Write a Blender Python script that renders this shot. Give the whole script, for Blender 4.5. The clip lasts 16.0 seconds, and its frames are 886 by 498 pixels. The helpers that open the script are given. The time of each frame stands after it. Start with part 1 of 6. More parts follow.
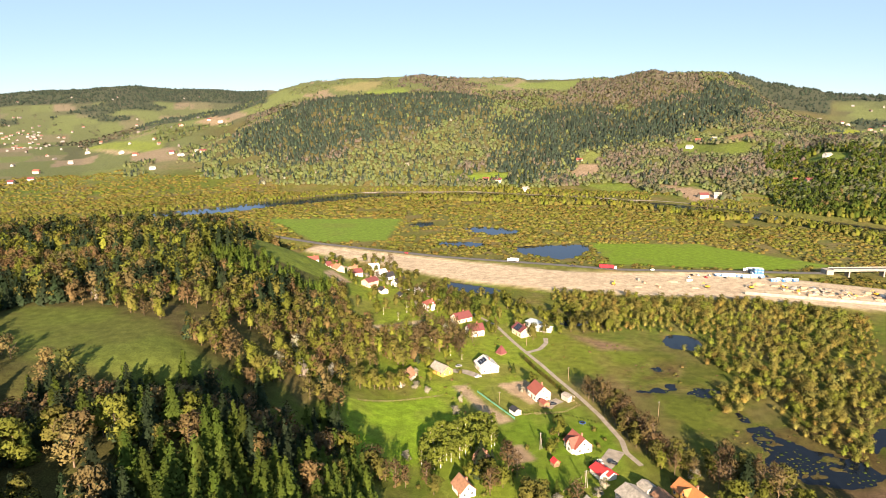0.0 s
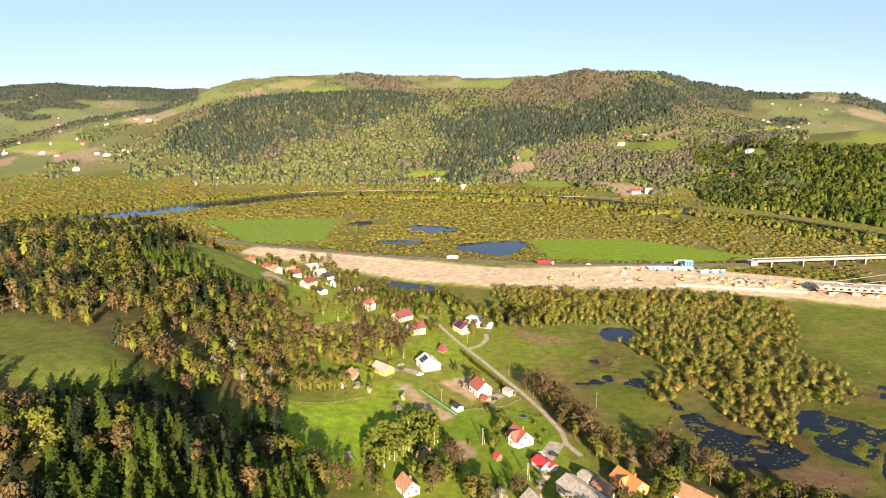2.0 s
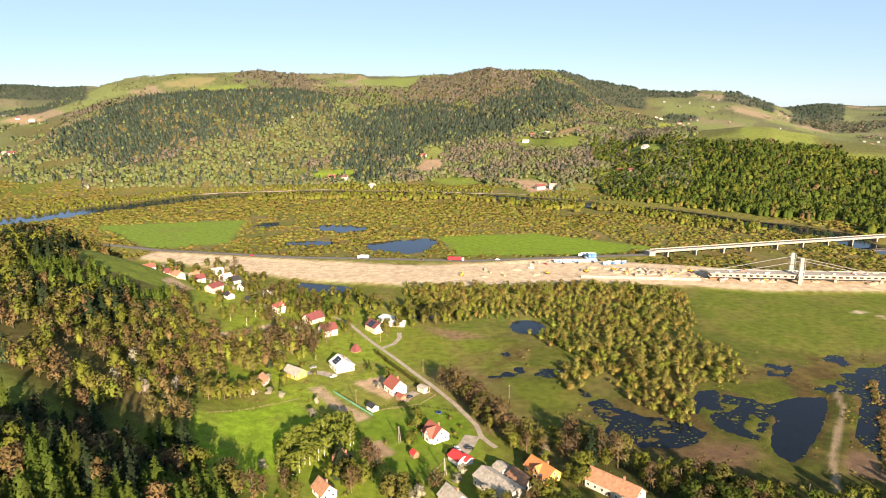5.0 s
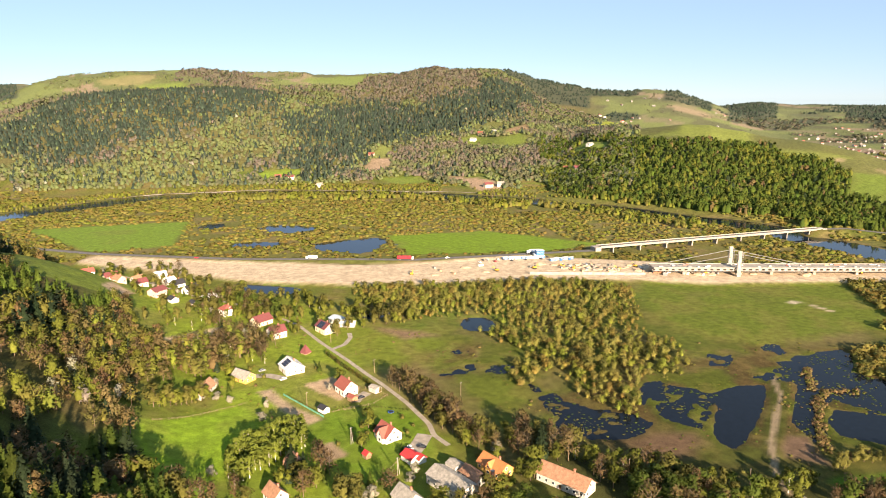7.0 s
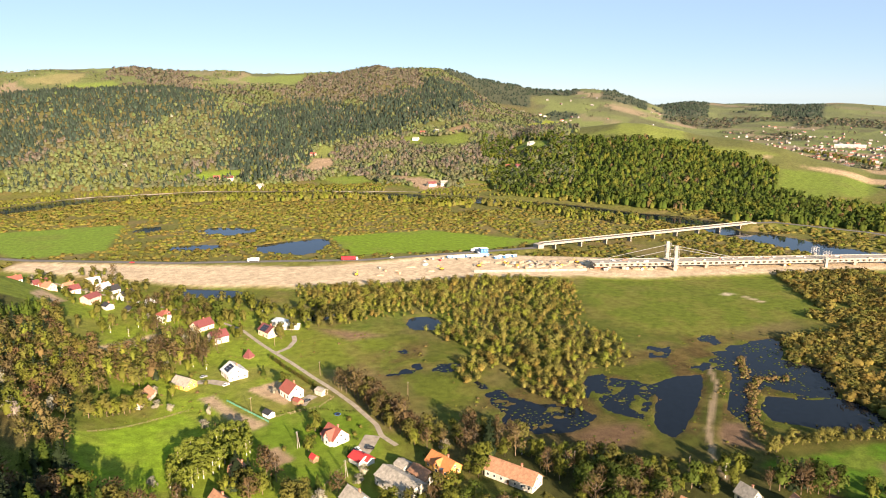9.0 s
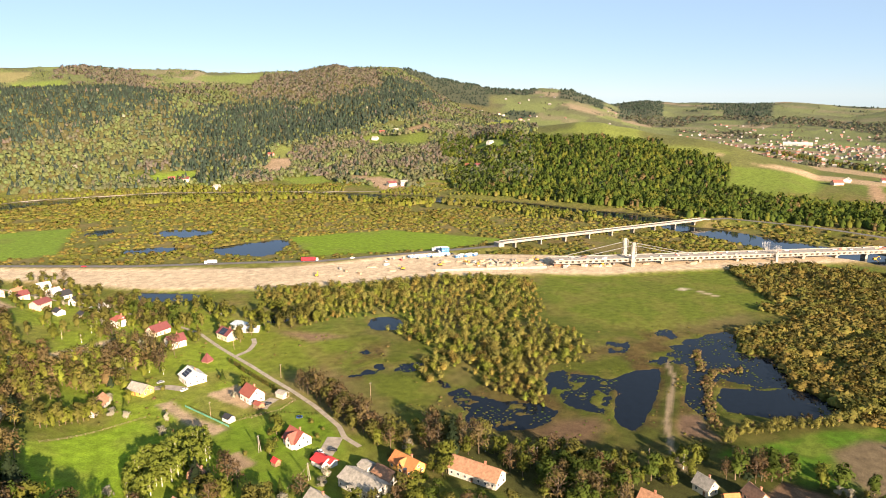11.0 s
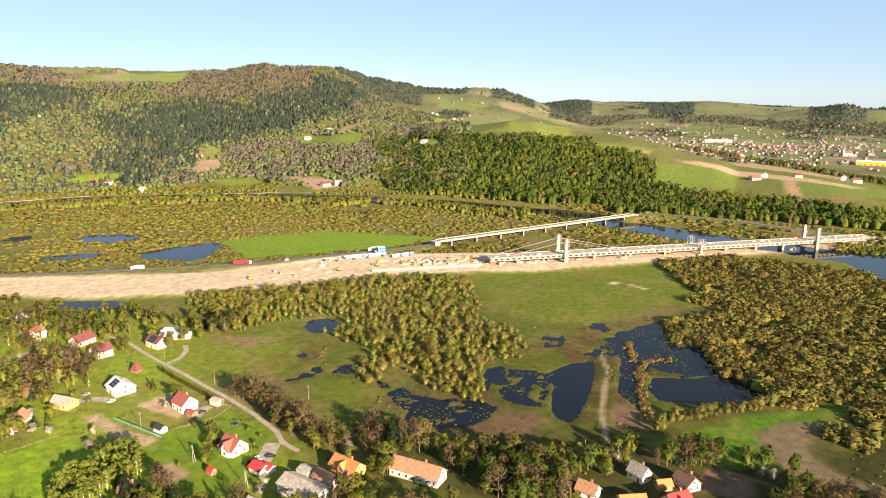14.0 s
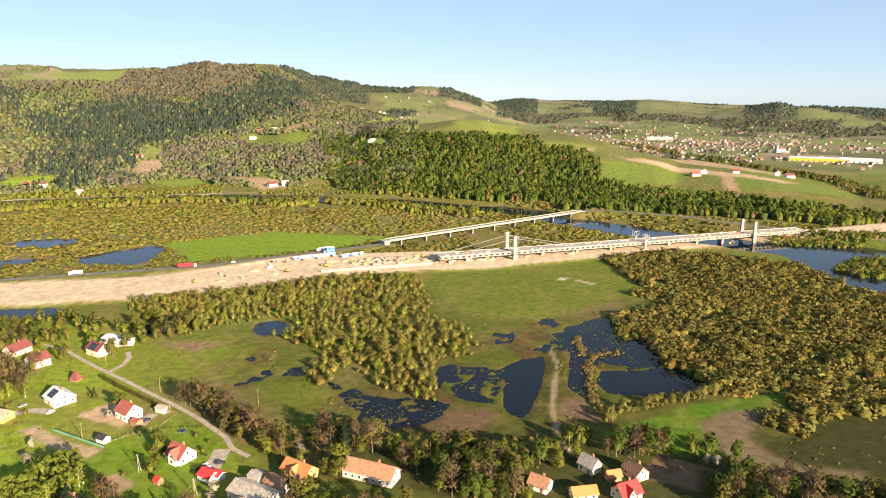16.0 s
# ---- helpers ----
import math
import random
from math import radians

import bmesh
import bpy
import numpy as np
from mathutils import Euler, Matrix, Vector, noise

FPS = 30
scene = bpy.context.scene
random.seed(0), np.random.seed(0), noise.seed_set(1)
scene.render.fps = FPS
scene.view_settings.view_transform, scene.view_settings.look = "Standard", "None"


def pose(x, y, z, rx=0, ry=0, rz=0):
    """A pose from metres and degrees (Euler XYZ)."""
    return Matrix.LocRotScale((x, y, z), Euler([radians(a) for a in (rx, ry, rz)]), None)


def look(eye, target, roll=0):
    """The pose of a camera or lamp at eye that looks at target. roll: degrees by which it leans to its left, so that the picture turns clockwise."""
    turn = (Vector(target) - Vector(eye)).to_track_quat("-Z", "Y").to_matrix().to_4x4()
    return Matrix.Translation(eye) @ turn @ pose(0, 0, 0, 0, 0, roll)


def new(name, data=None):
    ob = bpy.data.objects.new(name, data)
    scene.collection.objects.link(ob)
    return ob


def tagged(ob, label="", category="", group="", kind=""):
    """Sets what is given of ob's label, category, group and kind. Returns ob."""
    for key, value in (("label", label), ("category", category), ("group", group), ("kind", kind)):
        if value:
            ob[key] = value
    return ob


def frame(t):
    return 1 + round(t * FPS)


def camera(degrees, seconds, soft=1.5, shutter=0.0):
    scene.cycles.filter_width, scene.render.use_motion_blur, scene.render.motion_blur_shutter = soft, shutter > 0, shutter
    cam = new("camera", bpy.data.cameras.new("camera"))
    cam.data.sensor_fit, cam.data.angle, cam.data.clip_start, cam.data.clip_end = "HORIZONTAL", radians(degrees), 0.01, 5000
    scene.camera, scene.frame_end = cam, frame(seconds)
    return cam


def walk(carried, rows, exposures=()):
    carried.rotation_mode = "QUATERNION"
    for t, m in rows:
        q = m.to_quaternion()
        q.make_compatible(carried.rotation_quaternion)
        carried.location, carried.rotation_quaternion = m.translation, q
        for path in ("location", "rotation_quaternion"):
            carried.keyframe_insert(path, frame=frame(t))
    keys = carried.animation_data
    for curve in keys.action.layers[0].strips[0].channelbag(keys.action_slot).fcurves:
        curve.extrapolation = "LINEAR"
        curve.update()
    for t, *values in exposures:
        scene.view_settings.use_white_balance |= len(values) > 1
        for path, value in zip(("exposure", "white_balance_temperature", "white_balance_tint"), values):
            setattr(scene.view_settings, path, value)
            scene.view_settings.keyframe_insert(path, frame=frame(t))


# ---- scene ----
cam = camera(65.90, 16.0, soft=1.0)
# seconds, yaw, pitch, roll of a camera that turns where it hangs
TURNS = [
    (0, -0.00, -12.21, 0.03), (0.5, -1.19, -12.25, 0.04), (1, -2.29, -12.27, 0.03), (1.5, -3.72, -12.30, 0.04), (2, -5.19, -12.35, 0.05),
    (2.5, -6.78, -12.37, 0.03), (3, -8.39, -12.40, 0.03), (3.5, -9.70, -12.42, 0.04), (4, -10.83, -12.44, 0.02), (6.5, -15.98, -12.56, 0.03),
    (7, -17.18, -12.59, 0.03), (7.5, -18.32, -12.62, 0.05), (8, -19.49, -12.63, 0.03), (8.5, -20.64, -12.63, 0.05), (9, -21.94, -12.64, 0.04),
    (9.5, -22.95, -12.66, 0.03), (12, -26.84, -12.72, 0.04), (12.5, -27.76, -12.74, 0.03), (13, -28.85, -12.74, 0.03), (13.5, -29.81, -12.74, 0.04),
    (14, -30.76, -12.75, 0.04), (14.5, -31.76, -12.78, 0.04), (15, -32.81, -12.80, 0.05), (15.5, -33.92, -12.83, 0.03), (16, -35.07, -12.85, 0.02),
]
walk(cam, [(t, pose(0, 0, 165, 90 + p, 0, y) @ pose(0, 0, 0, 0, 0, r)) for t, y, p, r in TURNS], exposures=[(0, 1.97, 6400, 24)])

# ---- terrain ----
CAM_H = 165.0
WATER = -0.45


def lattice(ix, iy, seed):
    h = (ix.astype(np.int64) * 374761393 + iy.astype(np.int64) * 668265263 + seed * 982451653) & 0xFFFFFFFF
    h = ((h ^ (h >> 13)) * 1274126177) & 0xFFFFFFFF
    return ((h ^ (h >> 16)) & 0xFFFF) / 65535.0


def vnoise(x, y, seed=0):
    ix, iy = np.floor(x), np.floor(y)
    fx, fy = x - ix, y - iy
    fx, fy = fx * fx * (3 - 2 * fx), fy * fy * (3 - 2 * fy)
    a, b = lattice(ix, iy, seed), lattice(ix + 1, iy, seed)
    c, d = lattice(ix, iy + 1, seed), lattice(ix + 1, iy + 1, seed)
    return (a * (1 - fx) + b * fx) * (1 - fy) + (c * (1 - fx) + d * fx) * fy


def fbm(x, y, size, seed=0, octaves=4):
    total, amp, s = 0.0, 0.5, 1.0 / size
    for k in range(octaves):
        total = total + amp * vnoise(x * s + 17.3 * k, y * s - 9.1 * k, seed + k)
        amp, s = amp * 0.5, s * 2.03
    return total / (1 - 0.5 ** octaves)


def smooth(a, b, x):
    s = np.clip((x - a) / (b - a), 0, 1)
    return s * s * (3 - 2 * s)


def inside(x, y, poly, soft=0.0):
    """Signed distance to a polygon, positive inside (soft 0), or a soft mask."""
    p = np.array(poly, float)
    best = np.full(np.shape(x), 1e9)
    odd = np.zeros(np.shape(x), bool)
    for (ax, ay), (bx, by) in zip(p, np.roll(p, -1, 0)):
        dx, dy = bx - ax, by - ay
        t = np.clip(((x - ax) * dx + (y - ay) * dy) / (dx * dx + dy * dy), 0, 1)
        best = np.minimum(best, np.hypot(x - ax - t * dx, y - ay - t * dy))
        if dy:
            odd ^= ((ay > y) != (by > y)) & (x < ax + (y - ay) * dx / dy)
    d = np.where(odd, best, -best)
    return smooth(-soft, soft, d) if soft else d


def along(x, y, line):
    """Distance to a polyline, and how far along it (0 to 1)."""
    p = np.array(line, float)
    seg = np.hypot(*np.diff(p, axis=0).T)
    start, total = np.r_[0, np.cumsum(seg)], seg.sum()
    best, where = np.full(np.shape(x), 1e9), np.zeros(np.shape(x))
    for k, ((ax, ay), (bx, by)) in enumerate(zip(p[:-1], p[1:])):
        dx, dy = bx - ax, by - ay
        t = np.clip(((x - ax) * dx + (y - ay) * dy) / (dx * dx + dy * dy), 0, 1)
        d = np.hypot(x - ax - t * dx, y - ay - t * dy)
        where = np.where(d < best, (start[k] + t * seg[k]) / total, where)
        best = np.minimum(best, d)
    return best, where


# ridges: (bearing, angle of the crest) seen from the valley's middle, how far the crest and the foot are
MAIN = [(-48, -6.0), (-33, -5.0), (-28, -3.4), (-22, -1.45), (-17.3, -0.75), (-14.9, 0.1), (-14.2, 0.28), (-12.9, 0.95), (-11.3, 1.35), (-9.2, 1.65), (-6.9, 1.8), (-4.0, 1.9), (-1.7, 2.05), (0.3, 1.85), (2.4, 1.78), (4.1, 1.87), (6.2, 1.88), (6.7, 1.7), (11.1, 1.68), (13.4, 1.68), (14.3, 1.9), (16.6, 2.33), (17.7, 2.08), (20.2, 2.08), (21.6, 2.0), (23.4, 1.15), (24.8, 0.1), (26.7, -1.0), (29.4, -1.65), (32, -2.3), (38, -4), (46, -7)]
SPUR = [(-26, -6.5), (-22, -5.2), (-17.8, -3.0), (-15.2, -1.75), (-12.5, -0.85), (-8.5, 0.05), (-1.1, 0.28), (3.0, -0.05), (5.4, -0.7), (9.0, -1.7), (12, -4.5), (15, -7)]
KNOLL = [(9, -7.5), (13, -5.2), (16, -4.3), (19, -3.4), (22, -2.4), (24, -2.0), (27, -2.4), (29, -3.8), (31, -6), (34, -7.5)]
RIGHT = [(20, -9), (24, -6.5), (27, -4.0), (29.5, -2.7), (31.5, -2.4), (33, -2.5), (36.1, -2.15), (38.2, -2.25), (39.5, -2.55), (40.7, -2.7), (42.4, -3.1), (45.5, -3.45), (48.2, -4.0), (50, -4.6), (52.4, -5.2), (54, -5.85), (57.8, -6.15), (60.6, -6.5), (64.1, -7.2), (68.3, -8.2), (80, -9.2), (100, -9.4)]
FARR = [(14, -2), (17.7, 1.6), (20.2, 2.0), (22.5, 2.1), (24.8, 1.4), (27.1, 0.95), (29.3, 0.5), (31.6, 0.43), (33.3, 0.55), (35.5, 0.45), (37.2, -0.15), (38.9, -0.75), (41, -1.6), (44, -2.4)]
FAR = [(-60, 0.4), (-40, 0.5), (-32.3, 0.5), (-30.3, 0.7), (-27, 0.85), (-25.2, 1.07), (-23.6, 1.15), (-21.3, 0.92), (-18, 0.9), (-15.9, 0.75), (-13.8, 0.85), (0, 0.3), (20, -0.1), (33, -0.5), (37.2, -0.72), (38.9, -0.72), (40.1, -0.52), (41.7, -0.4), (43.7, -0.58), (46, -0.56), (48.5, -0.6), (51.5, -0.48), (53.6, -0.62), (54.9, -0.75), (57.7, -0.86), (61, -0.9), (67, -1.05), (90, -0.8), (130, -0.2)]
FARMID = [(38.5, -2.2), (39.5, -1.15), (40.7, -1.05), (41.8, -0.95), (44.1, -1.5), (46.8, -1.65), (47.7, -1.42), (49.8, -1.12), (51.2, -1.38), (52.9, -1.55), (55.8, -1.45), (58.9, -0.96), (60.8, -0.66), (61.4, -0.84), (61.9, -1.0), (63, -0.92), (64.8, -1.02), (66.5, -1.08), (67.5, -1.17), (80, -1.4)]


def ridge(bear, r, crest, foot, top, back, sharp=1.25):
    el = np.interp(bear, [c[0] for c in crest], [c[1] for c in crest])
    top, foot = np.broadcast_to(top, r.shape), np.broadcast_to(foot, r.shape)
    high = np.maximum(CAM_H + top * np.tan(np.radians(el)), 0)
    fade = smooth(crest[0][0] - 4, crest[0][0] + 2, bear) * (1 - smooth(crest[-1][0] - 2, crest[-1][0] + 4, bear))
    s = np.clip((r - foot) / (top - foot), 0, 1)
    up = 0.5 * s ** sharp + 0.5 * s * s * (3 - 2 * s)
    down = np.exp(-(np.maximum(r - top, 0) / back) ** 2)
    return high * fade * np.where(r < top, up, down)


HILL_LINE_Y = [0, 150, 250, 330, 480, 620, 760, 900]
HILL_LINE_X = [110, 25, -20, -44, -66, -82, -215, -420]


def near_hill(x, y):
    d = np.interp(y, HILL_LINE_Y, HILL_LINE_X) - x
    z = 50 * smooth(-30, 112, d + 14 * (fbm(x, y, 60, 3) - 0.5))
    z = z * (1 - 0.25 * smooth(520, 700, y)) * (1 - smooth(690, 900, y - 0.25 * (x + 250)))
    r, b = np.hypot(x, y), np.degrees(np.arctan2(x, y))
    z = z - 13 * np.exp(-((r - 292) / 26) ** 2) * smooth(-6, -14, b) + 5 * np.exp(-((r - 235) / 22) ** 2) * smooth(-6, -14, b)
    return z + smooth(30, -160, y) * 30


# water: centre x, y, radii along and across, turn in degrees
PONDS = [(126, 757, 42, 38, 20), (61, 877, 40, 20, -20), (-26, 925, 17, 22, 0), (24, 790, 29, 14, -10), (24, 597, 29, 12, -36), (101, 501, 12, 11, 0), (169, 456, 12, 16, -15)]
# marsh pools: outline, depth of the bed under the meadow, how overgrown
POOLS = [
    ([(258, 301), (275, 304), (288, 301), (279, 287), (252, 266), (236, 249), (223, 245), (218, 251), (221, 261), (236, 277), (250, 292)], 1.0, 0.15),
    ([(233, 321), (246, 310), (258, 300), (230, 272), (217, 259), (216, 271), (208, 287), (219, 308)], 0.40, 1.0),
    ([(219, 318), (228, 325), (234, 324), (225, 312), (216, 308), (208, 300)], 0.8, 0.3),
    ([(155, 351), (166, 343), (172, 320), (182, 304), (194, 292), (203, 280), (187, 269), (161, 272), (147, 285), (156, 303), (154, 324)], 0.42, 0.8),
    ([(341, 332), (375, 337), (387, 332), (358, 302), (368, 279), (340, 247), (319, 253), (313, 274), (290, 258), (268, 232), (265, 239), (269, 254), (282, 274), (311, 299)], 0.6, 0.45),
    ([(303, 265), (317, 255), (343, 244), (341, 229), (328, 212), (311, 215), (290, 228), (282, 241), (288, 254)], 1.0, 0.12),
    ([(335, 355), (333, 338), (320, 319), (294, 312), (296, 303), (310, 303), (330, 318), (350, 361)], 0.34, 1.0),
    ([(292, 359), (305, 346), (295, 332), (280, 338)], 0.26, 1.0),
    ([(112, 374), (124, 380), (140, 383), (166, 372), (152, 362), (134, 366), (118, 365)], 0.30, 1.0),
    ([(126, 410), (136, 415), (148, 404), (136, 400)], 0.30, 1.0),
    ([(338, 243), (353, 231), (336, 208), (320, 212)], 0.30, 0.9),
]
RIVER = [(-900, 820), (-560, 900), (-360, 1036), (-282, 1113), (-216, 1158), (-131, 1222), (60, 1225), (300, 1140), (510, 965), (625, 785), (655, 690), (648, 620), (664, 525), (718, 385), (735, 295), (720, 150), (690, 0)]
CHANNEL = [(1500, 420), (1000, 300), (790, 330), (722, 350), (670, 290), (600, 160)]
STRIP = [(-140, 752), (-66, 708), (20, 655), (110, 617), (190, 601), (270, 599), (350, 565), (430, 522), (520, 492), (620, 460), (735, 422), (860, 390), (1000, 345)]
STRIP_W = [14, 22, 34, 36, 42, 40, 36, 26, 20, 17, 17, 22, 30]
OLD_ROAD = [(-300, 885), (-140, 775), (0, 708), (110, 674), (173, 652), (269, 645), (372, 637)]
NEW_ROAD = [(684, 650), (718, 643), (735, 612), (768, 550), (782, 475), (800, 400), (850, 250)]


def ground_z(x, y):
    x, y = np.asarray(x, float), np.asarray(y, float)
    r, bear = np.hypot(x, y), np.degrees(np.arctan2(x, y))
    rough = fbm(x, y, 420, 11, 5) - 0.5
    fine = fbm(x, y, 90, 21, 4) - 0.5
    main = ridge(bear, r, MAIN, np.interp(bear, [-40, -26, -16, -6, 15, 24, 32], [1300, 1300, 1330, 1230, 1230, 1160, 1020]), 2850 + 0 * r, 420)
    main = np.maximum(main, ridge(bear, r, SPUR, np.interp(bear, [-26, -6, 15], [1380, 1270, 1230]), 1950, 500, 1.0))
    main = np.maximum(main, ridge(bear, r, KNOLL, 1160, 1800, 500, 1.0))
    right = ridge(bear, r, RIGHT, np.interp(bear, [24, 31, 38, 46, 53, 60, 69, 90], [1100, 1080, 1010, 985, 965, 955, 950, 950]), np.interp(bear, [24, 36, 46, 60, 69, 90], [1650, 1550, 1450, 1280, 1180, 1150]), np.interp(bear, [30, 50, 69], [700, 380, 300]), 0.9)
    z = np.maximum(main, right)
    z = np.maximum(z, ridge(bear, r, FARR, 2500, 3900, 500))
    z = np.maximum(z, ridge(bear, r, FARMID, 3100, 4050, 450))
    z = np.maximum(z, ridge(bear, r, FAR, 2900, 4750, 900))
    z = z * (1 + 0.30 * rough * smooth(1200, 1700, r) * (1 - smooth(2350, 2750, r))) + smooth(20, 80, z) * (9 * fine)
    z = z + 0.5 * fine
    z = np.maximum(z, 0.0) + near_hill(x, y) * (r < 1300)
    # river, ponds and marsh are hollows under one water level
    wob = fbm(x, y, 26, 31, 4) - 0.5
    ruffle = fbm(x, y, 11, 33, 3) - 0.5
    low = (z < 12) & (r < 1400)
    d_river, _ = along(x, y, RIVER)
    cut = 1 - smooth(-3, 5, d_river - 27 + 12 * wob)
    d, _ = along(x, y, CHANNEL)
    cut = np.maximum(cut, 1 - smooth(-3, 5, d - 30 + 14 * wob))
    for px, py, a, b, turn in PONDS:
        c, s = math.cos(math.radians(turn)), math.sin(math.radians(turn))
        u, v = ((x - px) * c + (y - py) * s) / a, (-(x - px) * s + (y - py) * c) / b
        q = np.sqrt(u * u + v * v) + 0.9 * wob + 0.2 * ruffle
        cut = np.maximum(cut, 1 - smooth(0.85, 1.12, q))
    marsh = np.maximum(np.exp(-(((x - 290) / 110) ** 2 + ((y - 300) / 75) ** 2) ** 2), np.exp(-(((x - 150) / 45) ** 2 + ((y - 385) / 35) ** 2) ** 2))
    marsh = np.maximum(marsh, np.exp(-(((x - 205) / 60) ** 2 + ((y - 290) / 50) ** 2) ** 2))
    sedge = fbm(x, y, 5.0, 41, 3) - 0.5
    base = z - low * marsh * (0.24 + 0.3 * np.clip(wob, -0.4, 0.4))
    z = np.where(low, base - np.where(marsh > 0.05, 0.6 + 0.9 * sedge, 1.6) * cut, z)
    near = low & (marsh > 0.02)
    for poly, deep, weed in POOLS:
        d = inside(x, y, poly) + 6 * wob + (4 + 6 * weed) * ruffle
        z = np.where(near, z - smooth(-2.0, 3.0, d) * (deep + (0.5 + 1.3 * weed) * sedge), z)
    # embankments
    d, w = along(x, y, STRIP)
    half = np.interp(w, np.linspace(0, 1, len(STRIP_W)), STRIP_W)
    bed = (1 - smooth(0, 6, d - half)) * smooth(22, 34, d_river)
    z = np.where(r < 1400, z * (1 - bed) + bed * (2.0 + 0.5 * fine), z)
    d, w = along(x, y, OLD_ROAD)
    z = np.where(d < 16, np.maximum(z, 3.2 - 3.7 * smooth(7, 16, d)), z)
    d, w = along(x, y, NEW_ROAD)
    z = np.where(d < 24, np.maximum(z, 6.5 - 7.0 * smooth(8, 24, d)), z)
    d, w = along(x, y, [(300, 300), (288, 286), (243, 244), (225, 221)])
    z = np.maximum(z, np.where(d < 9, 0.1 - 0.7 * smooth(3, 9, d), z))
    return z


# ---- light ----
SUN_AZ, SUN_EL = radians(176), radians(18)
world = bpy.data.worlds.new("sky")
scene.world = world
world.use_nodes = True
wn = world.node_tree.nodes
sky = wn.new("ShaderNodeTexSky")
sky.sky_type, sky.sun_disc = "NISHITA", False
sky.sun_elevation, sky.sun_rotation = SUN_EL, SUN_AZ
sky.altitude, sky.air_density, sky.dust_density, sky.ozone_density = 2500, 1.0, 0.0, 4.0
wn["Background"].inputs["Strength"].default_value = 0.05
# a thin even veil over the clear sky
veil = wn.new("ShaderNodeMix")
veil.data_type, veil.blend_type = "RGBA", "MIX"
veil.inputs[0].default_value = 0.62
veil.inputs[7].default_value = (2.65, 3.65, 3.75, 1)
world.node_tree.links.new(sky.outputs[0], veil.inputs[6])
world.node_tree.links.new(veil.outputs[2], wn["Background"].inputs["Color"])
sun_data = bpy.data.lights.new("sun", "SUN")
sun_data.energy, sun_data.angle, sun_data.color = 5.0, radians(0.5), (1.0, 0.81, 0.52)
sun = new("sun", sun_data)
sun.matrix_world = look((0, 0, 600), (-math.sin(SUN_AZ) * math.cos(SUN_EL), -math.cos(SUN_AZ) * math.cos(SUN_EL), 600 - math.sin(SUN_EL)))

# ---- materials ----
def material(name, colour, rough=0.8, metal=0.0, vary=0.15, grain=2.0, bump=0.3, stain=0.25, spec=0.3, attr=None, island=0.0, thing=0.0, glow=0.0, depth=0.05):
    """A surface with grain at one scale, stains at another, and a fine relief. grain: metres of the coarse pattern."""
    m = bpy.data.materials.new(name)
    m.use_nodes = True
    n, l = m.node_tree.nodes, m.node_tree.links
    b = n["Principled BSDF"]
    b.inputs["Roughness"].default_value, b.inputs["Metallic"].default_value = rough, metal
    b.inputs["Specular IOR Level"].default_value = spec
    geo = n.new("ShaderNodeNewGeometry")
    coarse, fine = n.new("ShaderNodeTexNoise"), n.new("ShaderNodeTexNoise")
    for tex, s in ((coarse, 1.0 / grain), (fine, 9.0 / grain)):
        tex.inputs["Scale"].default_value, tex.inputs["Detail"].default_value = s, 5.0
        l.new(geo.outputs["Position"], tex.inputs["Vector"])

    def mix(kind, fac, a, c):
        x = n.new("ShaderNodeMix")
        x.data_type, x.blend_type = "RGBA", kind
        x.inputs[0].default_value = 1.0
        for sock, v in ((x.inputs[0], fac), (x.inputs[6], a), (x.inputs[7], c)):
            if isinstance(v, (int, float)):
                sock.default_value = v
            elif isinstance(v, tuple):
                sock.default_value = (*v, 1)
            else:
                l.new(v, sock)
        return x.outputs[2]

    def ramp(src, lo, hi, a=0.3, c=0.7):
        x = n.new("ShaderNodeMapRange")
        for k, v in enumerate((a, c, lo, hi)):
            x.inputs[k + 1].default_value = v
        l.new(src, x.inputs[0])
        return x.outputs[0]

    base = tuple(colour)
    if attr:
        at = n.new("ShaderNodeAttribute")
        at.attribute_name = attr
        base = at.outputs["Color"]
    col = mix("MULTIPLY", 1.0, base, ramp(coarse.outputs[0], 1 - stain, 1 + stain))
    col = mix("MULTIPLY", 1.0, col, ramp(fine.outputs[0], 1 - vary, 1 + vary))
    if island:
        col = mix("MULTIPLY", 1.0, col, ramp(geo.outputs["Random Per Island"], 1 - island, 1 + island, 0, 1))
    if thing:
        info = n.new("ShaderNodeObjectInfo")
        col = mix("MULTIPLY", 1.0, col, ramp(info.outputs["Random"], 1 - thing, 1 + thing, 0, 1))
    l.new(col, b.inputs["Base Color"])
    if bump:
        bp = n.new("ShaderNodeBump")
        bp.inputs["Strength"].default_value, bp.inputs["Distance"].default_value = bump, depth
        l.new(fine.outputs[0], bp.inputs["Height"])
        l.new(bp.outputs[0], b.inputs["Normal"])
    return m


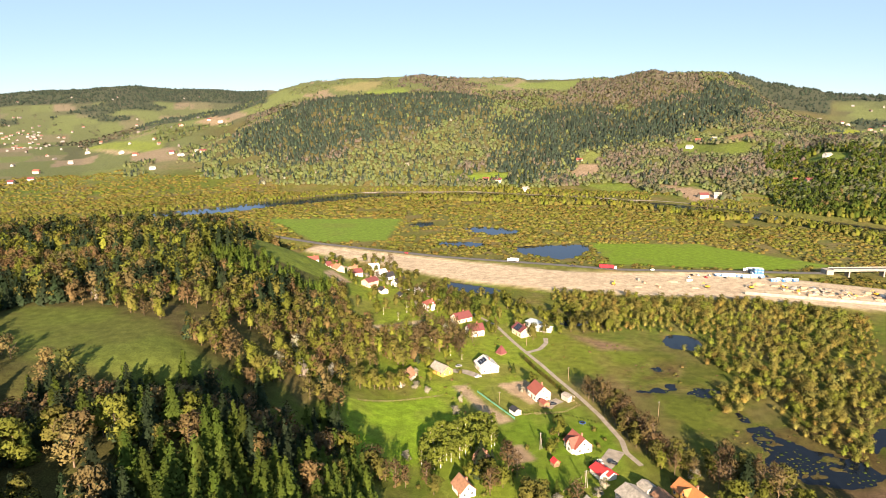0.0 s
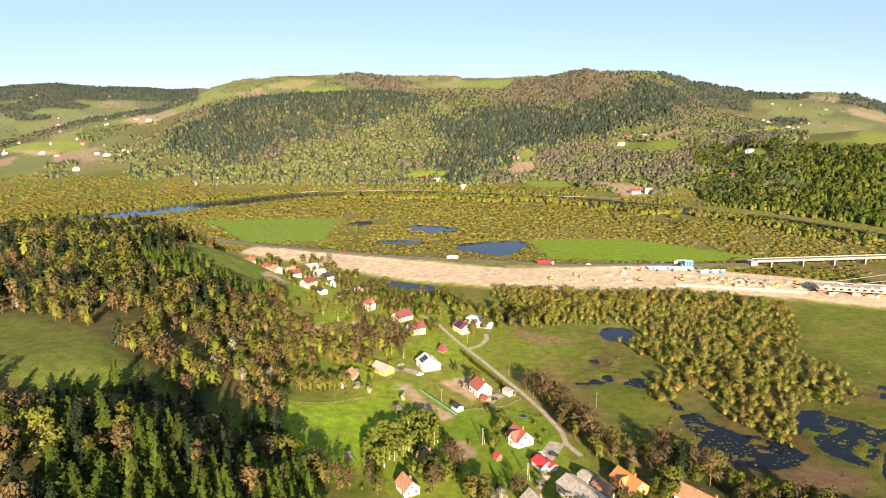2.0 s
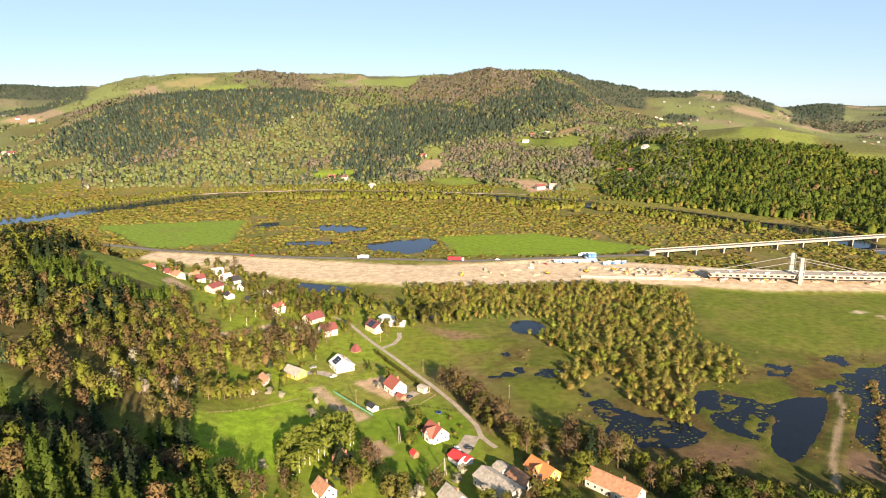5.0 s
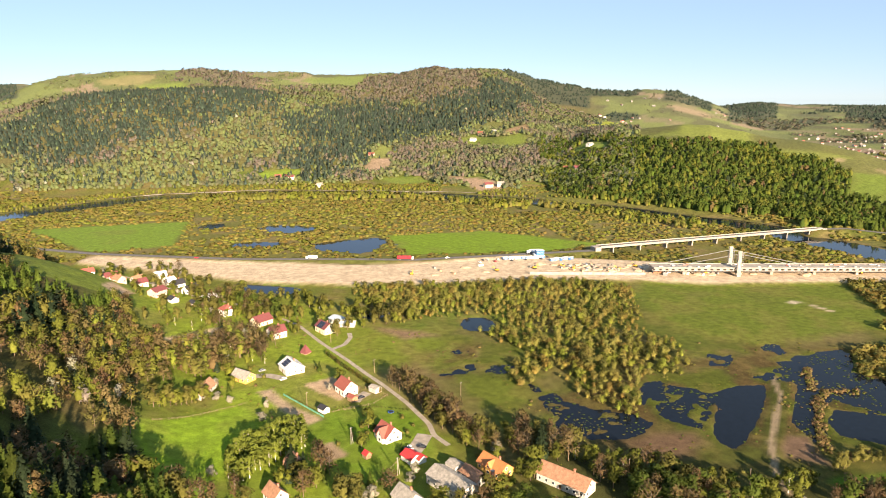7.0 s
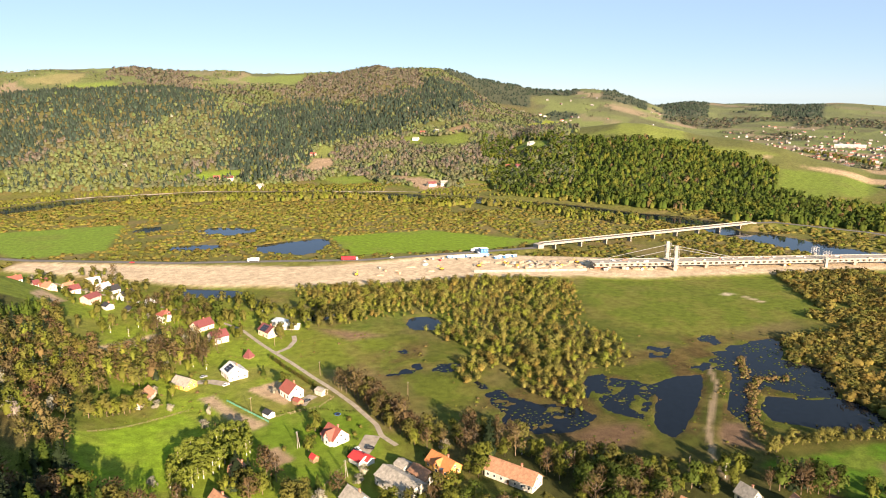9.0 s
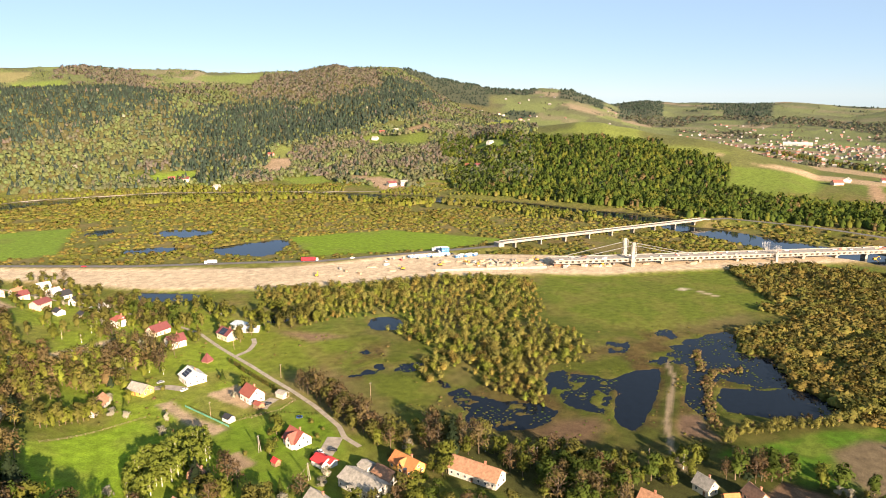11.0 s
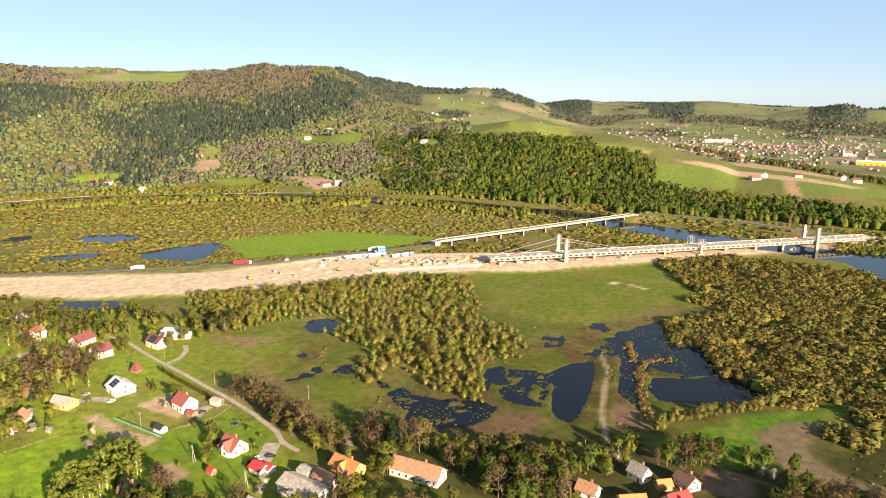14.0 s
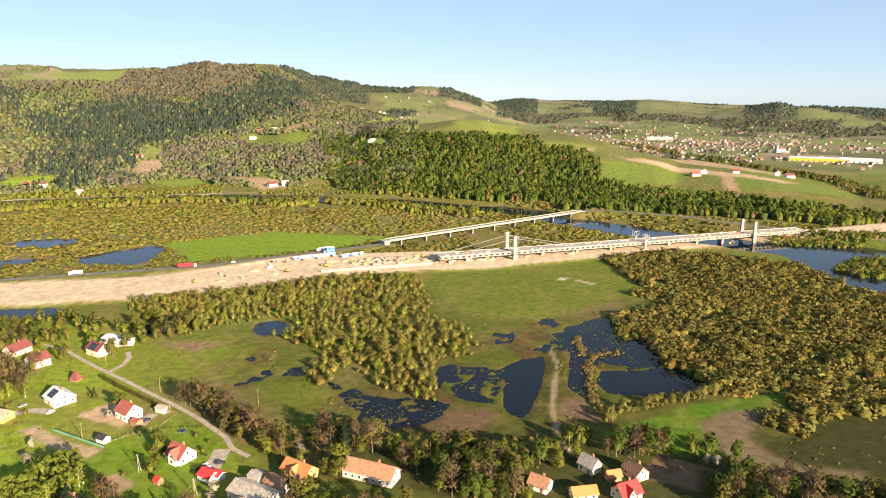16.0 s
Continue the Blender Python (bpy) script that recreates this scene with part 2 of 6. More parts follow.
def leaf_material(name):
    """Leaves: tinted by the tree's own colour, lighter where light comes through."""
    m = material(name, (0.1, 0.15, 0.03), 0.75, vary=0.3, grain=3.2, bump=0.5, stain=0.14, spec=0.1, attr="tint", island=0.06, thing=0.15, depth=0.3)
    n, l = m.node_tree.nodes, m.node_tree.links
    b, out = n["Principled BSDF"], n["Material Output"]
    thin = n.new("ShaderNodeBsdfTranslucent")
    l.new(b.inputs["Base Color"].links[0].from_socket, thin.inputs["Color"])
    mixer = n.new("ShaderNodeMixShader")
    mixer.inputs[0].default_value = 0.13
    l.new(b.outputs[0], mixer.inputs[1])
    l.new(thin.outputs[0], mixer.inputs[2])
    l.new(mixer.outputs[0], out.inputs["Surface"])
    return m


def water_material(name, colour, rough=0.06, spec=0.14):
    m = material(name, colour, rough, bump=0.10, grain=3.0, spec=spec, stain=0.2, depth=0.02)
    return m


M_GROUND = material("earth_and_grass", (0.1, 0.15, 0.03), 0.95, vary=0.42, grain=5.0, bump=0.5, stain=0.26, spec=0.1, attr="cover", depth=0.4)
M_LEAF = leaf_material("foliage")
M_BARK = material("bark", (0.16, 0.12, 0.085), 0.9, vary=0.35, grain=1.0, bump=0.6, spec=0.1)
M_WATER = water_material("pond_water", (0.006, 0.012, 0.02))
M_PEAT = water_material("peaty_water", (0.005, 0.008, 0.014), spec=0.08)
M_ASPHALT = material("asphalt", (0.12, 0.115, 0.11), 0.9, vary=0.15, grain=4.0)
M_GRAVEL = material("pale_gravel", (0.27, 0.24, 0.20), 0.95, vary=0.2, grain=3.0, bump=0.5)
M_CONCRETE = material("concrete", (0.27, 0.25, 0.22), 0.85, vary=0.1, grain=3.0)
M_STEEL = material("grey_steel", (0.35, 0.35, 0.36), 0.45, 0.7, vary=0.1, grain=1.0, bump=0.1)
M_WOOD = material("weathered_wood", (0.24, 0.18, 0.12), 0.85, vary=0.25, grain=1.2, bump=0.4)
M_DARK = material("dark_opening", (0.02, 0.02, 0.022), 0.3, vary=0.1, bump=0, spec=0.5)
M_GLASS = material("window_glass", (0.04, 0.05, 0.06), 0.08, vary=0.05, bump=0, stain=0.1, spec=0.6)

# ---- ground sheet ----
def mesh_object(name, verts, faces, mats, parent=None, smooth_faces=False, index=None, attr=None):
    me = bpy.data.meshes.new(name)
    me.from_pydata(verts if isinstance(verts, list) else verts.tolist(), [], faces if isinstance(faces, list) else faces.tolist())
    for m in (mats if isinstance(mats, (list, tuple)) else [mats]):
        me.materials.append(m)
    if index is not None:
        me.polygons.foreach_set("material_index", np.asarray(index, np.int32))
    if smooth_faces:
        me.polygons.foreach_set("use_smooth", np.ones(len(me.polygons), bool))
    if attr is not None:
        a = me.attributes.new(attr[0], "FLOAT_COLOR", "POINT")
        rgba = np.ones((len(me.vertices), 4), np.float32)
        rgba[:, :3] = attr[1]
        a.data.foreach_set("color", rgba.ravel())
    me.update()
    ob = new(name, me)
    if parent is not None:
        ob.parent = parent
    return ob


VALLEY_FIELDS = [  # outline, colour, softness
    ([(-253, 965), (-58, 968), (-68, 812), (-150, 795)], (0.15, 0.235, 0.03), 5),
    ([(172, 795), (299, 790), (402, 678), (320, 660), (176, 690)], (0.15, 0.24, 0.02), 4),
    ([(350, 528), (430, 508), (530, 478), (470, 362), (340, 352), (300, 385), (304, 438)], (0.11, 0.145, 0.018), 10),
    ([(241, 209), (268, 208), (310, 203), (345, 191), (363, 178), (351, 176), (318, 184), (295, 189), (279, 170), (276, 159), (256, 171), (244, 193)], (0.07, 0.15, 0.008), 3),
]
VILLAGE_FIELDS = [
    ([(-52, 344), (-5, 362), (8, 340), (0, 318), (-8, 300), (-22, 268), (-44, 272)], (0.18, 0.29, 0.018), 3),
    ([(-240, 372), (-191, 372), (-140, 334), (-92, 302), (-110, 280), (-182, 290), (-235, 325)], (0.105, 0.135, 0.025), 9),
    ([(-175, 565), (-139, 548), (-105, 558), (-78, 568), (-70, 603), (-100, 683), (-143, 722), (-185, 660)], (0.15, 0.20, 0.03), 4),
    ([(18, 336), (42, 345), (78, 350), (88, 318), (84, 288), (50, 262), (26, 300)], (0.125, 0.205, 0.015), 4),
]
HILL_FIELDS = [
    ([(263, 1434), (304, 1516), (343, 1517), (336, 1459), (296, 1393), (266, 1391)], (0.34, 0.25, 0.17), 4),
    ([(302, 1539), (357, 1669), (374, 1567), (333, 1532)], (0.20, 0.24, 0.06), 4),
    ([(44, 1362), (67, 1386), (137, 1392), (126, 1346), (53, 1327)], (0.17, 0.25, 0.03), 5),
    ([(541, 1619), (593, 1645), (611, 1530), (669, 1517), (632, 1420), (600, 1422), (547, 1540)], (0.15, 0.20, 0.035), 10),
    ([(654, 1597), (725, 1624), (701, 1538), (633, 1532)], (0.30, 0.21, 0.12), 8),
    ([(689, 1343), (743, 1351), (745, 1256), (713, 1202), (677, 1256)], (0.15, 0.21, 0.035), 8),
    ([(1055, 1916), (1134, 2059), (1500, 2520), (1560, 2440), (1100, 1840)], (0.22, 0.26, 0.03), 12),
    ([(391, 1314), (471, 1190), (459, 1120), (415, 1125), (410, 1200)], (0.33, 0.24, 0.16), 6),
    ([(279, 1336), (361, 1319), (362, 1252), (294, 1259)], (0.16, 0.22, 0.035), 6),
    ([(-408, 2597), (-228, 2694), (-227, 2564), (-279, 2480), (-380, 2512)], (0.24, 0.22, 0.10), 10),
    ([(-279, 2480), (-146, 2499), (-108, 2398), (-123, 2352), (-258, 2428)], (0.19, 0.26, 0.05), 8),
    ([(293, 2685), (540, 2753), (466, 2487), (249, 2473)], (0.17, 0.22, 0.06), 12),
    ([(-1258, 2420), (-1105, 2311), (-813, 2012), (-767, 1874), (-861, 1892), (-1105, 2158)], (0.20, 0.25, 0.05), 8),
    ([(-1150, 2250), (-1080, 2170), (-840, 1900), (-900, 1900)], (0.36, 0.29, 0.18), 5),
    ([(-865, 2395), (-840, 2561), (-708, 2329), (-756, 2298)], (0.34, 0.26, 0.16), 8),
]
BANK_FIELDS = [
    ([(943, 846), (1103, 788), (1040, 740), (978, 707), (867, 710), (854, 770)], (0.125, 0.175, 0.03), 8),
    ([(1060, 700), (1150, 740), (1240, 730), (1235, 590), (1185, 500), (1000, 600)], (0.12, 0.165, 0.032), 8),
    ([(1095, 706), (1113, 696), (991, 602), (957, 605)], (0.33, 0.23, 0.14), 3),
    ([(983, 926), (1001, 871), (1118, 811), (1150, 720), (1180, 610), (1130, 611), (1100, 680), (1040, 806), (986, 892)], (0.40, 0.30, 0.19), 4),
    ([(1230, 655), (1245, 900), (1480, 1110), (1640, 1430), (1760, 1520), (1500, 1060), (1290, 700)], (0.36, 0.27, 0.16), 6),
    ([(785, 1300), (883, 1224), (1500, 1850), (1700, 1900), (957, 1094), (928, 1019), (1014, 919), (932, 943), (916, 1021), (897, 1068)], (0.19, 0.23, 0.05), 12),
]
FIELDS = VALLEY_FIELDS + VILLAGE_FIELDS + HILL_FIELDS + BANK_FIELDS
VILLAGE = [(-130, 700), (-30, 610), (60, 540), (95, 500), (75, 420), (90, 340), (110, 280), (90, 240), (20, 240), (-20, 300), (-30, 400), (-70, 480), (-90, 560)]
MARSH_MEADOW = [(40, 520), (80, 470), (160, 440), (165, 330), (120, 300), (90, 330), (70, 400)]
BARE_AND_SHADED = [
    # garden and wood floor under the foreground trees, their shade painted in
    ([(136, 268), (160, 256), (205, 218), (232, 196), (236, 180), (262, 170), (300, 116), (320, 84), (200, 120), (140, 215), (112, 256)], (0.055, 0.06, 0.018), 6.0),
    ([(32, 381), (55, 388), (63, 366), (49, 353)], (0.42, 0.31, 0.2), 1.0),
    ([(6, 378), (14, 380), (24, 352), (37, 334), (30, 329), (20, 345)], (0.38, 0.29, 0.19), 1.5),
    ([(31, 306), (39, 308), (44, 293), (33, 289)], (0.30, 0.22, 0.14), 1.0),
    ([(-55, 483), (-29, 500), (-10, 503), (-14, 484), (-43, 476)], (0.46, 0.35, 0.23), 3.0),
    ([(226, 174), (250, 180), (262, 150), (238, 150)], (0.17, 0.11, 0.07), 1.0),
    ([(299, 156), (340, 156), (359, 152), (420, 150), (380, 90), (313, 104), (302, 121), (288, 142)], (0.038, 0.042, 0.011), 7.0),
    ([(292, 187), (318, 189), (329, 178), (313, 170), (300, 165), (293, 152), (292, 138), (312, 117), (300, 112), (277, 138), (272, 152), (279, 170)], (0.15, 0.117, 0.07), 4.0),
    # shade of the dense tree belt, painted as near-black ground
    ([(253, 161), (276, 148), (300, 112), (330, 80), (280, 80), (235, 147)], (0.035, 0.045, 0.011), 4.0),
    ([(257, 248), (266, 244), (257, 227), (255, 217), (240, 231), (245, 240)], (0.15, 0.10, 0.065), 3.0),
    ([(177, 266), (194, 270), (214, 264), (213, 254), (195, 245), (180, 248)], (0.13, 0.085, 0.05), 7.0),
    ([(428, 430), (438, 434), (440, 428), (431, 425)], (0.45, 0.40, 0.30), 1.0),
    ([(440, 428), (444, 416), (446, 400), (443, 400), (440, 415)], (0.40, 0.34, 0.24), 0.7),
    ([(92, 470), (120, 452), (132, 440), (108, 438)], (0.22, 0.15, 0.09), 6.0),
    ([(-106, 588), (-102, 613), (-83, 594), (-91, 567)], (0.42, 0.32, 0.21), 1.5),
]


def far_wood(x, y, z):
    """How far inside a distant wood a place lies: above 0 is wooded."""
    r, bear = np.hypot(x, y), np.degrees(np.arctan2(x, y))
    away = (bear < -14) & (r > 2650) | ((bear > 26) & (r > 1750)) | (r > 3000)
    m = fbm(x, y, 330, 58, 4) - 0.57
    knoll = (r > 3350) & (z > 45) & (((bear > 39.5) & (bear < 42.8)) | ((bear > 47.2) & (bear < 50.5)) | ((bear > 58.5) & (bear < 62)))
    knoll |= ((r > 4100) & (bear < -14)) | ((r > 3300) & (r < 4000) & (z > 60) & (bear > 21) & (bear < 29)) | ((r > 3500) & (r < 4000) & (z > 60) & (bear > 34.8) & (bear < 38.2))
    knoll |= (r > 2700) & (r < 3050) & (bear > 57.2) & (bear < 60) | (r > 3300) & (r < 3600) & (bear > 62) & (bear < 65) & (z > 25)
    return np.where(away & (z > 0.3), np.maximum(m, np.where(knoll, 0.06, -1)), -1)


def cover_colour(x, y, z):
    r, bear = np.hypot(x, y), np.degrees(np.arctan2(x, y))
    big, mid, small = fbm(x, y, 160, 51, 4), fbm(x, y, 34, 61, 4), fbm(x, y, 8, 71, 3)
    col = np.stack([0.12 + 0.10 * (mid - 0.5), 0.14 + 0.05 * (big - 0.5), 0.024 + 0.016 * (mid - 0.5)], -1)

    def lay(mask, c):
        nonlocal col
        col = col * (1 - mask[..., None]) + np.array(c) * mask[..., None]

    lay(0.75 * smooth(560, 640, r) * (r < 1330) * smooth(6, 2, z) * (y > np.interp(x, [p[0] for p in STRIP], [p[1] for p in STRIP])), (0.14, 0.135, 0.04))
    dry = smooth(0.5, 0.66, mid + 0.35 * (small - 0.5))
    lay(0.55 * dry, (0.19, 0.145, 0.07))
    # wooded slopes: leaf litter
    wooded = smooth(15, 40, z)
    lay(0.85 * wooded * smooth(900, 1200, r), (0.115, 0.105, 0.045))
    lay(0.6 * smooth(12, 14, bear) * smooth(12, 20, z) * smooth(1100, 1200, r) * (r < 1900), (0.12, 0.14, 0.04))
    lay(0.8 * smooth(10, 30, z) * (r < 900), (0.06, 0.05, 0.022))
    village = inside(x, y, VILLAGE, 25) * (0.55 + 0.45 * smooth(0.65, 0.4, mid))
    lay(0.85 * village, (0.20, 0.275, 0.024))
    # patchwork of fields on the far slopes and the plain
    u, v = x * 0.9 + 0.44 * y, y * 0.9 - 0.44 * x
    cu, cv = np.floor(u / 95 + 0.6 * fbm(x, y, 300, 81, 2)), np.floor(v / 210 + 0.6 * fbm(x, y, 300, 83, 2))
    pick = lattice(cu, cv, 5)
    patch = np.select([pick < 0.34, pick < 0.56, pick < 0.72, pick < 0.86], [0, 1, 2, 3], 4)
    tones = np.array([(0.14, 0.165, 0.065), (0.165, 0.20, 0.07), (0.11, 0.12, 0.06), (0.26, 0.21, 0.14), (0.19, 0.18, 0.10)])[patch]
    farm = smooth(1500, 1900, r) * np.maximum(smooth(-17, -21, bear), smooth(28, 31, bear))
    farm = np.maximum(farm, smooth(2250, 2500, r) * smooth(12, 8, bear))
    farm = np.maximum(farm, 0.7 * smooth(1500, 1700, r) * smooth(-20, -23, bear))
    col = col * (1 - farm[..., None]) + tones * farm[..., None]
    lay(0.8 * inside(x, y, MARSH_MEADOW, 12) * smooth(0.62, 0.4, mid), (0.165, 0.205, 0.022))
    # marsh: brown silt where the ground is wet, and deeper green sedge
    lay(0.45 * (r < 640) * smooth(14, 20, bear) * (y < 470) * (z < 3), (0.062, 0.075, 0.014))
    flood = (r < 700) * (bear > 8) * (y < 480) * (near_hill(x, y) < 2)
    lay(0.6 * flood * smooth(0.46, 0.68, fbm(x, y, 45, 95, 4)) * (z < 1.5), (0.19, 0.14, 0.07))
    lay(0.85 * flood * smooth(355, 315, y) * smooth(145, 185, x), (0.05, 0.058, 0.011))
    wet = smooth(0.1, -0.3, z) * flood
    lay(0.8 * wet * smooth(0.45, 0.6, fbm(x, y, 24, 91, 3)), (0.09, 0.06, 0.024))
    lay(0.85 * wet * smooth(0.52, 0.40, fbm(x, y, 24, 91, 3)), (0.078, 0.10, 0.012))
    # grey mixed in with distance: haze put into the ground colour
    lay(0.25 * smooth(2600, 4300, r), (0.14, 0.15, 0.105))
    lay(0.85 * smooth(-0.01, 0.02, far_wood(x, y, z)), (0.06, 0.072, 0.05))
    for poly, c, soft in FIELDS:
        m = smooth(-soft, soft, inside(x, y, poly) + soft * 1.6 * (small - 0.5) + 8 * (mid - 0.5) * min(1, soft / 8))
        lay(m * (1 - 0.3 * smooth(0.5, 0.75, mid)), c)
    # worn and drier grass on the flood plain and in the village
    tan = smooth(0.5, 0.68, fbm(x, y, 15, 99, 4)) * (r < 760) * (bear > -12) * (y < 560) * (z < 20)
    lay(0.26 * tan * (1 - 0.6 * village), (0.22, 0.175, 0.055))
    lay(0.13 * smooth(0.5, 0.7, fbm(x, y, 9, 103, 3)) * (r < 760) * (z < 60), (0.075, 0.10, 0.015))
    for poly, c, soft in BARE_AND_SHADED:
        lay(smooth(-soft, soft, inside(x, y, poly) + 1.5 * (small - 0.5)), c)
    lay(smooth(-0.3, -0.8, z) * (r < 1400), (0.06, 0.05, 0.025))
    # building site
    d, w = along(x, y, STRIP)
    half = np.interp(w, np.linspace(0, 1, len(STRIP_W)), STRIP_W)
    m = smooth(4, -3, d - half + 5 * (mid - 0.5)) * smooth(22, 30, along(x, y, RIVER)[0])
    lay(m, (0.54, 0.44, 0.31))
    lay(m * 0.28 * smooth(0.5, 0.75, fbm(x, y, 45, 97, 3)), (0.45, 0.35, 0.25))
    d, w = along(x, y, [(306, 313), (288, 286), (265, 265), (243, 244), (225, 221), (218, 205)])
    lay(smooth(2.0, 0.8, d + (small - 0.5)), (0.25, 0.20, 0.13))
    return np.clip(0.78 * col, 0.008, 0.8)


az = np.r_[np.arange(-180, -38, 3.0), np.arange(-38, 74, 0.28), np.arange(74, 180, 3.0)]
rad = np.r_[0.02, np.geomspace(4, 120, 29, endpoint=False), np.geomspace(120, 1300, 320, endpoint=False), np.geomspace(1300, 4985, 80)]
A, R_ = np.meshgrid(np.radians(az), rad)
GX, GY = R_ * np.sin(A), R_ * np.cos(A)
GZ = ground_z(GX, GY)
gv = np.stack([GX, GY, GZ], -1).reshape(-1, 3)
nr, na = GX.shape
i = np.arange(nr * na).reshape(nr, na)
j = np.roll(i, -1, 1)
gf = np.stack([i[:-1], i[1:], j[1:], j[:-1]], -1).reshape(-1, 4)
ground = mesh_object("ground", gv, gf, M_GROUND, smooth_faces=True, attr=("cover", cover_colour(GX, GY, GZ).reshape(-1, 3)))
tagged(ground, "valley floor and hillsides of spring grass, soil and sand", "ground", kind="structure")

# ---- water ----
def ribbon(line, width, z, step=14.0):
    """Left and right edges along a polyline, smoothed."""
    p = np.array(line, float)
    for _ in range(2):
        q = np.empty((2 * len(p), 2))
        q[0::2][:-1], q[1::2][:-1] = 0.75 * p[:-1] + 0.25 * p[1:], 0.25 * p[:-1] + 0.75 * p[1:]
        p = np.vstack([p[:1], q[:-2], p[-1:]])
    d = np.gradient(p, axis=0)
    d /= np.hypot(*d.T)[:, None]
    nrm = np.stack([-d[:, 1], d[:, 0]], 1) * (width / 2)
    return p + nrm, p - nrm


def flat_ribbon(name, line, width, z, mat):
    a, b = ribbon(line, width, z)
    v = np.vstack([np.c_[a, np.full(len(a), z)], np.c_[b, np.full(len(b), z)]])
    n = len(a)
    f = [(k, n + k, n + k + 1, k + 1) for k in range(n - 1)]
    return mesh_object(name, v, f, mat)


def ellipse_sheet(name, px, py, a, b, turn, z, mat):
    v, c, s = [(px, py, z)], math.cos(radians(turn)), math.sin(radians(turn))
    for k in range(40):
        u, w = a * math.cos(k * math.pi / 20), b * math.sin(k * math.pi / 20)
        v.append((px + u * c - w * s, py + u * s + w * c, z))
    return mesh_object(name, v, [(0, 1 + k, 1 + (k + 1) % 40) for k in range(40)], mat)


tagged(flat_ribbon("water", RIVER, 88, WATER, M_WATER), "broad slow river with dark green-blue water", "river", kind="structure")
tagged(flat_ribbon("water", CHANNEL, 96, WATER - 0.004, M_WATER), "wide blue river arm under the bridges", "river", kind="structure")
for k, (px, py, a, b, turn) in enumerate(PONDS[:7]):
    tagged(ellipse_sheet("water", px, py, a * 1.6, b * 1.6, turn, WATER, M_WATER), "still pond of dark blue water among willows", "pond", kind="structure")
tagged(ellipse_sheet("water", 250, 305, 190, 118, -8, WATER + 0.004, M_PEAT), "shallow flooded marsh with dark water between grass tufts", "marsh", kind="structure")

# ---- trees ----
RNG = np.random.default_rng(7)


def prism(p0, p1, r0, r1, sides=5):
    """A tapered limb between two points."""
    p0, p1 = np.array(p0, float), np.array(p1, float)
    d = (p1 - p0) / np.linalg.norm(p1 - p0)
    a = np.cross(d, (0.3, 0.9, 0.2))
    a /= np.linalg.norm(a)
    b = np.cross(d, a)
    v, f = [], []
    for k in range(sides):
        t = 2 * math.pi * k / sides
        o = a * math.cos(t) + b * math.sin(t)
        v += [p0 + o * r0, p1 + o * r1]
    for k in range(sides):
        i, j = 2 * k, 2 * ((k + 1) % sides)
        f += [(i, j, j + 1), (i, j + 1, i + 1)]
    return np.array(v), np.array(f)


def join(parts):
    vs, fs, n = [], [], 0
    for v, f in parts:
        vs.append(v), fs.append(f + n)
        n += len(v)
    return np.vstack(vs), np.vstack(fs)


def leaf_cards(centres, outward, size, rng, jitter=0.8):
    """Sprays of leaves: two loose uneven triangles each, facing roughly outward."""
    c = np.repeat(centres, 2, 0) + rng.normal(size=(2 * len(centres), 3)) * size * 0.55
    o = np.repeat(outward, 2, 0)
    o = o / np.linalg.norm(o, axis=1)[:, None]
    n = len(c)
    nrm = o + jitter * rng.normal(size=(n, 3)) * 0.6
    nrm /= np.linalg.norm(nrm, axis=1)[:, None]
    a = np.cross(nrm, rng.normal(size=(n, 3)))
    a /= np.linalg.norm(a, axis=1)[:, None]
    b = np.cross(nrm, a)
    pts = []
    for k in range(3):
        t = 2.094 * k + rng.uniform(-0.5, 0.5, (n, 1))
        pts.append(c + size * rng.uniform(0.65, 1.3, (n, 1)) * (a * np.cos(t) + b * np.sin(t)))
    return np.stack(pts, 1).reshape(-1, 3), np.arange(3 * n).reshape(-1, 3)


def lobes_crown(rng, lobes, cards, card, spread=0.26, low=0.25, high=0.86, round_=0.2):
    """Crown of several uneven lobes filled with leaf clumps, in a tree one unit high."""
    cs = []
    for k in range(lobes):
        h = low + (high - low) * (k + 0.5) / lobes
        wide = spread * math.sin(math.pi * min(1, 0.22 + 0.75 * (h - low) / (1.02 - low)))
        t = rng.uniform(0, 6.28)
        d = rng.uniform(0.2, 1.0) * wide
        cs.append((d * math.cos(t), d * math.sin(t), h, round_ * rng.uniform(0.7, 1.15)))
    cs.append((0, 0, high - 0.05, round_ * 0.8))
    cs = np.array(cs)
    pick = rng.integers(0, len(cs), cards)
    d = rng.normal(size=(cards, 3))
    d[:, 2] = d[:, 2] * 0.8 + 0.25
    d /= np.linalg.norm(d, axis=1)[:, None]
    rr = rng.uniform(0.6, 1.0, (cards, 1)) ** 0.5
    pts = cs[pick, :3] + d * rr * cs[pick, 3:4]
    pts[:, 2] = np.clip(pts[:, 2], 0.08, 1.0)
    return leaf_cards(pts, d, card, rng, 0.45)


